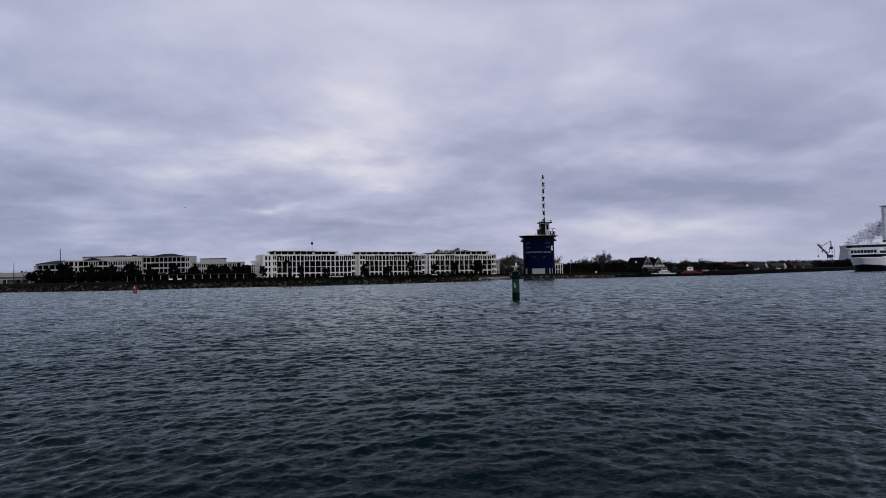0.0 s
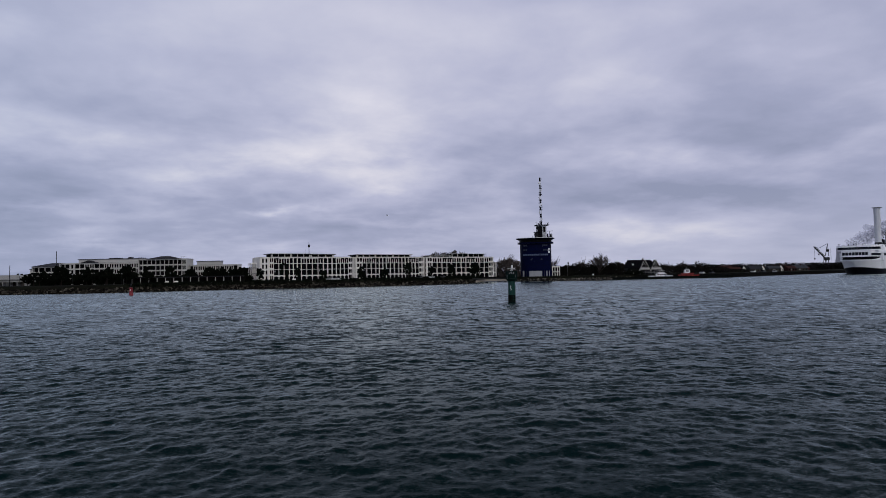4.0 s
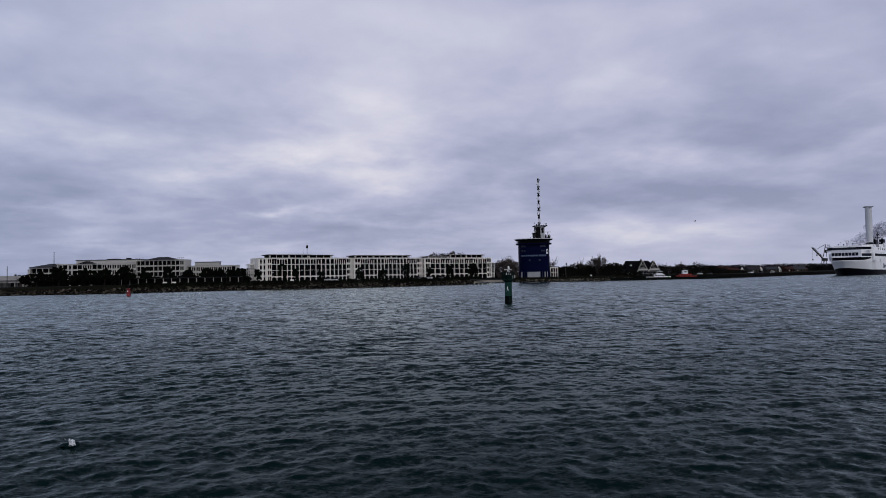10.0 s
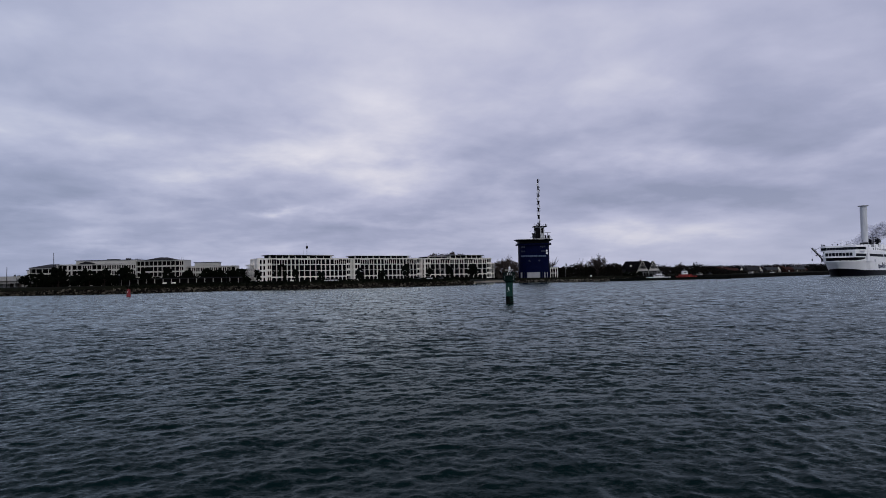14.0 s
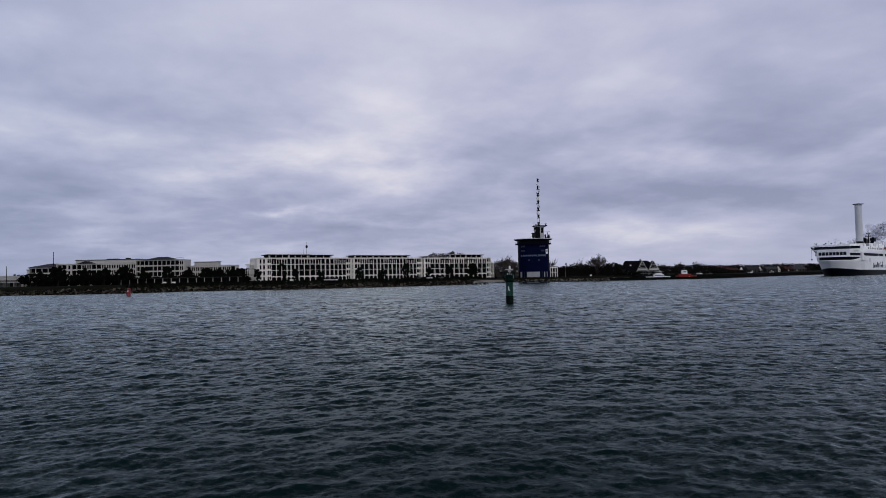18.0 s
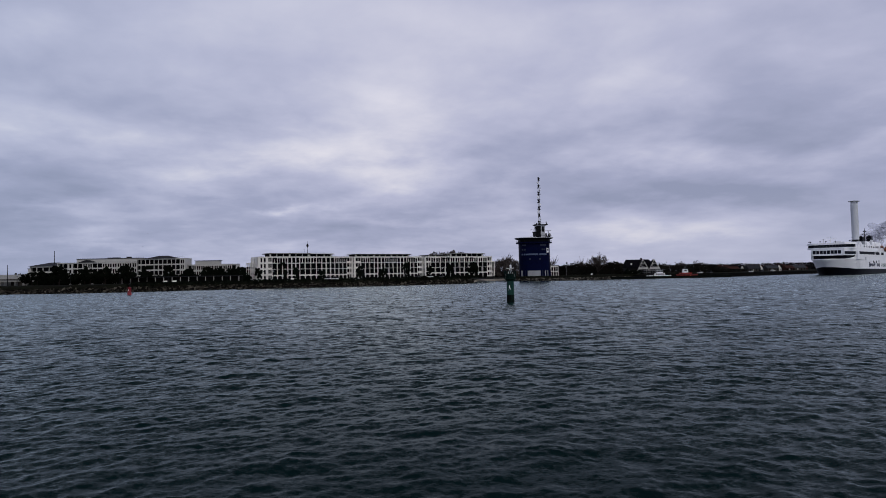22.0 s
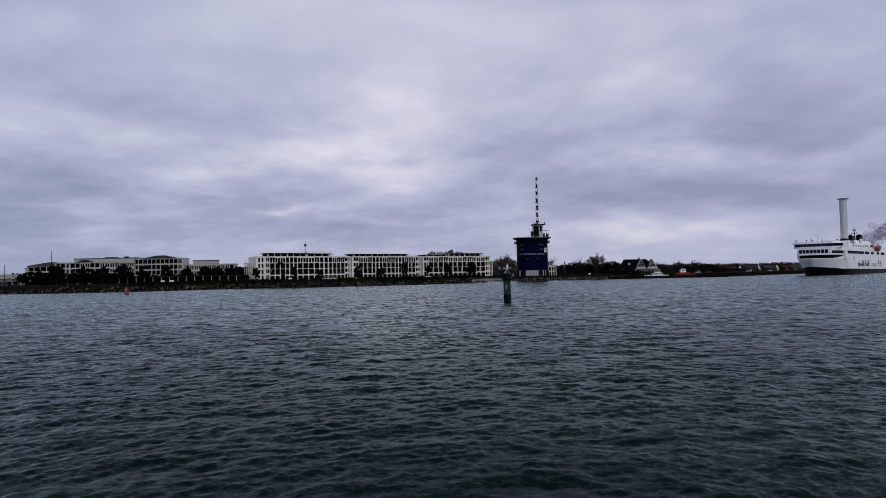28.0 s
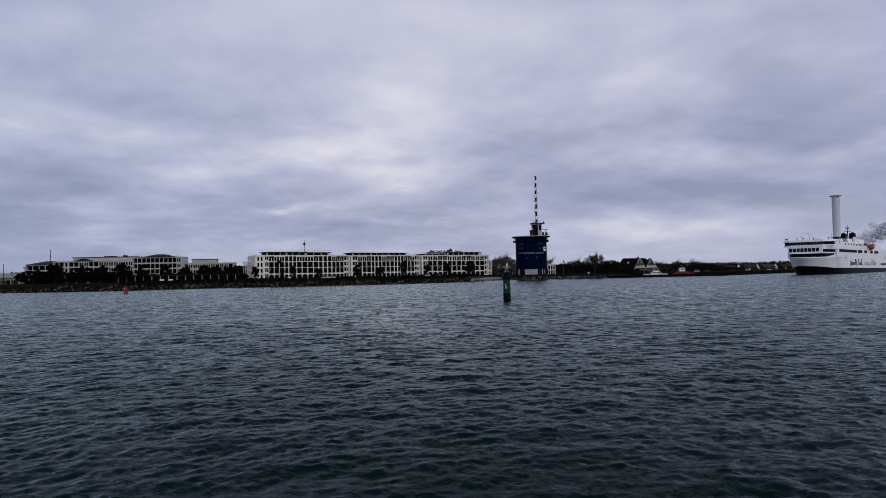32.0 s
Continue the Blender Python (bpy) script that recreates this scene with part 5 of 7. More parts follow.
    prism(bm, [(-0.6, -3.3), (1.2, -3.3), (1.2, -0.4), (-0.6, -0.4)], 24.6, 26.6, 1.0)
    part("stair_box", bm, DARK_METAL, t)
    bm = B()
    box(bm, 7.0, 9.8, -3, 2, 23.7, 24.1)
    part("balcony", bm, DARK_METAL, t)
    bm = B()
    for x in (0.3, 1.6, 3.0, 4.4, 5.8, 7.2, 7.9):
        tube(bm, (x, -3.8, 31.3), (x, -3.8, 32.3), 0.05, 0.05, 5)
    tube(bm, (0.2, -3.8, 32.3), (8, -3.8, 32.3), 0.05, 0.05, 5)
    part("railing", bm, GREY_METAL, t)
    bm = B()
    for x in (-0.5, 0.4, 1.1):
        tube(bm, (x, -3.4, 27.2), (x, -3.4, 28.3), 0.05, 0.05, 5)
    tube(bm, (-0.6, -3.4, 28.3), (1.2, -3.4, 28.3), 0.05, 0.05, 5)
    part("railing", bm, GREY_METAL, t)
    # equipment lockers, drums and floodlights about the plant house
    for x, y, z, w, h in ((-0.2, -3.2, 23.3, 1.1, 1.3), (7.2, -2.6, 23.3, 0.9, 2.6), (8.9, -2.4, 24.1, 1.0, 1.2), (0.6, -3.4, 28.9, 0.7, 1.0), (7.4, -3.3, 31.4, 0.5, 1.0), (1.6, -3.3, 31.4, 0.6, 0.8)):
        bm = B()
        box(bm, x - w / 2, x + w / 2, y - 0.4, y + 0.4, z, z + h, 0.08)
        part("equipment_box", bm, DARK_METAL, t)
    bm = B()
    for k in range(9):
        tube(bm, (-2.6 + 1.55 * k, -6.4, 23.3), (-2.6 + 1.55 * k, -6.4, 24.3), 0.05, 0.05, 5)
    tube(bm, (-2.6, -6.4, 24.3), (9.8, -6.4, 24.3), 0.05, 0.05, 5)
    part("roof_railing", bm, DARK_METAL, t)
    # radar and small aerials
    bm = B()
    tube(bm, (8.6, -2, 24), (8.6, -2, 27.3), 0.28, 0.2, 8), box(bm, 6.9, 10.4, -2.2, -1.8, 27.3, 27.6)
    part("radar", bm, GREY_METAL, t, "radar scanner on a short post")
    bm = B()
    lathe(bm, [(0.35, 24.0), (0.75, 24.5), (0.8, 25.2), (0.45, 25.9), (0.05, 26.1)], 12, 9.6, -1)
    part("radome", bm, GREY_METAL, t, smooth=True)
    for x, y, z, h in ((0.4, -3, 31.3, 2.2), (7.6, -2, 31.3, 1.9), (-1.6, -2.5, 28.0, 0.3), (9.9, 0, 24.1, 2.0)):
        bm = B()
        tube(bm, (x, y, z), (x, y, z + h), 0.06, 0.03, 5), tube(bm, (x - 0.7, y, z + h * 0.7), (x + 0.7, y, z + h * 0.7), 0.04, 0.04, 5)
        part("aerial", bm, DARK_METAL, t)
    # lattice mast in red-dark and white lengths
    z, mx = 31.3, 3.7
    light = False
    k = 0
    aerial_arms = random.Random(17)
    while z < 58.5:
        h = 2.7 if not light else 1.75
        w0 = 0.5 - 0.26 * (z - 31.3) / 28.5
        bm = B()
        for sx in (-1, 1):
            for sy in (-1, 1):
                tube(bm, (mx + sx * w0, sy * w0, z), (mx + sx * w0 * 0.97, sy * w0 * 0.97, z + h), 0.1, 0.1, 5)
        for j in range(3):
            za, zb = z + h * j / 3, z + h * (j + 1) / 3
            for sy in (-1, 1):
                tube(bm, (mx - w0, sy * w0, za), (mx + w0, sy * w0, zb), 0.06, 0.06, 4)
            for sx in (-1, 1):
                tube(bm, (mx + sx * w0, -w0, zb), (mx + sx * w0, w0, za), 0.06, 0.06, 4)
        if not light:
            tube(bm, (mx, 0, z + 0.3), (mx, 0, z + h - 0.3), 0.28, 0.28, 8)
        part("mast_section", bm, WHITE_METAL if light else DARK_METAL, t, "white lattice length" if light else "dark lattice length")
        if not light:
            for zz in (z + aerial_arms.uniform(0.2, 1.0), z + h - aerial_arms.uniform(0.2, 0.9)):
                bm = B()
                left, right = aerial_arms.uniform(0.45, 1.05), aerial_arms.uniform(0.45, 1.05)
                box(bm, mx - left, mx + right, -0.4, 0.4, zz - 0.08, zz + 0.08)
                tube(bm, (mx - left, -0.4, zz - 0.5), (mx - left, -0.4, zz + 0.5), 0.1, 0.1, 5)
                tube(bm, (mx + right, 0.35, zz - 0.5), (mx + right, 0.35, zz + 0.5), 0.1, 0.1, 5)
                part("aerial_bracket", bm, DARK_METAL, t)
        else:
            bm = B()
            lathe(bm, [(0.1, z + 0.3), (0.42, z + 0.5), (0.42, z + 1.1), (0.1, z + 1.3)], 10, mx - (0.8 if k % 2 else -0.6), -0.8)
            part("dish", bm, WHITE_METAL, t, smooth=True)
            k += 1
        z += h
        light = not light
    return t


control_tower()


def annex():
    t = thing("annex", pose(63.3, 391, 2.6), "small white annex house beside the blue tower", "building")
    bm = B()
    for x in (0, 1.5, 3.0, 4.3):
        box(bm, x, x + 0.35, 0, 0.4, 0, 5.4)
    box(bm, 0, 4.65, 0, 0.4, 5.4, 6.1), box(bm, 0, 4.65, 0, 0.4, 2.4, 2.9)
    part("frame", bm, PLASTER, t)
    bm = B()
    box(bm, 0, 4.6, 0.4, 7, 0, 5.9)
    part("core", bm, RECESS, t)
    bm = B()
    box(bm, -0.2, 4.9, -0.2, 7.2, 6.1, 6.35)
    part("roof", bm, ROOF, t)
    for x in (0.35, 1.85, 3.35):
        bm = B()
        box(bm, x, x + 1.1, 0.36, 0.42, 3.0, 5.3)
        part("window", bm, PANE, t)


annex()
bm = B()
box(bm, 0, 6, 0, 0.4, 0, 2.6), box(bm, 0, 0.4, 0, 5, 0, 2.6)
shed = thing("garden_wall", pose(36.5, 396, 1.6), "low pale wall beside the blue tower", "wall")
part("wall_panel", bm, PLASTER_GREY, shed)

# ---- the channel's marks ----


def pile_mark():
    t = thing("channel_pile", pose(9.6, 98.8, 0), "green steel channel pile with a lantern and topmark", "navigation mark")
    bm = B()
    lathe(bm, [(0.57, -1.8), (0.57, 1.05)], 28)
    part("foot", bm, ALGAE, t, "weed-blackened foot of the pile", smooth=True)
    bm = B()
    lathe(bm, [(0.555, 1.05), (0.55, 2.2), (0.55, 3.05), (0.58, 3.06), (0.58, 3.14), (0.55, 3.15), (0.55, 3.35)], 28)
    part("shaft", bm, GREEN_METAL, t, smooth=True)
    bm = B()
    lathe(bm, [(0.55, 3.12), (0.8, 3.38), (0.9, 3.42), (0.9, 3.55), (0.6, 3.58)], 28)
    part("collar", bm, GREEN_DARK, t, smooth=True)
    bm = B()
    lathe(bm, [(0.6, 3.55), (0.64, 3.6), (0.64, 4.12), (0.68, 4.16), (0.68, 4.24), (0.3, 4.28)], 28)
    part("head", bm, GREEN_DARK, t, smooth=True)
    for i in range(14):
        a = 2 * math.pi * i / 14
        rm = B()
        tube(rm, (0.84 * math.cos(a), 0.84 * math.sin(a), 3.52), (0.84 * math.cos(a), 0.84 * math.sin(a), 4.7), 0.045, 0.045, 6)
        part("post", rm, GREEN_DARK, t)
    for z in (3.75, 4.2, 4.65):
        bm = B()
        for i in range(18):
            a, b = 2 * math.pi * i / 18, 2 * math.pi * (i + 1) / 18
            tube(bm, (0.84 * math.cos(a), 0.84 * math.sin(a), z), (0.84 * math.cos(b), 0.84 * math.sin(b), z), 0.04, 0.04, 6)
        part("rail_ring", bm, GREEN_DARK, t)
    bm = B()
    tube(bm, (0.05, 0, 4.2), (0.05, 0, 5.1), 0.06, 0.05, 8)
    part("lantern_post", bm, GREY_METAL, t)
    for a in (0.8, 3.9):
        bm = B()
        tube(bm, (0.05 + 0.5 * math.cos(a), 0.5 * math.sin(a), 4.25), (0.05 + 0.12 * math.cos(a), 0.12 * math.sin(a), 5.0), 0.04, 0.035, 6)
        part("brace", bm, WHITE_METAL, t)
    bm = B()
    box(bm, -0.6, 0.55, -0.14, -0.06, 5.0, 5.12)
    part("board", bm, PLASTER_GREY, t, "weathered white cross board")
    bm = B()
    lathe(bm, [(0.1, 5.06), (0.15, 5.14), (0.14, 5.45), (0.18, 5.48), (0.04, 5.62)], 12, 0.1, 0)
    part("lantern", bm, WHITE_METAL, t, smooth=True)
    bm = B()
    tube(bm, (0.16, 0, 5.7), (0.2, 0, 6.0), 0.02, 0.015, 5)
    part("bird_spike", bm, GREY_METAL, t)
    # ladder and the worn white marking, as bars
    bm = B()
    for x in (-0.16, 0.16):
        tube(bm, (x + 0.3, -0.56, 0.2), (x + 0.3, -0.56, 3.3), 0.02, 0.02, 5)
    for i in range(9):
        tube(bm, (0.14, -0.56, 0.4 + 0.33 * i), (0.46, -0.56, 0.4 + 0.33 * i), 0.016, 0.016, 5)
    part("ladder", bm, GREEN_METAL, t)
    for x, z0, z1, turn in ((-0.2, 2.0, 2.5, -20), (-0.08, 1.85, 2.0, -8), (-0.3, 1.75, 1.85, -30)):
        bm = B()
        box(bm, -0.045, 0.045, -0.565, -0.54, z0, z1)
        part("marking", bm, WHITE_METAL, t, "worn white marking").matrix_basis = pose(0, 0, 0, rz=math.degrees(math.asin(x / 0.56)))


pile_mark()


def buoy():
    t = thing("red_buoy", pose(-97.9, 198.7, 0), "red can buoy with a lattice top floating by the shore", "buoy")
    bm = B()
    lathe(bm, [(0.56, -0.8), (0.63, 0.05), (0.63, 0.5), (0.52, 0.72)], 20)
    part("float", bm, RED_METAL, t, smooth=True)
    bm = B()
    lathe(bm, [(0.53, 0.7), (0.53, 1.2), (0.5, 2.3), (0.53, 2.34), (0.26, 2.42)], 16)
    part("body", bm, RED_METAL, t, smooth=True)
    bm = B()
    for a in (0.5, 2.6, 4.7):
        tube(bm, (0.3 * math.cos(a), 0.3 * math.sin(a), 2.4), (0.12 * math.cos(a), 0.12 * math.sin(a), 3.1), 0.035, 0.03, 6)
    part("lantern_frame", bm, DARK_METAL, t)
    bm = B()
    lathe(bm, [(0.17, 2.95), (0.2, 3.1), (0.2, 3.4), (0.16, 3.5), (0.05, 3.7)], 12)
    part("topmark", bm, DARK_METAL, t, "dark lantern and topmark", smooth=True)
    bm = B()
    box(bm, -0.16, 0.12, -0.56, -0.48, 1.35, 1.62), box(bm, -0.08, 0.16, -0.56, -0.48, 1.74, 1.86)
    part("marking", bm, WHITE_METAL, t, "worn white marking")
    return t


red_buoy = buoy()

# ---- the bank beyond the tower ----


def gable_house(m, w, d, eave, ridge, wall, roof, label, fronts=2):
    """A house with steep gables turned to the water."""
    t = thing("gabled_house", m, label, "house")
    bm = B()
    box(bm, 0, w, 2, 2 + d, 0, eave)
    part("wall", bm, wall, t)
    bm = B()
    hip(bm, -0.5, w + 0.5, 1.4, 2.6 + d, eave, ridge, 1.5, 4.6)
    part("roof", bm, roof, t)
    gw, foot = 6.8, eave - 2.0
    for i in range(fronts):
        x0 = 6.2 + i * 6.95
        xm = x0 + gw / 2
        bm = B()
        box(bm, x0, x0 + gw, 0.4, 4, 0, foot)
        part("gable_base", bm, FRAME_DARK, t)
        bm = B()
        gable(bm, x0 - 0.2, x0 + gw + 0.2, 0.42, 4.5, foot, ridge - 0.2, "y")
        g = part("gable_wall", bm, FRAME_DARK, t, "dark gable with white-framed windows")
        for z, xs in ((foot + 0.5, (-2.1, -0.7, 0.7, 2.1)), (foot + 2.6, (-0.75, 0.75)), (foot + 4.6, (0.0,))):
            for x in xs:
                bm = B()
                box(bm, xm + x - 0.42, xm + x + 0.42, 0.34, 0.44, z, z + 1.5)
                fr = part("window_frame", bm, PLASTER_GREY, g, "white window frame")
                bm = B()
                box(bm, xm + x - 0.36, xm + x + 0.36, 0.3, 0.345, z + 0.1, z + 1.4)
                part("pane", bm, PANE, fr)
        for k, z in enumerate((foot + 2.15, foot + 4.25)):
            bm = B()
            half = gw / 2 * (1 - (z - foot) / (ridge - foot)) + 0.15
            box(bm, xm - half, xm + half, 0.3, 0.42, z, z + 0.1)
            part("timber", bm, PLASTER, g)
        for sgn in (-1, 1):
            bm = B()
            tube(bm, (xm + sgn * (gw / 2 + 0.3), 0.2, foot - 0.2), (xm, 0.2, ridge), 0.1, 0.1, 4)
            part("barge_board", bm, PLASTER, t)
        bm = B()
        box(bm, x0 + 0.4, x0 + gw - 0.4, -0.5, 0.4, eave - 1.1, eave - 0.9), box(bm, x0 + 0.4, x0 + gw - 0.4, -0.5, -0.42, eave - 0.9, eave - 0.1)
        part("balcony", bm, PLASTER_GREY, t)
        bm = B()
        for k in range(5):
            box(bm, x0 + 0.2 + k * (gw - 0.5) / 4, x0 + 0.29 + k * (gw - 0.5) / 4, -1.1, -1.02, 0, eave - 1.1)
        box(bm, x0 + 0.1, x0 + gw - 0.1, -1.1, -1.0, 2.2, 2.34), box(bm, x0 + 0.1, x0 + gw - 0.1, -1.1, -1.0, 1.3, 1.4)
        part("veranda", bm, GREY_METAL, t, "white timber veranda")
        for k in range(2):
            bm = B()
            box(bm, x0 + 0.5 + k * gw * 0.45, x0 + 0.5 + k * gw * 0.45 + gw * 0.32, 0.34, 0.42, 0.6, eave - 1.8)
            part("window", bm, PANE, t)
    bm = B()
    box(bm, w * 0.52, w * 0.52 + 0.8, 2 + d * 0.4, 2.8 + d * 0.4, ridge - 0.8, ridge + 0.9)
    part("chimney", bm, BRICK, t)
    for k in range(2):
        bm = B()
        box(bm, 0.7 + k * 2.2, 1.9 + k * 2.2, 1.95, 2.02, 1.0, 2.6)
        part("window", bm, PLASTER_GREY, t)
    bm = B()
    box(bm, 2.6, 3.4, 2.2, 2.9, eave + 1.7, eave + 2.6)
    part("dormer", bm, PLASTER, t)
    return t


gable_house(pose(111.9, 398, 2.3), 19.2, 11, 4.4, 9.4, FRAME_DARK, ROOF_SLATE, "large dark-roofed house with white half-timbered gables")


def white_boat():
    t = thing("white_boat", pose(123.4, 375.5, 0.7) @ Matrix.Diagonal((0.75, 0.8, 0.9, 1)), "white flybridge motor boat moored at the quay", "boat")
    out = [(-9.2, -1.2), (-9.2, 1.2), (-6, 2.1), (6, 2.2), (9, 2.0), (9, -2.0), (6, -2.2), (-6, -2.1)]
    bm = B()
    prism(bm, [(x * 0.92, y * 0.8) for x, y in out], -1.3, 1.25, 1.09)
    part("hull", bm, SHIP_WHITE, t)
    bm = B()
    box(bm, -3.2, 4.2, -1.6, 1.6, 1.25, 2.6, 0.15)
    part("cabin", bm, SHIP_WHITE, t)
    for i in range(4):
        bm = B()
        box(bm, -2.8 + i * 1.7, -1.5 + i * 1.7, -1.66, -1.58, 1.6, 2.3)
        part("window", bm, PANE, t)
    bm = B()
    box(bm, -1.5, 2.8, -1.4, 1.4, 2.6, 3.3, 0.15)
    part("flybridge", bm, SHIP_WHITE, t)
    bm = B()
    box(bm, -1.2, 2.6, -1.4, 1.4, 4.3, 4.42)
    for x in (-1.1, 2.4):
        for y in (-1.2, 1.2):
            tube(bm, (x, y, 3.3), (x, y, 4.3), 0.06, 0.06, 5)
    part("awning", bm, SHIP_WHITE, t)
    bm = B()
    for i in range(9):
        tube(bm, (-8.6 + i * 0.6, -1.6, 1.2), (-8.6 + i * 0.6, -1.6, 2.1), 0.03, 0.03, 5)
    tube(bm, (-8.6, -1.6, 2.1), (-3.8, -1.6, 2.1), 0.03, 0.03, 5)
    part("railing", bm, RAIL, t)
    bm = B()
    tube(bm, (0.6, 0, 4.4), (0.6, 0, 6.6), 0.06, 0.03, 5)
    part("mast", bm, GREY_METAL, t)
    return t


white_boat()


def red_boat():
    t = thing("pilot_boat", pose(140.0, 375.5, 0.55) @ Matrix.Diagonal((0.9, 0.9, 0.85, 1)), "bright red pilot boat with a white wheelhouse", "boat")
    out = [(-6.4, -1.9), (-6.4, 1.9), (3.5, 2.0), (6.6, 0.25), (6.6, -0.25), (3.5, -2.0)]
    bm = B()
    prism(bm, [(x * 0.94, y * 0.85) for x, y in out], -1.3, 1.9, 1.08)
    part("hull", bm, BOAT_RED, t)
    bm = B()
    box(bm, -4.8, 2.6, -1.4, 1.4, 1.9, 2.9, 0.12)
    part("deckhouse", bm, BOAT_RED, t)
    bm = B()
    prism(bm, [(-3.0, -1.25), (0.2, -1.25), (0.2, 1.25), (-3.0, 1.25)], 2.9, 5.3, 0.9)
    wh = part("wheelhouse", bm, SHIP_WHITE, t, "white wheelhouse")
    bm = B()
    box(bm, -2.3, -0.5, -1.26, -1.16, 3.9, 4.7)
    part("window", bm, PANE, wh)
    bm = B()
    tube(bm, (-1.4, 0, 5.2), (-1.4, 0, 7.4), 0.06, 0.03, 5), tube(bm, (-2, 0, 6.2), (-0.8, 0, 6.2), 0.04, 0.04, 5)
    part("mast", bm, GREY_METAL, t)
    bm = B()
    for i in range(8):
        tube(bm, (-6 + i * 1.5, -1.85, 1.9), (-6 + i * 1.5, -1.85, 2.7), 0.03, 0.03, 5)
    tube(bm, (-6, -1.85, 2.7), (4.5, -1.85, 2.7), 0.03, 0.03, 5)
    part("railing", bm, RAIL, t)
    bm = B()
    box(bm, -6.3, 5.6, -2.02, -1.9, 1.5, 1.75)
    part("fender", bm, RUBBER, t)
    bm = B()
    lathe(bm, [(0.05, 1.0), (0.16, 1.08), (0.05, 1.2)], 8, 1.2, -2.1)
    part("lamp", bm, LAMP_RED, t, "small glowing red lamp")
    return t


red_boat()


def jetty():
    """A low dark timber jetty that the boats lie behind."""
    a, b = Vector((93, 365.5, 0)), Vector((164, 371.5, 0))
    turn = math.degrees(math.atan2(b.y - a.y, b.x - a.x))
    n = (b - a).length
    t = thing("jetty", pose(a.x, a.y, 0, rz=turn), "low dark timber jetty on close-set piles before the boats", "jetty")
    bm = B()
    box(bm, 0, n, 0, 2.4, 1.15, 1.4, 0.04)
    part("deck", bm, ALGAE, t)
    bm = B()
    box(bm, 0, n, 0.1, 0.3, -1, 1.2)
    part("sheet_piling", bm, ALGAE, t)
    pm = B()
    tube(pm, (0, 0, -1.5), (0, 0, 1.75), 0.16, 0.14, 8)
    me = mesh_of("pile", pm, ALGAE)
    for i in range(24):
        shared("pile", me, t, pose(0.5 + i * (n - 1) / 23, -0.05, 0.18 * ((i * 7) % 3)))


jetty()


def plain_house(m, w, d, eave, ridge, wall, roof, label, along="x", windows=3):
    t = thing("village_house", m, label, "house", "far bank houses")
    bm = B()
    box(bm, 0, w, 0, d, -0.3, eave)
    part("wall", bm, wall, t)
    if along == "y":
        bm = B()
        gable(bm, 0, w, 0.02, d, eave, ridge - 0.3, "y")
        part("gable_wall", bm, wall, t)
        bm = B()
        gable(bm, -0.4, w + 0.4, 0.5, d + 0.4, eave - 0.1, ridge, "y")
    else:
        bm = B()
        gable(bm, -0.4, w + 0.4, -0.5, d + 0.5, eave, ridge, "x")
    part("roof", bm, roof, t)
    for i in range(windows):
        bm = B()
        x = w * (i + 0.5) / windows
        box(bm, x - 0.45, x + 0.45, -0.06, 0.06, 1.0, min(eave - 0.3, 2.2))
        part("window", bm, PLASTER_GREY if along == "x" and i == 1 else PANE, t)
    bm = B()
    box(bm, w * 0.6, w * 0.6 + 0.7, d * 0.45, d * 0.45 + 0.7, ridge - 1, ridge + 0.8)
    part("chimney", bm, BRICK, t)
    return t


# the front row: west end, width, gable turned to the water, wall, roof
HOUSES = [(261, 12, False, BRICK, ROOF_TILE, "long red-brown brick house with a tiled roof"), (276, 3.6, True, PLASTER, ROOF_SLATE, "narrow white-gabled village house"),
          (281, 11.5, False, DARK_WALL, ROOF, "dark boarded village house under a dark sheet roof"), (293, 4.4, True, PLASTER, ROOF_SLATE, "white-gabled village house under a dark roof"),
          (298.5, 11, False, DARK_WALL, ROOF_BLUE, "dark village house under a blue-grey roof"), (310, 4.6, True, PLASTER, ROOF_SLATE, "white-gabled village house under a dark roof"),
          (316, 7.5, False, BRICK, ROOF_TILE, "small brick house with a red tiled roof"), (325, 13, False, DARK_WALL, ROOF_BLUE, "long dark house under a weathered grey roof")]
for i, (x, w, gab, wall, roof, label) in enumerate(HOUSES):
    plain_house(pose(x, 600 + 6 * (i % 2), 2.0, rz=4), w, 8, 2.6 if gab else 2.9, 6.0 if gab else 5.2 + 0.4 * (i % 3), wall, roof, label, "y" if gab else "x", 2 if gab else 4)
rng_v = random.Random(5)
for i, (x, y, w) in enumerate(((275, 650, 14), (292, 660, 11), (305, 668, 16), (323, 672, 12), (340, 690, 15), (352, 700, 12), (364, 716, 14), (380, 730, 16), (400, 752, 14), (422, 770, 13), (250, 640, 12))):
    plain_house(pose(x, y, 2.0, rz=rng_v.uniform(-10, 30)), w, 8, rng_v.uniform(2.4, 3.0), rng_v.uniform(5.8, 7.4), BRICK, (ROOF_TILE, ROOF_SLATE, ROOF)[i % 3], "brick village house with a steep roof", "x", 4)
scrub("bushes", [(236, 622, 2, 6.5), (262, 632, 2, 5.5), (300, 642, 2, 6.5), (340, 660, 2, 6), (400, 740, 2, 6), (470, 830, 2, 7)], 14000, (1.6, 3.2), FAR_WOOD, 33, "dark bare garden trees between the village houses", leaf=0.3, lump_step=2.0, tops=(0.7, 1.05))
for i, (x, y) in enumerate(((150, 392), (172, 402), (118, 388), (196, 424), (222, 452))):
    copy_thing(lp, pose(x, y, 2.3))
for i, x in enumerate((128, 152, 160, 200, 214, 231)):
    car(pose(x, shore(x) + 3.6, 2.32, rz=40), CAR_WHITE if i % 2 else CAR_DARK, "car parked on the far quay")


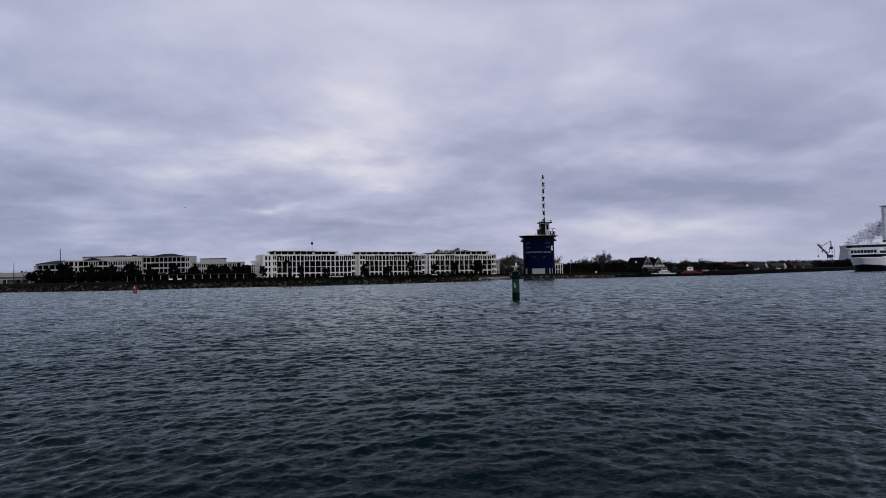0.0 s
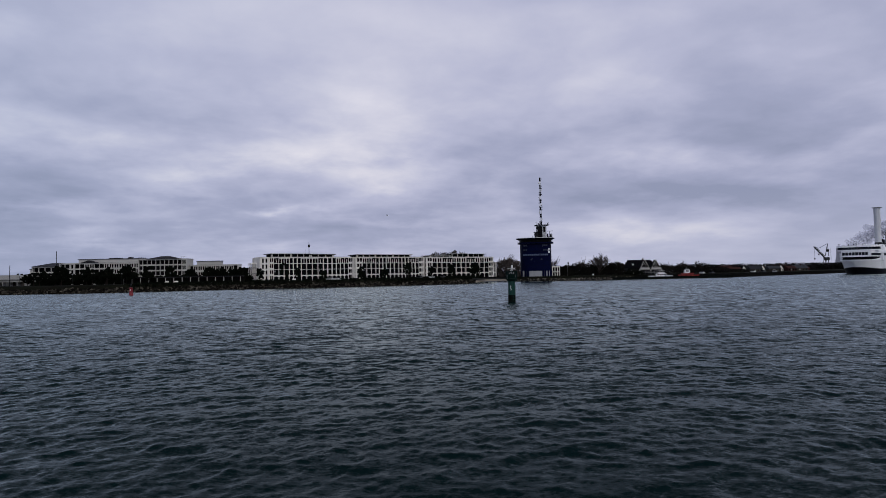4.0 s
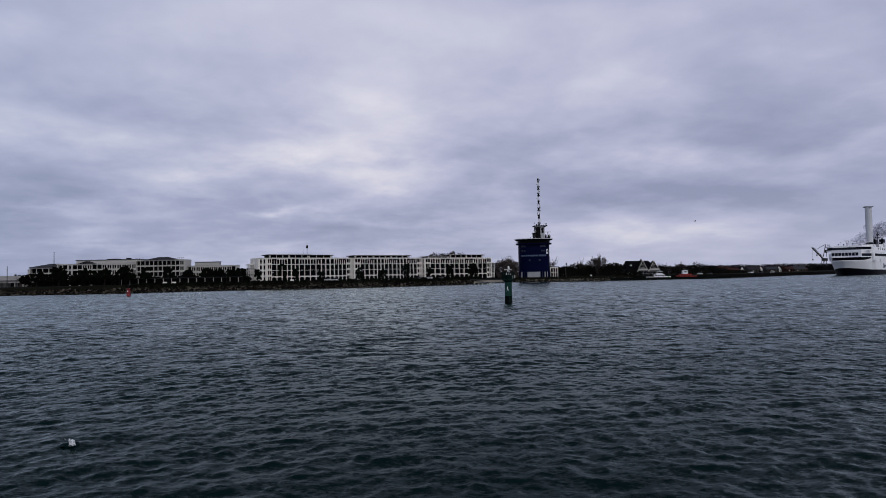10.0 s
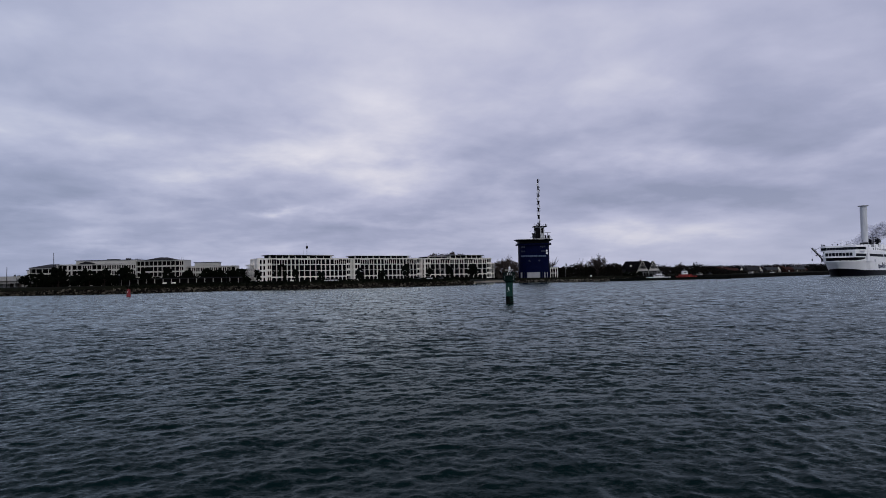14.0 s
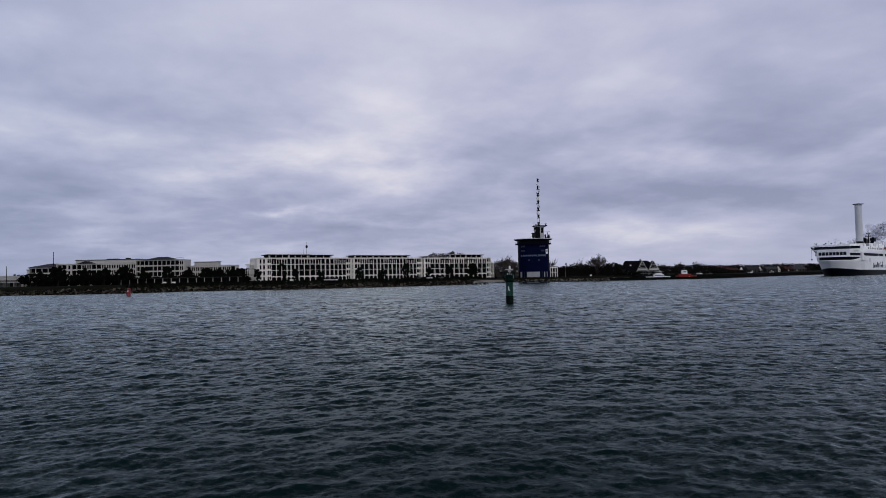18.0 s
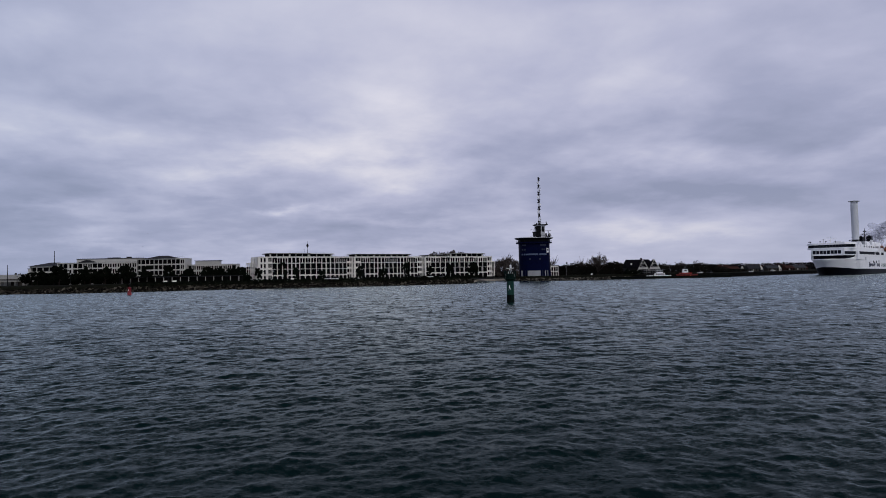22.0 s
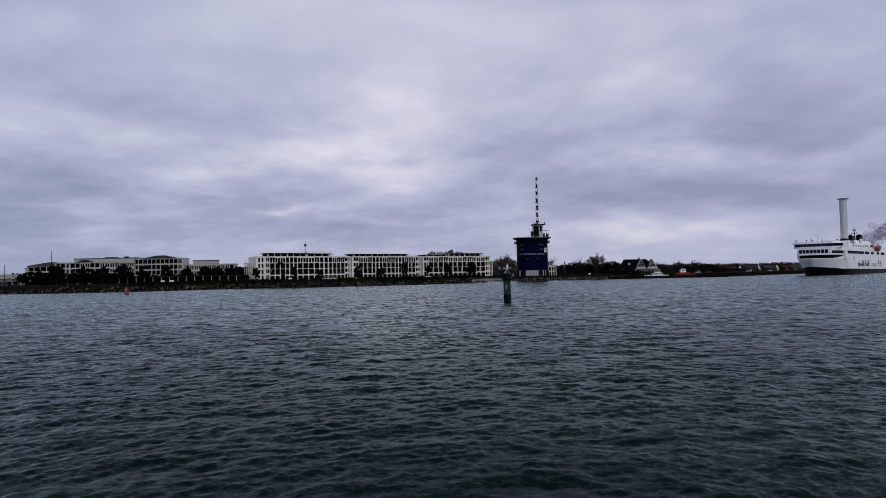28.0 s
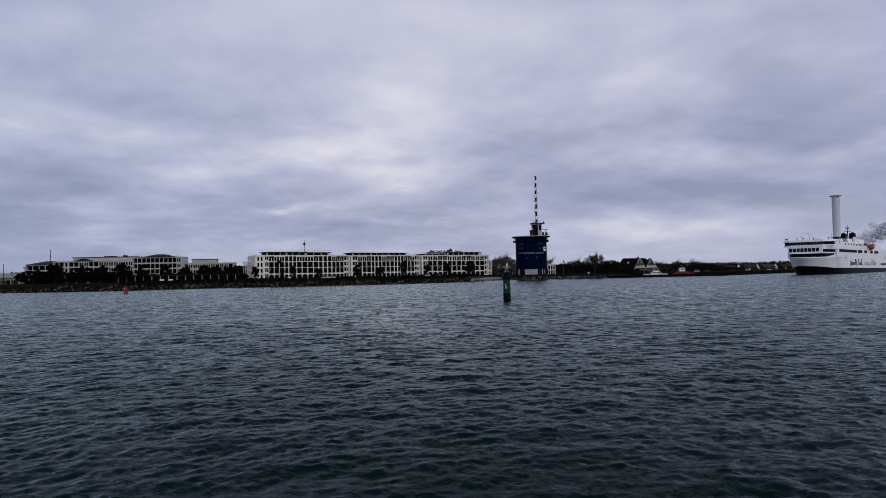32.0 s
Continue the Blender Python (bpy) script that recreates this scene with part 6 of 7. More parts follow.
def crane(m):
    t = thing("harbour_crane", m, "grey level-luffing harbour crane with a raised jib", "crane")
    bm = B()
    for x in (-5, 5):
        for y in (-5, 5):
            tube(bm, (x, y, -2), (x * 0.5, y * 0.5, 14.6), 0.55, 0.5, 6)
    part("portal", bm, CRANE_GREY, t)
    bm = B()
    box(bm, -3, 5, -3, 3, 14.5, 19, 0.3)
    part("machine_house", bm, CRANE_GREY, t)
    bm = B()
    tube(bm, (-1, 0, 21), (3.5, 0, 39.5), 0.7, 0.45, 6), tube(bm, (5, 0, 21), (3.5, 0, 39.5), 0.5, 0.4, 6)
    part("tower_frame", bm, CRANE_GREY, t)
    for a, b in (((-3, 19), (-11, 26)), ((-11, 26), (-20, 34))):
        bm = B()
        for y in (-1.2, 1.2):
            tube(bm, (a[0], y, a[1]), (b[0], y, b[1]), 0.65, 0.55, 5)
            tube(bm, (a[0], y, a[1] + 2.6), (b[0], y, b[1] + 1.4), 0.4, 0.35, 5)
        for k in range(6):
            f = k / 5
            x, z = a[0] + (b[0] - a[0]) * f, a[1] + (b[1] - a[1]) * f
            tube(bm, (x, -1.2, z), (x - 1, 1.2, z + 2), 0.3, 0.3, 4)
        part("jib", bm, DARK_METAL if a[0] == -3 else CRANE_GREY, t)
        for k in (0.25, 0.7):
            bm = B()
            x, z = a[0] + (b[0] - a[0]) * k, a[1] + (b[1] - a[1]) * k
            box(bm, x - 0.7, x + 0.7, -1.9, 1.9, z - 0.2, z + 2.4)
            part("jib_plate", bm, GREY_METAL, t, "pale painted jib plate")
    bm = B()
    tube(bm, (3.5, 0, 39.5), (-12, 0, 32.5), 0.35, 0.3, 5), tube(bm, (-12, 0, 32.5), (-20, 0, 35), 0.25, 0.25, 5)
    part("tie_rod", bm, DARK_METAL, t)
    bm = B()
    tube(bm, (-20, 0, 34), (-20, 0, 18), 0.16, 0.16, 4), box(bm, -20.8, -19.2, -0.8, 0.8, 16, 18)
    part("hoist", bm, DARK_METAL, t)
    bm = B()
    tube(bm, (-12.5, 0, 30), (-12.5, 0, 24.5), 0.14, 0.14, 4), box(bm, -13.3, -11.7, -0.8, 0.8, 22.5, 24.5)
    part("hoist", bm, DARK_METAL, t)
    bm = B()
    box(bm, 2.2, 5.4, -1.6, 1.6, 27, 31)
    part("counterweight", bm, DARK_METAL, t)
    bm = B()
    tube(bm, (9, 0, 14), (9, 0, 32), 0.25, 0.2, 5)
    part("mast", bm, DARK_METAL, t)


crane(pose(526.6, 900, 2) @ Matrix.Diagonal((0.78, 0.8, 0.93, 1)))


def warehouse(m, w, d, h, label):
    t = thing("warehouse", m, label, "building", "harbour sheds")
    bm = B()
    box(bm, 0, w, 0, d, -0.5, h)
    part("wall", bm, BRICK if h > 8 else STONE, t)
    bm = B()
    gable(bm, -0.5, w + 0.5, -0.5, d + 0.5, h, h + 3, "x")
    part("roof", bm, ROOF, t)
    for i in range(int(w / 6)):
        bm = B()
        box(bm, 2 + i * 6, 5 + i * 6, -0.08, 0.06, h * 0.4, h * 0.75)
        part("window", bm, PANE, t)


warehouse(pose(470, 860, 2, rz=30), 34, 16, 5.0, "dark brick harbour shed under the crane")
warehouse(pose(510, 880, 2, rz=35), 40, 18, 5.5, "dark brick harbour shed under the crane")
warehouse(pose(560, 905, 2, rz=30), 60, 20, 7.0, "long dark harbour warehouse")


def cooling_tower():
    t = thing("cooling_tower", pose(2044, 3344, 0), "huge grey concrete cooling tower on the horizon", "cooling tower")
    bm = B()
    prof = [(44 * (1 - 0.36 * math.sin(f * 1.9)), 7 + 99 * f) for f in [i / 14 for i in range(15)]]
    lathe(bm, prof, 48)
    part("shell", bm, CONCRETE, t, smooth=True)
    bm = B()
    lathe(bm, [(45, -2), (44.4, 7)], 48)
    part("base_ring", bm, CONCRETE, t, smooth=True)


cooling_tower()


def puff(seed, r):
    """One lumpy rigid piece of steam."""
    rng = random.Random(seed)
    bm = B()
    for _ in range(26):
        c = Vector((rng.gauss(0, 0.6), rng.gauss(0, 0.4), rng.gauss(0, 0.36))) * r
        s = rng.uniform(0.18, 0.5) * r
        bmesh.ops.create_icosphere(bm, subdivisions=3, radius=s, matrix=Matrix.Translation(c) @ Matrix.Diagonal((1.25, 1, 0.85, 1)))
    for v in bm.verts:
        v.co += Vector(noise.noise_vector(v.co * (2.6 / r) + Vector((seed, 0, 0)))) * r * 0.14 + Vector(noise.noise_vector(v.co * (9 / r))) * r * 0.035
    return mesh_of("steam_puff", bm, STEAM, True)


steam = []
for i in range(12):
    f = i / 11
    r = 19 + 30 * f
    p = tagged(new("steam_puff", puff(80 + i, r)), "grey lumpy puff of steam drifting off the cooling tower", "steam", "cooling tower steam")
    blend = p.modifiers.new("blend", "REMESH")
    blend.mode, blend.voxel_size, blend.use_smooth_shade = "VOXEL", 0.075 * r, True
    soft = p.modifiers.new("soft", "SMOOTH")
    soft.factor, soft.iterations = 0.5, 28
    steam.append((p, f))

# ---- ferry: x forward, y to port, z up; the origin lies at the foot of the stem ----


def stem_at(z):
    z = max(z, 0)
    return -9 + 0.95 * z


def hull_half(x, z):
    """Half the hull's breadth at x metres from the stem's foot and z above the water."""
    stem = stem_at(z)
    run = 46 - 0.5 * max(z, 0)
    f = min(1, max(0, (stem - x) / run))
    hb = 12.3 * (1 - (1 - f) ** 2.3) ** (0.78 - 0.02 * max(z, 0))
    aft = max(0, (-x - 140) / 28)
    return hb * (1 - 0.12 * aft * aft)


def hull_shell(zs, xs):
    """Both sides of the hull between levels, closed with a deck and a stern."""
    bm = B()
    grid = {}
    for i, x0 in enumerate(xs):
        for j, zf in enumerate(zs):
            z = zf(x0) if callable(zf) else zf
            x = x0
            if x0 > -34:
                x = -34 + (x0 + 34) * (stem_at(z) + 34) / 34
            hb = hull_half(x, z)
            for s in (-1, 1):
                grid[i, j, s] = bm.verts.new((x, s * hb, z))
    n, k = len(xs), len(zs)
    for s in (-1, 1):
        for i in range(n - 1):
            for j in range(k - 1):
                bm.faces.new((grid[i, j, s], grid[i + 1, j, s], grid[i + 1, j + 1, s], grid[i, j + 1, s]))
    for i in range(n - 1):
        for j in (0, k - 1):
            bm.faces.new((grid[i, j, -1], grid[i + 1, j, -1], grid[i + 1, j, 1], grid[i, j, 1]))
    for i in (0, n - 1):
        for j in range(k - 1):
            bm.faces.new((grid[i, j, -1], grid[i, j, 1], grid[i, j + 1, 1], grid[i, j + 1, -1]))
    bmesh.ops.remove_doubles(bm, verts=bm.verts, dist=0.01)
    return bm


def ferry():
    t = thing("ferry", Matrix(), "white car ferry with a black hull bottom and rotor sail", "ferry")
    xs = [-34 + 34 * f for f in (1, 0.992, 0.98, 0.96, 0.93, 0.88, 0.8, 0.7, 0.58, 0.44, 0.3, 0.14, 0)] + [-44, -60, -80, -100, -120, -140, -150, -160, -168]
    split = lambda x: 4.7 - 1.3 * min(1, max(0, -x / 25)) - 0.95 * min(1, max(0, (-x - 30) / 120))
    part("lower_hull", hull_shell([-1.5, 0.0, 1.5, split], xs), SHIP_BLACK, t, "black lower hull", smooth=True)
    part("bow_hull", hull_shell([split, 5.5, 7.2, 9.0], xs), SHIP_WHITE, t, "white upper hull", smooth=True)
    # bulwark, and a solid black block for the shade in the mooring deck
    bm = B()
    ring = [(x, hull_half(x, 9.0) - 0.02) for x in [stem_at(9.0) - (stem_at(9.0) + 14) * (k / 14) ** 2 for k in range(15)]]
    for s in (-1, 1):
        for (xa, ya), (xb, yb) in zip(ring, ring[1:]):
            vs = [bm.verts.new(p) for p in ((xa, s * ya, 8.9), (xb, s * yb, 8.9), (xb, s * yb, 9.4), (xa, s * ya, 9.3), (xa - 0.3, s * ya * 0.96, 9.3), (xb - 0.3, s * yb * 0.96, 9.4), (xb - 0.3, s * yb * 0.96, 8.9), (xa - 0.3, s * ya * 0.96, 8.9))]
            for f in ((0, 1, 2, 3), (3, 2, 5, 4), (4, 5, 6, 7)):
                bm.faces.new([vs[q] for q in f])
    part("bulwark", bm, SHIP_WHITE, t)
    bm = B()
    prism(bm, [(-12.2, -6.6), (-12.2, 6.6), (-15, 8.6), (-24, 10.8), (-27, 11.3), (-27, -11.3), (-24, -10.8), (-15, -8.6)], 9.0, 11.4)
    part("mooring_deck", bm, SHIP_BLACK, t, "black block for the shade inside the mooring deck")
    for y in (-8.8, 4.2):
        bm = B()
        tube(bm, (-10.5 - 0.3 * abs(y), y, 8.9), (-13.5 - 0.3 * abs(y), y * 0.97, 11.6), 0.22, 0.22, 6)
        part("strut", bm, SHIP_WHITE, t)
    # side casing from the mooring deck aft, and the passenger decks
    bm = B()
    prism(bm, [(-24, 12.28), (-166, 12.2), (-166, -12.2), (-24, -12.28)], 9.0, 14.1)
    part("car_deck_casing", bm, SHIP_WHITE, t)
    # the side plating sweeps up from the bulwark to the house in a curve
    for k in (-1, 1):
        bm = B()
        rows = []
        for i in range(13):
            f = i / 12
            x = -10.5 - 18.5 * f
            y = min(12.29, hull_half(x, 9.0))
            top = 9.35 + 2.2 * f ** 1.7
            rows.append([bm.verts.new(p) for p in ((x, k * y, 8.9), (x, k * y, top), (x, k * (y - 0.35), top), (x, k * (y - 0.35), 8.9))])
        for p, q in zip(rows, rows[1:]):
            for j in range(3):
                bm.faces.new((p[j], q[j], q[j + 1], p[j + 1]))
        part("side_plating", bm, SHIP_WHITE, t, smooth=True)
    bm = B()
    prism(bm, [(-10.5, -8.4), (-10.5, 8.4), (-29, 12.25), (-29, -12.25)], 11.3, 15.4)
    part("front_house", bm, SHIP_WHITE, t)
    wm = B()
    box(wm, -0.05, 0.05, -0.78, 0.78, 0, 1.95)
    fw = mesh_of("window", wm, SHIP_PANE)
    for i in range(8):
        shared("window", fw, t, pose(-10.47, -7.0 + i * 1.86, 12.3))
    wm = B()
    box(wm, -1.12, 1.12, -0.05, 0.05, 0, 1.6)
    sw = mesh_of("window", wm, SHIP_PANE)
    for i in range(8):
        f = (i + 0.7) / 8
        shared("window", sw, t, pose(-10.5 - 18.5 * f, 8.43 + 3.85 * f, 12.0, rz=-11.8))
    for x0, count in ((-31, 9), (-55, 6), (-74, 5), (-92, 3), (-109, 3), (-122, 5)):
        for i in range(count):
            shared("window", sw, t, pose(x0 - i * 2.35, 12.32, 12.0))
            if x0 in (-31, -55):
                shared("window", sw, t, pose(x0 - i * 2.35, -12.32, 12.0))
    for xa, xb in ((-54, -31), (-70.5, -55)):
        bm = B()
        box(bm, xa, xb, 12.27, 12.34, 12.05, 13.55)
        part("window_band", bm, SHIP_PANE, t, "continuous dark band of saloon windows")
    for x0, z0, z1, wd in ((-44, 8.3, 10.4, 3.4), (-66, 6.9, 8.2, 2.6), (-74, 6.9, 8.2, 2.0), (-82, 6.4, 8.4, 1.6), (-112, 6.6, 8.2, 1.8), (-118, 6.6, 8.0, 1.4), (-150, 4.6, 5.6, 22)):
        bm = B()
        box(bm, x0 - wd / 2, x0 + wd / 2, 12.26, 12.36, z0, z1)
        part("hull_port", bm, SHIP_GREY if x0 == -44 else SHIP_PANE, t, "recessed shell opening")
    bm = B()
    box(bm, -168, -140, 12.26, 12.34, 2.4, 4.2), box(bm, -168, -30, 12.2, 12.38, 14.1, 14.22)
    part("rubbing_strake", bm, SHIP_WHITE, t)
    # bridge with its wings
    bm = B()
    prism(bm, [(-14.5, -8), (-14.5, 8), (-17.5, 12.3), (-21.5, 12.3), (-23, 8), (-23, -8), (-21.5, -12.3), (-17.5, -12.3)], 15.4, 16.1)
    part("bridge_deck", bm, SHIP_WHITE, t)
    bm = B()
    prism(bm, [(-14.9, -8), (-14.9, 8), (-17.8, 11.9), (-21.2, 11.9), (-22.8, 8), (-22.8, -8), (-21.2, -11.9), (-17.8, -11.9)], 16.1, 17.7)
    br = part("bridge_glazing", bm, SHIP_PANE, t, "dark band of bridge windows")
    mm = B()
    box(mm, -0.03, 0.03, -0.05, 0.05, 16.1, 17.7)
    me = mesh_of("mullion", mm, GREY_METAL)
    for i in range(11):
        y = -8 + 1.6 * i
        shared("mullion", me, br, pose(-14.88, y, 0))
    bm = B()
    prism(bm, [(-13.4, -8.4), (-13.4, 8.4), (-17.0, 12.6), (-22, 12.6), (-24, 8.4), (-24, -8.4), (-22, -12.6), (-17.0, -12.6)], 17.7, 18.7, 0.97)
    part("bridge_roof", bm, SHIP_WHITE, t)
    for y in (-11.4, -10.6, -5.5, -2.5, 2.5, 9.8, 11.4):
        bm = B()
        tube(bm, (-18, y, 18.6), (-18, y, 20.2), 0.1, 0.06, 6), box(bm, -18.3, -17.7, y - 0.35, y + 0.35, 19.6, 20.0)
        part("searchlight", bm, DARK_METAL, t)
    bm = B()
    tube(bm, (-20, -0.5, 18.6), (-20, -0.5, 22.4), 0.22, 0.12, 8), tube(bm, (-20, -2.6, 21.2), (-20, 1.6, 21.2), 0.09, 0.09, 5), box(bm, -20.2, -19.8, -2.4, 0.2, 22.3, 22.55), box(bm, -20.2, -19.8, 0.6, 2.4, 21.5, 21.7)
    part("radar_mast", bm, SHIP_WHITE, t)
    # upper decks
    bm = B()
    prism(bm, [(-23.5, -11), (-23.5, 11), (-60, 11.2), (-150, 11.2), (-152, 9), (-152, -9), (-150, -11.2), (-60, -11.2)], 14.1, 16.4)
    part("passenger_deck", bm, SHIP_WHITE, t)
    bm = B()
    prism(bm, [(-40, -6), (-40, 6), (-62, 7.4), (-100, 7.4), (-104, 6), (-104, -6), (-100, -7.4), (-62, -7.4)], 16.4, 18.6)
    part("sun_deck_house", bm, SHIP_WHITE, t)
    for i in range(5):
        bm = B()
        box(bm, -69 - i * 7, -66 - i * 7, 7.36, 7.45, 16.9, 18.0)
        part("window", bm, SHIP_PANE, t)
    bm = B()
    prism(bm, [(-100, -6), (-100, 6), (-104, 7.5), (-124, 7.5), (-124, -7.5), (-104, -7.5)], 16.4, 21.2, 0.86)
    part("funnel_casing", bm, SHIP_WHITE, t)
    for y in (-2.5, 2.5):
        bm = B()
        prism(bm, [(-107, y - 1.5), (-107, y + 1.5), (-113, y + 1.5), (-113, y - 1.5)], 21.2, 25.4, 0.9)
        fn = part("funnel", bm, SHIP_BLACK, t, "black funnel")
        for k in range(3):
            bm = B()
            tube(bm, (-108 - 1.9 * k, y, 25.2), (-108.4 - 1.9 * k, y, 26.0), 0.3, 0.3, 8)
            part("exhaust_pipe", bm, DARK_METAL, fn)
    bm = B()
    tube(bm, (-109, 0, 18.6), (-109, 0, 31.0), 0.42, 0.16, 8)
    mast = part("mast", bm, DARK_METAL, t)
    for z, w in ((26.6, 1.7), (28.6, 1.0)):
        bm = B()
        tube(bm, (-109, -w, z), (-109, w, z), 0.12, 0.12, 5), box(bm, -109.3, -108.7, -w, -w + 0.5, z, z + 0.8), box(bm, -109.3, -108.7, w - 0.5, w, z, z + 0.6)
        part("yard", bm, DARK_METAL, mast)
    # rotor sail
    bm = B()
    prism(bm, [(-75, -5), (-75, 5), (-78, 7), (-90, 7), (-90, -7), (-78, -7)], 18.6, 21.0, 0.9)
    part("rotor_house", bm, SHIP_WHITE, t)
    bm = B()
    lathe(bm, [(2.3, 20.8), (2.2, 22.3), (2.0, 22.5)], 28, -81.5, 0)
    part("rotor_foot", bm, DARK_METAL, t, "dark rotor foundation", smooth=True)
    bm = B()
    lathe(bm, [(2.1, 22.5), (2.1, 23.6), (2.13, 23.62), (2.13, 35.2), (2.11, 35.22), (2.11, 35.3), (2.13, 35.32), (2.13, 47.6)], 32, -81.5, 0)
    part("rotor", bm, SHIP_GREY, t, "tall pale grey rotor sail cylinder", smooth=True)
    bm = B()
    lathe(bm, [(2.1, 47.5), (3.2, 47.7), (3.3, 47.95), (3.2, 48.1), (0.8, 48.4)], 36, -81.5, 0)
    part("end_plate", bm, GREY_METAL, t, smooth=True)
    # deck gear between the bridge and the rotor, and about the funnels
    for x, y, w, d, h in ((-46, 3, 4, 5, 1.6), (-54, -4, 5, 4, 2.4), (-58, 6.5, 3, 2.5, 1.4), (-66, 0, 6, 8, 1.8), (-95, 5.5, 4, 2.5, 2.0), (-97, -4, 4, 4, 2.6)):
        bm = B()
        box(bm, x - w / 2, x + w / 2, y - d / 2, y + d / 2, 16.4, 18.4 + h, 0.15)
        part("deck_house", bm, SHIP_WHITE, t)
    for x, y, h in ((-33, 8, 3.4), (-48, 8.4, 2.6), (-64, 9.2, 3.0), (-92, 8.8, 3.2), (-118, 8.4, 3.4), (-130, 6, 4.2), (-36, -8, 3.2), (-56, -9, 3.0)):
        bm = B()
        tube(bm, (x, y, 16.3), (x, y, 18.6 + h), 0.1, 0.07, 6), box(bm, x - 0.3, x + 0.3, y - 0.3, y + 0.3, 18.5 + h, 18.8 + h)
        part("deck_lamp", bm, GREY_METAL, t)
    for i in range(6):
        bm = B()
        tube(bm, (-99 - 1.9 * i, 11.4, 17.2), (-100.4 - 1.9 * i, 11.4, 17.2), 0.45, 0.45, 10)
        part("raft_canister", bm, SHIP_WHITE if i % 2 else RED_METAL, t, "life raft canister in its cradle")
    bm = B()
    prism(bm, [(-24, -7), (-24, 7), (-34, 9), (-40, 9), (-40, -9), (-34, -9)], 16.4, 17.5, 0.9)
    part("deck_screen", bm, SHIP_WHITE, t)
    # davits, lockers and vents along the open deck behind the funnels
    for k, (x, y, h) in enumerate(((-120, 8.6, 1.6), (-126, 9.4, 2.2), (-133, 8.4, 1.3), (-139, 9.2, 1.9), (-146, 8.8, 1.4), (-104, 9.6, 1.2), (-94, 9.4, 1.5))):
        bm = B()
        if k % 2:
            lathe(bm, [(0.5, 16.3), (0.5, 16.4 + h), (0.8, 16.5 + h), (0.7, 17.0 + h), (0.1, 17.1 + h)], 10, x, y)
            part("vent", bm, SHIP_WHITE, t, smooth=True)
        else:
            box(bm, x - 1.3, x + 1.3, y - 0.8, y + 0.8, 16.3, 16.4 + h, 0.1)
            part("deck_locker", bm, GREY_METAL, t)
    for x in (-121.0, -98.0):
        bm = B()
        lathe(bm, [(0.1, -2.4), (0.6, -1.9), (0.85, -0.6), (0.85, 0.8), (0.5, 1.9), (0.1, 2.3)], 12)
        rb = part("rescue_boat", bm, ORANGE, t, "small orange rescue boat in its cradle", smooth=True)
        rb.matrix_basis = pose(x, 11.6, 17.6, 0, 90, 0)
        bm = B()
        tube(bm, (x - 1.5, 10.4, 16.3), (x - 1.5, 11.0, 19.6), 0.14, 0.1, 6), tube(bm, (x - 1.5, 11.0, 19.6), (x - 1.0, 12.0, 19.9), 0.1, 0.08, 6)
        part("davit", bm, GREY_METAL, t)
    for k, (x, y, z0, dx, dy, h) in enumerate(((-30, 5, 18.2, 1.2, 1.6, 1.1), (-44, 6.6, 16.3, 1.5, 1.0, 2.8), (-51, 7.2, 16.3, 0.8, 0.8, 3.3), (-60, 5.8, 18.4, 1.8, 1.2, 1.6), (-71, 6.2, 18.4, 1.0, 1.0, 2.4), (-93, 6.4, 18.4, 1.2, 0.9, 3.0), (-101, 5.2, 18.4, 0.7, 0.7, 4.2), (-127, 5.5, 16.3, 1.6, 1.4, 2.6), (-134, 3.5, 16.3, 2.2, 2.0, 1.9))):
        bm = B()
        box(bm, x - dx, x + dx, y - dy, y + dy, z0, z0 + h, 0.12)
        part("deck_unit", bm, GREY_METAL if k % 3 == 1 else SHIP_WHITE, t)
    for x, y, z0, z1 in ((-62, 7.2, 16.3, 21.5), (-88, 6.8, 18.4, 23.5), (-97, 3.5, 18.4, 24.0), (-119, 6.5, 20.6, 23.6), (-131, 8.0, 16.3, 20.2)):
        bm = B()
        tube(bm, (x, y, z0), (x - 0.4, y, z1), 0.13, 0.08, 6), tube(bm, (x - 0.3, y - 0.9, z1 - 0.6), (x - 0.3, y + 0.9, z1 - 0.6), 0.07, 0.07, 5)
        part("light_mast", bm, DARK_METAL, t)
    # boats to port and starboard
    for s in (-1, 1):
        for x in (-110,):
            bm = B()
            lathe(bm, [(0.15, -4.8), (1.2, -3.8), (1.8, -1.8), (1.85, 1.8), (1.2, 3.8), (0.15, 4.8)], 14)
            lb = part("lifeboat", bm, ORANGE, t, "orange enclosed lifeboat", smooth=True)
            lb.matrix_basis = pose(x, s * 12.3, 16.0, 0, 90, 0)
            bm = B()
            for k in (-3, 3):
                tube(bm, (x + k, s * 10, 16.4), (x + k, s * 12.4, 19.4), 0.2, 0.2, 6)
            part("davit", bm, SHIP_WHITE, t)
    for x, z in ((-30, 16.4), (-36, 16.4), (-140, 16.4)):
        bm = B()
        box(bm, x - 1.6, x + 1.6, 7.4, 10.6, z, z + 1.5, 0.2)
        part("deck_locker", bm, SHIP_WHITE, t)
    bm = B()
    for i in range(34):
        x = -26 - i * 3.6
        tube(bm, (x, 11.9, 14.2), (x, 11.9, 15.3), 0.05, 0.05, 5)
    tube(bm, (-26, 11.9, 15.3), (-146, 11.9, 15.3), 0.05, 0.05, 5), tube(bm, (-26, 11.9, 14.8), (-146, 11.9, 14.8), 0.04, 0.04, 5)
    part("deck_railing", bm, SHIP_WHITE, t)
    bm = B()
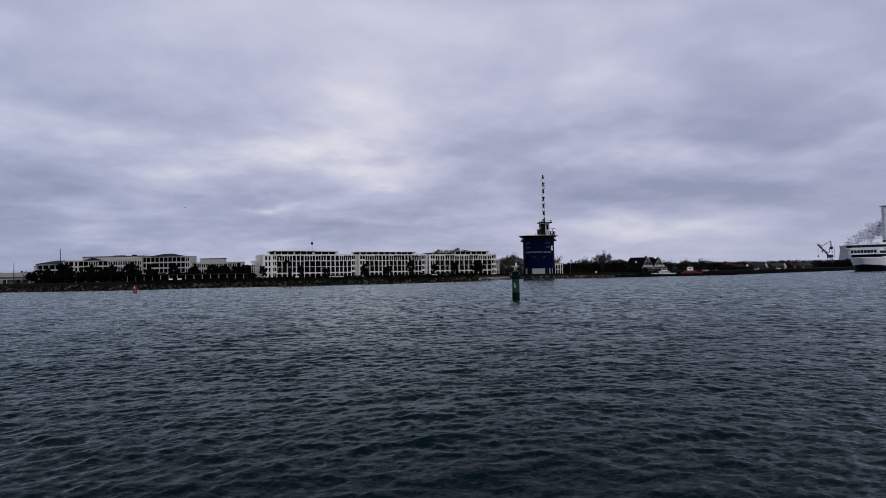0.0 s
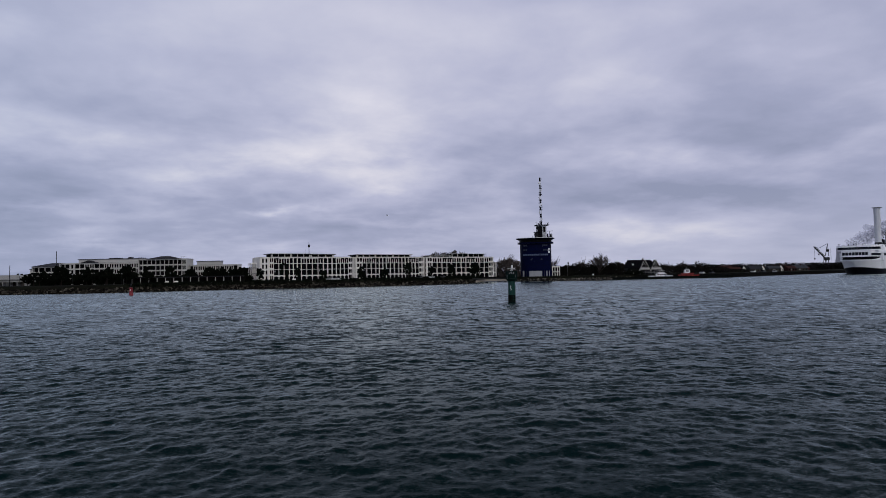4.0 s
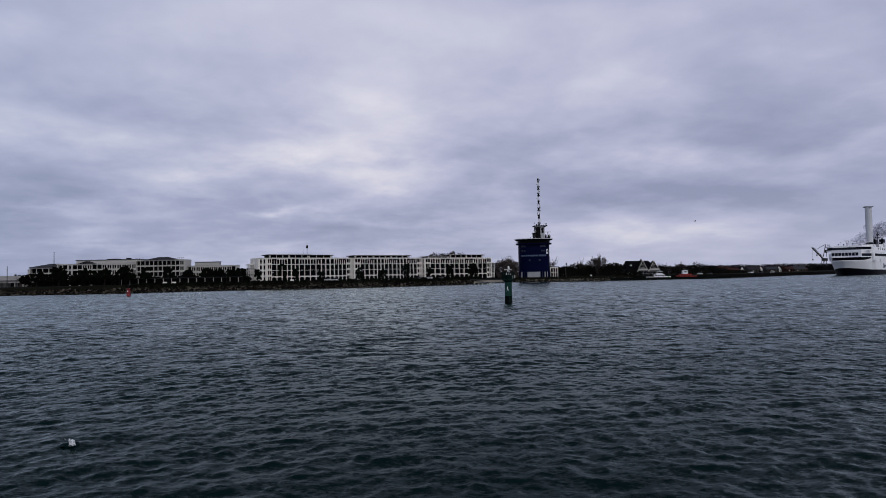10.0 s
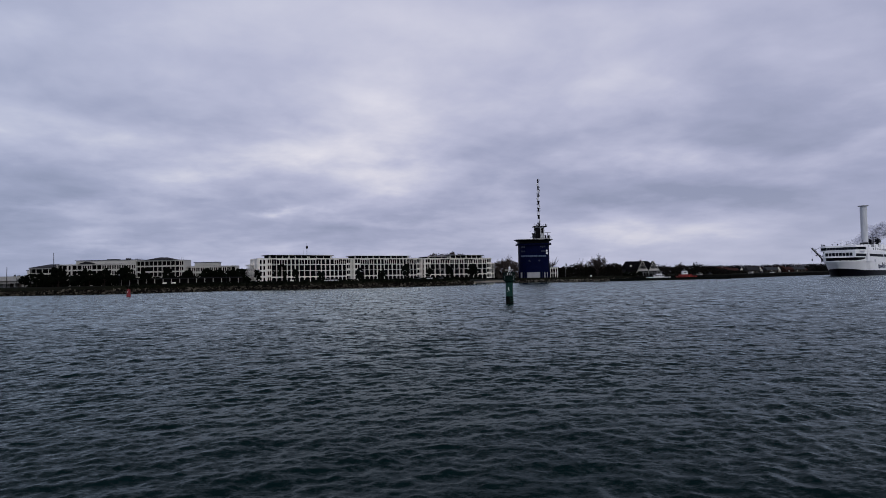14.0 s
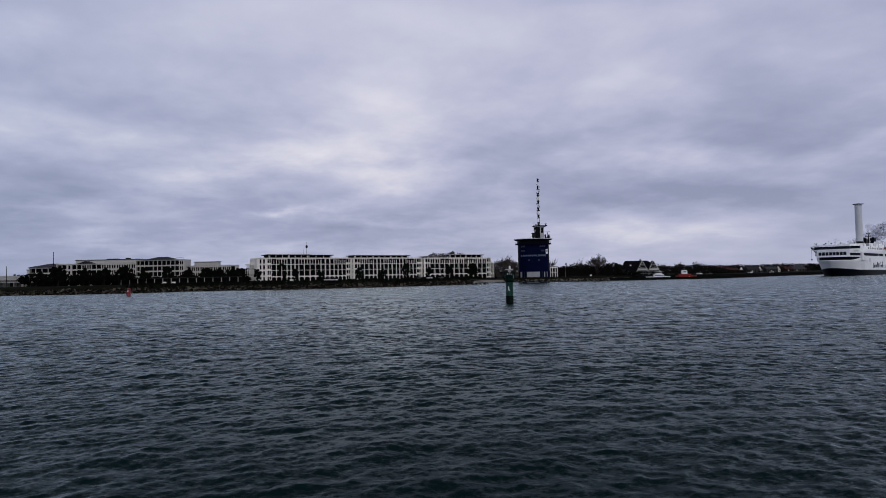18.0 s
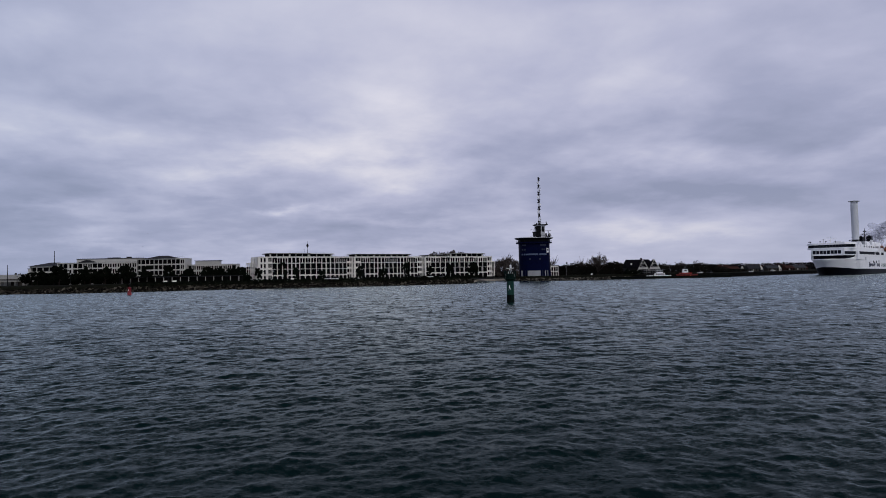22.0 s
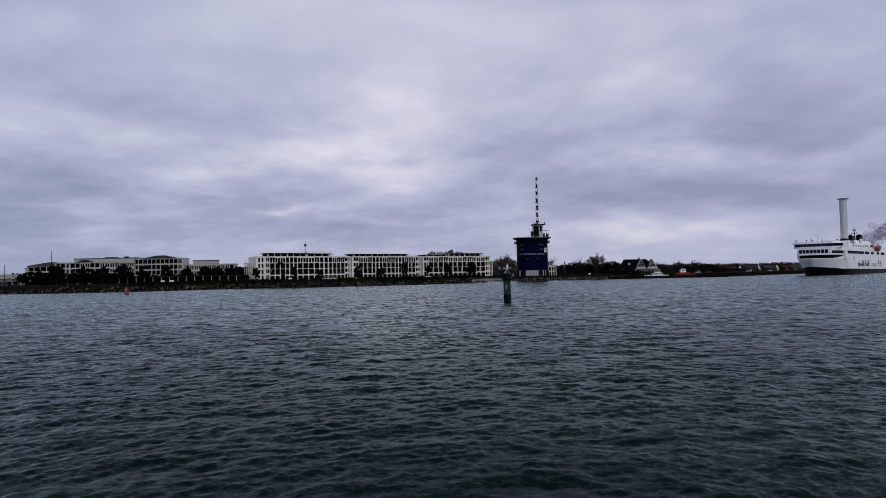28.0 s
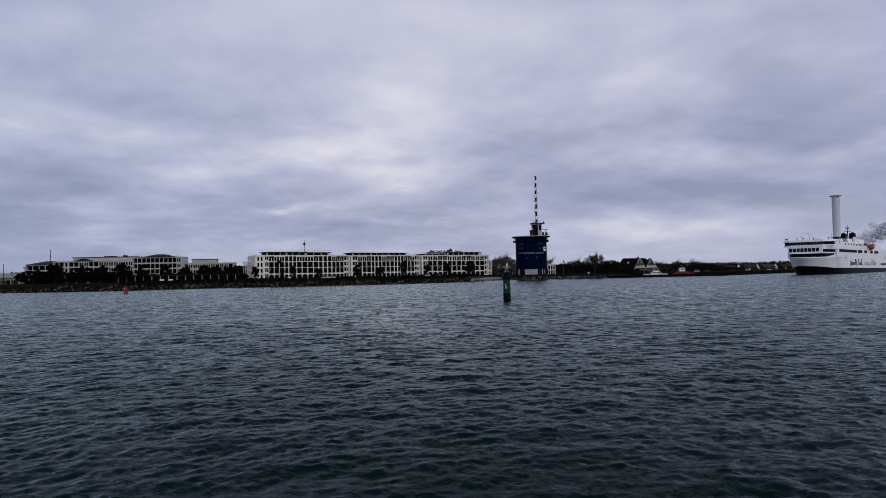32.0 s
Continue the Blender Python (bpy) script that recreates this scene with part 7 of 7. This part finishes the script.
    for i in range(24):
        x = -42 - i * 3.8
        tube(bm, (x, 9.9, 16.4), (x, 9.9, 17.5), 0.05, 0.05, 5)
    tube(bm, (-42, 9.9, 17.5), (-130, 9.9, 17.5), 0.05, 0.05, 5)
    part("deck_railing", bm, SHIP_WHITE, t)
    bm = B()
    tube(bm, (-150, 9, 16.3), (-154, 9, 21.5), 0.2, 0.12, 6)
    part("stern_davit", bm, SHIP_WHITE, t)
    # the name on the side becomes plain strokes; the generic words beside it stand
    for k, (wd, lo, hi) in enumerate(((3.0, 4.3, 7.3), (2.4, 4.6, 6.4), (2.6, 4.6, 6.4), (2.6, 4.6, 6.4), (2.6, 4.6, 7.3), (1.2, 4.6, 7.3), (1.1, 4.6, 6.9), (2.6, 4.6, 6.4), (2.5, 4.6, 6.4), (2.4, 4.4, 6.4))):
        x = -53 - k * 3.15
        bm = B()
        box(bm, x - wd, x - wd + 0.95, 12.3, 12.36, lo, hi), box(bm, x - wd * 0.42, x, 12.3, 12.36, lo, lo + (hi - lo) * 0.75), box(bm, x - wd, x, 12.3, 12.36, hi - 0.8, hi)
        part("name_stroke", bm, SHIP_NAVY, t, "navy stroke of the painted name")
    for word, x0, length in (("HYBRID", -88, 19.0), ("FERRY", -109, 15.5)):
        cu = bpy.data.curves.new("lettering", "FONT")
        cu.body, cu.size, cu.extrude, cu.align_x = word, 3.0, 0.03, "LEFT"
        tmp = new("lettering", cu)
        bpy.context.view_layer.update()
        me = bpy.data.meshes.new_from_object(tmp.evaluated_get(bpy.context.evaluated_depsgraph_get()))
        bpy.data.objects.remove(tmp)
        me.materials.clear()
        me.materials.append(SHIP_GREEN)
        w = max(v.co.x for v in me.vertices)
        for v in me.vertices:
            v.co.x *= length / w
        shared("lettering", me, t, Matrix.Translation((x0, 12.33, 4.3)) @ pose(0, 0, 0, 90, 0, 180), "grey-green painted word " + word)
    return t


ship = ferry()


def gull(label):
    t = thing("gull", Matrix(), label, "bird", "gulls")
    bm = B()
    lathe(bm, [(0.02, -0.24), (0.08, -0.08), (0.09, 0.06), (0.05, 0.2), (0.01, 0.27)], 8)
    part("body", bm, WHITE_METAL, t, smooth=True).matrix_basis = pose(0, 0, 0, 0, 90, 0)
    for s in (-1, 1):
        bm = B()
        prism(bm, [(0.1, 0), (0.05, s * 0.35), (-0.12, s * 0.68), (-0.1, s * 0.3), (-0.1, 0)], -0.012, 0.012)
        part("wing", bm, GREY_METAL, t).matrix_basis = pose(0, 0, 0.03, s * 18, 0, 0)
    return t


gulls = [gull("grey and white gull gliding over the harbour") for _ in range(3)]


def breaking_wavelet():
    """A small wavelet that topples: a dark hump with torn white foam along its crest."""
    t = thing("breaking_wavelet", Matrix(), "small dark wavelet toppling into torn white foam", "wave")
    rng = random.Random(12)
    bm = B()
    bmesh.ops.create_icosphere(bm, subdivisions=4, radius=1.0)
    for v in bm.verts:
        x, y, z = v.co
        v.co = (0.27 * x - 0.12, 0.2 * y + 0.02, 0.15 * z * (0.6 + 0.4 * x) * (1 - 0.45 * y * y) + 0.01 * math.sin(7 * x + 4 * y))
    part("hump", bm, WATER, t, smooth=True)
    bm = B()
    for i in range(60):
        a = rng.random()
        c = Vector((-0.03 + 0.17 * a + rng.gauss(0, 0.03), -0.14 - 0.05 * a + rng.gauss(0, 0.03), 0.17 - 0.1 * a + rng.gauss(0, 0.03)))
        r = rng.uniform(0.008, 0.024)
        m = Matrix.Translation(c) @ Matrix.Rotation(rng.uniform(0, 3), 4, "Y") @ Matrix.Diagonal((rng.uniform(1.0, 2.2), 1, rng.uniform(0.4, 0.9), 1))
        bmesh.ops.create_icosphere(bm, subdivisions=1, radius=r, matrix=m)
    part("foam", bm, FOAM, t, "torn white foam")
    return t


wavelet = breaking_wavelet()


def shore_sign():
    t = thing("shore_sign", pose(83.8, 372.5, 2.2), "small white sign on a post on the boulder bank", "sign")
    bm = B()
    tube(bm, (0, 0, -0.3), (0, 0, 1.0), 0.05, 0.05, 6)
    part("post", bm, GREY_METAL, t)
    bm = B()
    box(bm, -0.5, 0.5, -0.05, 0.03, 0.6, 1.4)
    part("board", bm, WHITE_METAL, t)


def flag_pole():
    t = thing("flag_pole", pose(73.0, 393, 2.4), "thin pole with a small dark pennant in the scrub", "flagpole")
    bm = B()
    tube(bm, (0, 0, -0.3), (0, 0, 8.6), 0.06, 0.04, 6)
    part("shaft", bm, GREY_METAL, t)
    bm = B()
    prism(bm, [(0.05, -0.02), (0.9, -0.02), (0.9, 0.02), (0.05, 0.02)], 7.2, 8.5, 0.9)
    part("pennant", bm, CRANE_GREY, t)


shore_sign()
flag_pole()
stake = thing("water_stake", pose(77.5, 344.4, 0), "dark wooden stake standing in the water", "stake")
bm = B()
tube(bm, (0, 0, -1.5), (0.05, 0, 0.9), 0.16, 0.13, 8)
part("timber", bm, ALGAE, stake)

# ---- what moves ----
HEADING = math.degrees(math.atan2(-0.722, -0.692))


def motions():
    def ferry_at(s):
        back = 116.3 - 3.285 * s - 0.0101 * s * s
        return pose(187.7 + 0.692 * back, 340 + 0.722 * back, 0, rz=HEADING)

    walk(ship, [(s, ferry_at(s)) for s in (0, 4, 8, 12, 16, 20, 24, 28, 32)])
    walk(clouds, [(0, pose(-55, 0, 0)), (16, pose(0, 0, 0)), (32, pose(55, 0, 0))])
    walk(water, [(s, pose(0.95 * (s - 16), 3.2 - 0.2 * s, 0)) for s in (0, 8, 16, 24, 32)])
    walk(red_buoy, [(s, pose(-97.9, 198.7, 0.06 * math.sin(s * 1.7), 1.5 * math.sin(s * 1.3), 2.0 * math.sin(s * 1.1 + 1), 0)) for s in range(0, 33)])
    walk(gulls[0], [(s, pose(-62.2 + 12.05 * s, 150, 20.7 - 0.45 * s + 0.5 * math.sin(s), 6 * math.sin(1.3 * s), 0, 0)) for s in range(0, 33, 2)])
    walk(gulls[1], [(0, pose(-62, 450, 9, rz=165)), (10, pose(-112, 432, 11, rz=165)), (18, pose(-150, 412, 14, rz=165)), (21, pose(-168, 402, 26, rz=165)), (24, pose(-211.7, 380, 44.3, rz=165)), (25, pose(-218.3, 376, 45.7, rz=165)), (26.5, pose(-228.6, 370, 48.4, rz=165)), (28, pose(-237.9, 364, 51.2, rz=165)), (29, pose(-245.7, 360, 52.7, rz=165)), (30, pose(-251.6, 356, 53, rz=165)), (32, pose(-263, 348, 53.5, rz=165))])
    walk(gulls[2], [(0, pose(-68, 450, 9, rz=165)), (10, pose(-118, 432, 11, rz=165)), (18, pose(-156, 412, 14, rz=165)), (21, pose(-174, 402, 22, rz=165)), (24, pose(-210, 380, 29.9, rz=165)), (25, pose(-216.9, 376, 31.1, rz=165)), (26.5, pose(-228.1, 370, 34.5, rz=165)), (28, pose(-239.1, 364, 37.1, rz=165)), (29, pose(-246.9, 360, 39, rz=165)), (30, pose(-252.4, 356, 39.5, rz=165)), (32, pose(-263.4, 348, 40.4, rz=165))])
    walk(wavelet, [(0, pose(-9.8, 16.8, -0.7)), (9.6, pose(-9.8, 16.8, -0.7)), (9.95, pose(-9.66, 16.8, 0.03)), (10.1, pose(-9.5, 16.82, 0.02, 0, 6, 0)), (10.22, pose(-9.35, 16.84, -0.04, 0, 10, 0)), (10.42, pose(-8.96, 16.86, -0.05, 0, 4, 0)), (10.7, pose(-8.7, 16.86, -0.5, 0, 10, 0)), (32, pose(-8.7, 16.86, -0.7))])
    for p, f in steam:
        x, z = 2050 + 240 * f, 104 + 114 * f ** 0.8
        walk(p, [(0, pose(x, 3344, z)), (16, pose(x + 30, 3344, z - 4, 4, 8, 0)), (32, pose(x + 60, 3344, z - 22 * f, 8, 16, 0))])


motions()
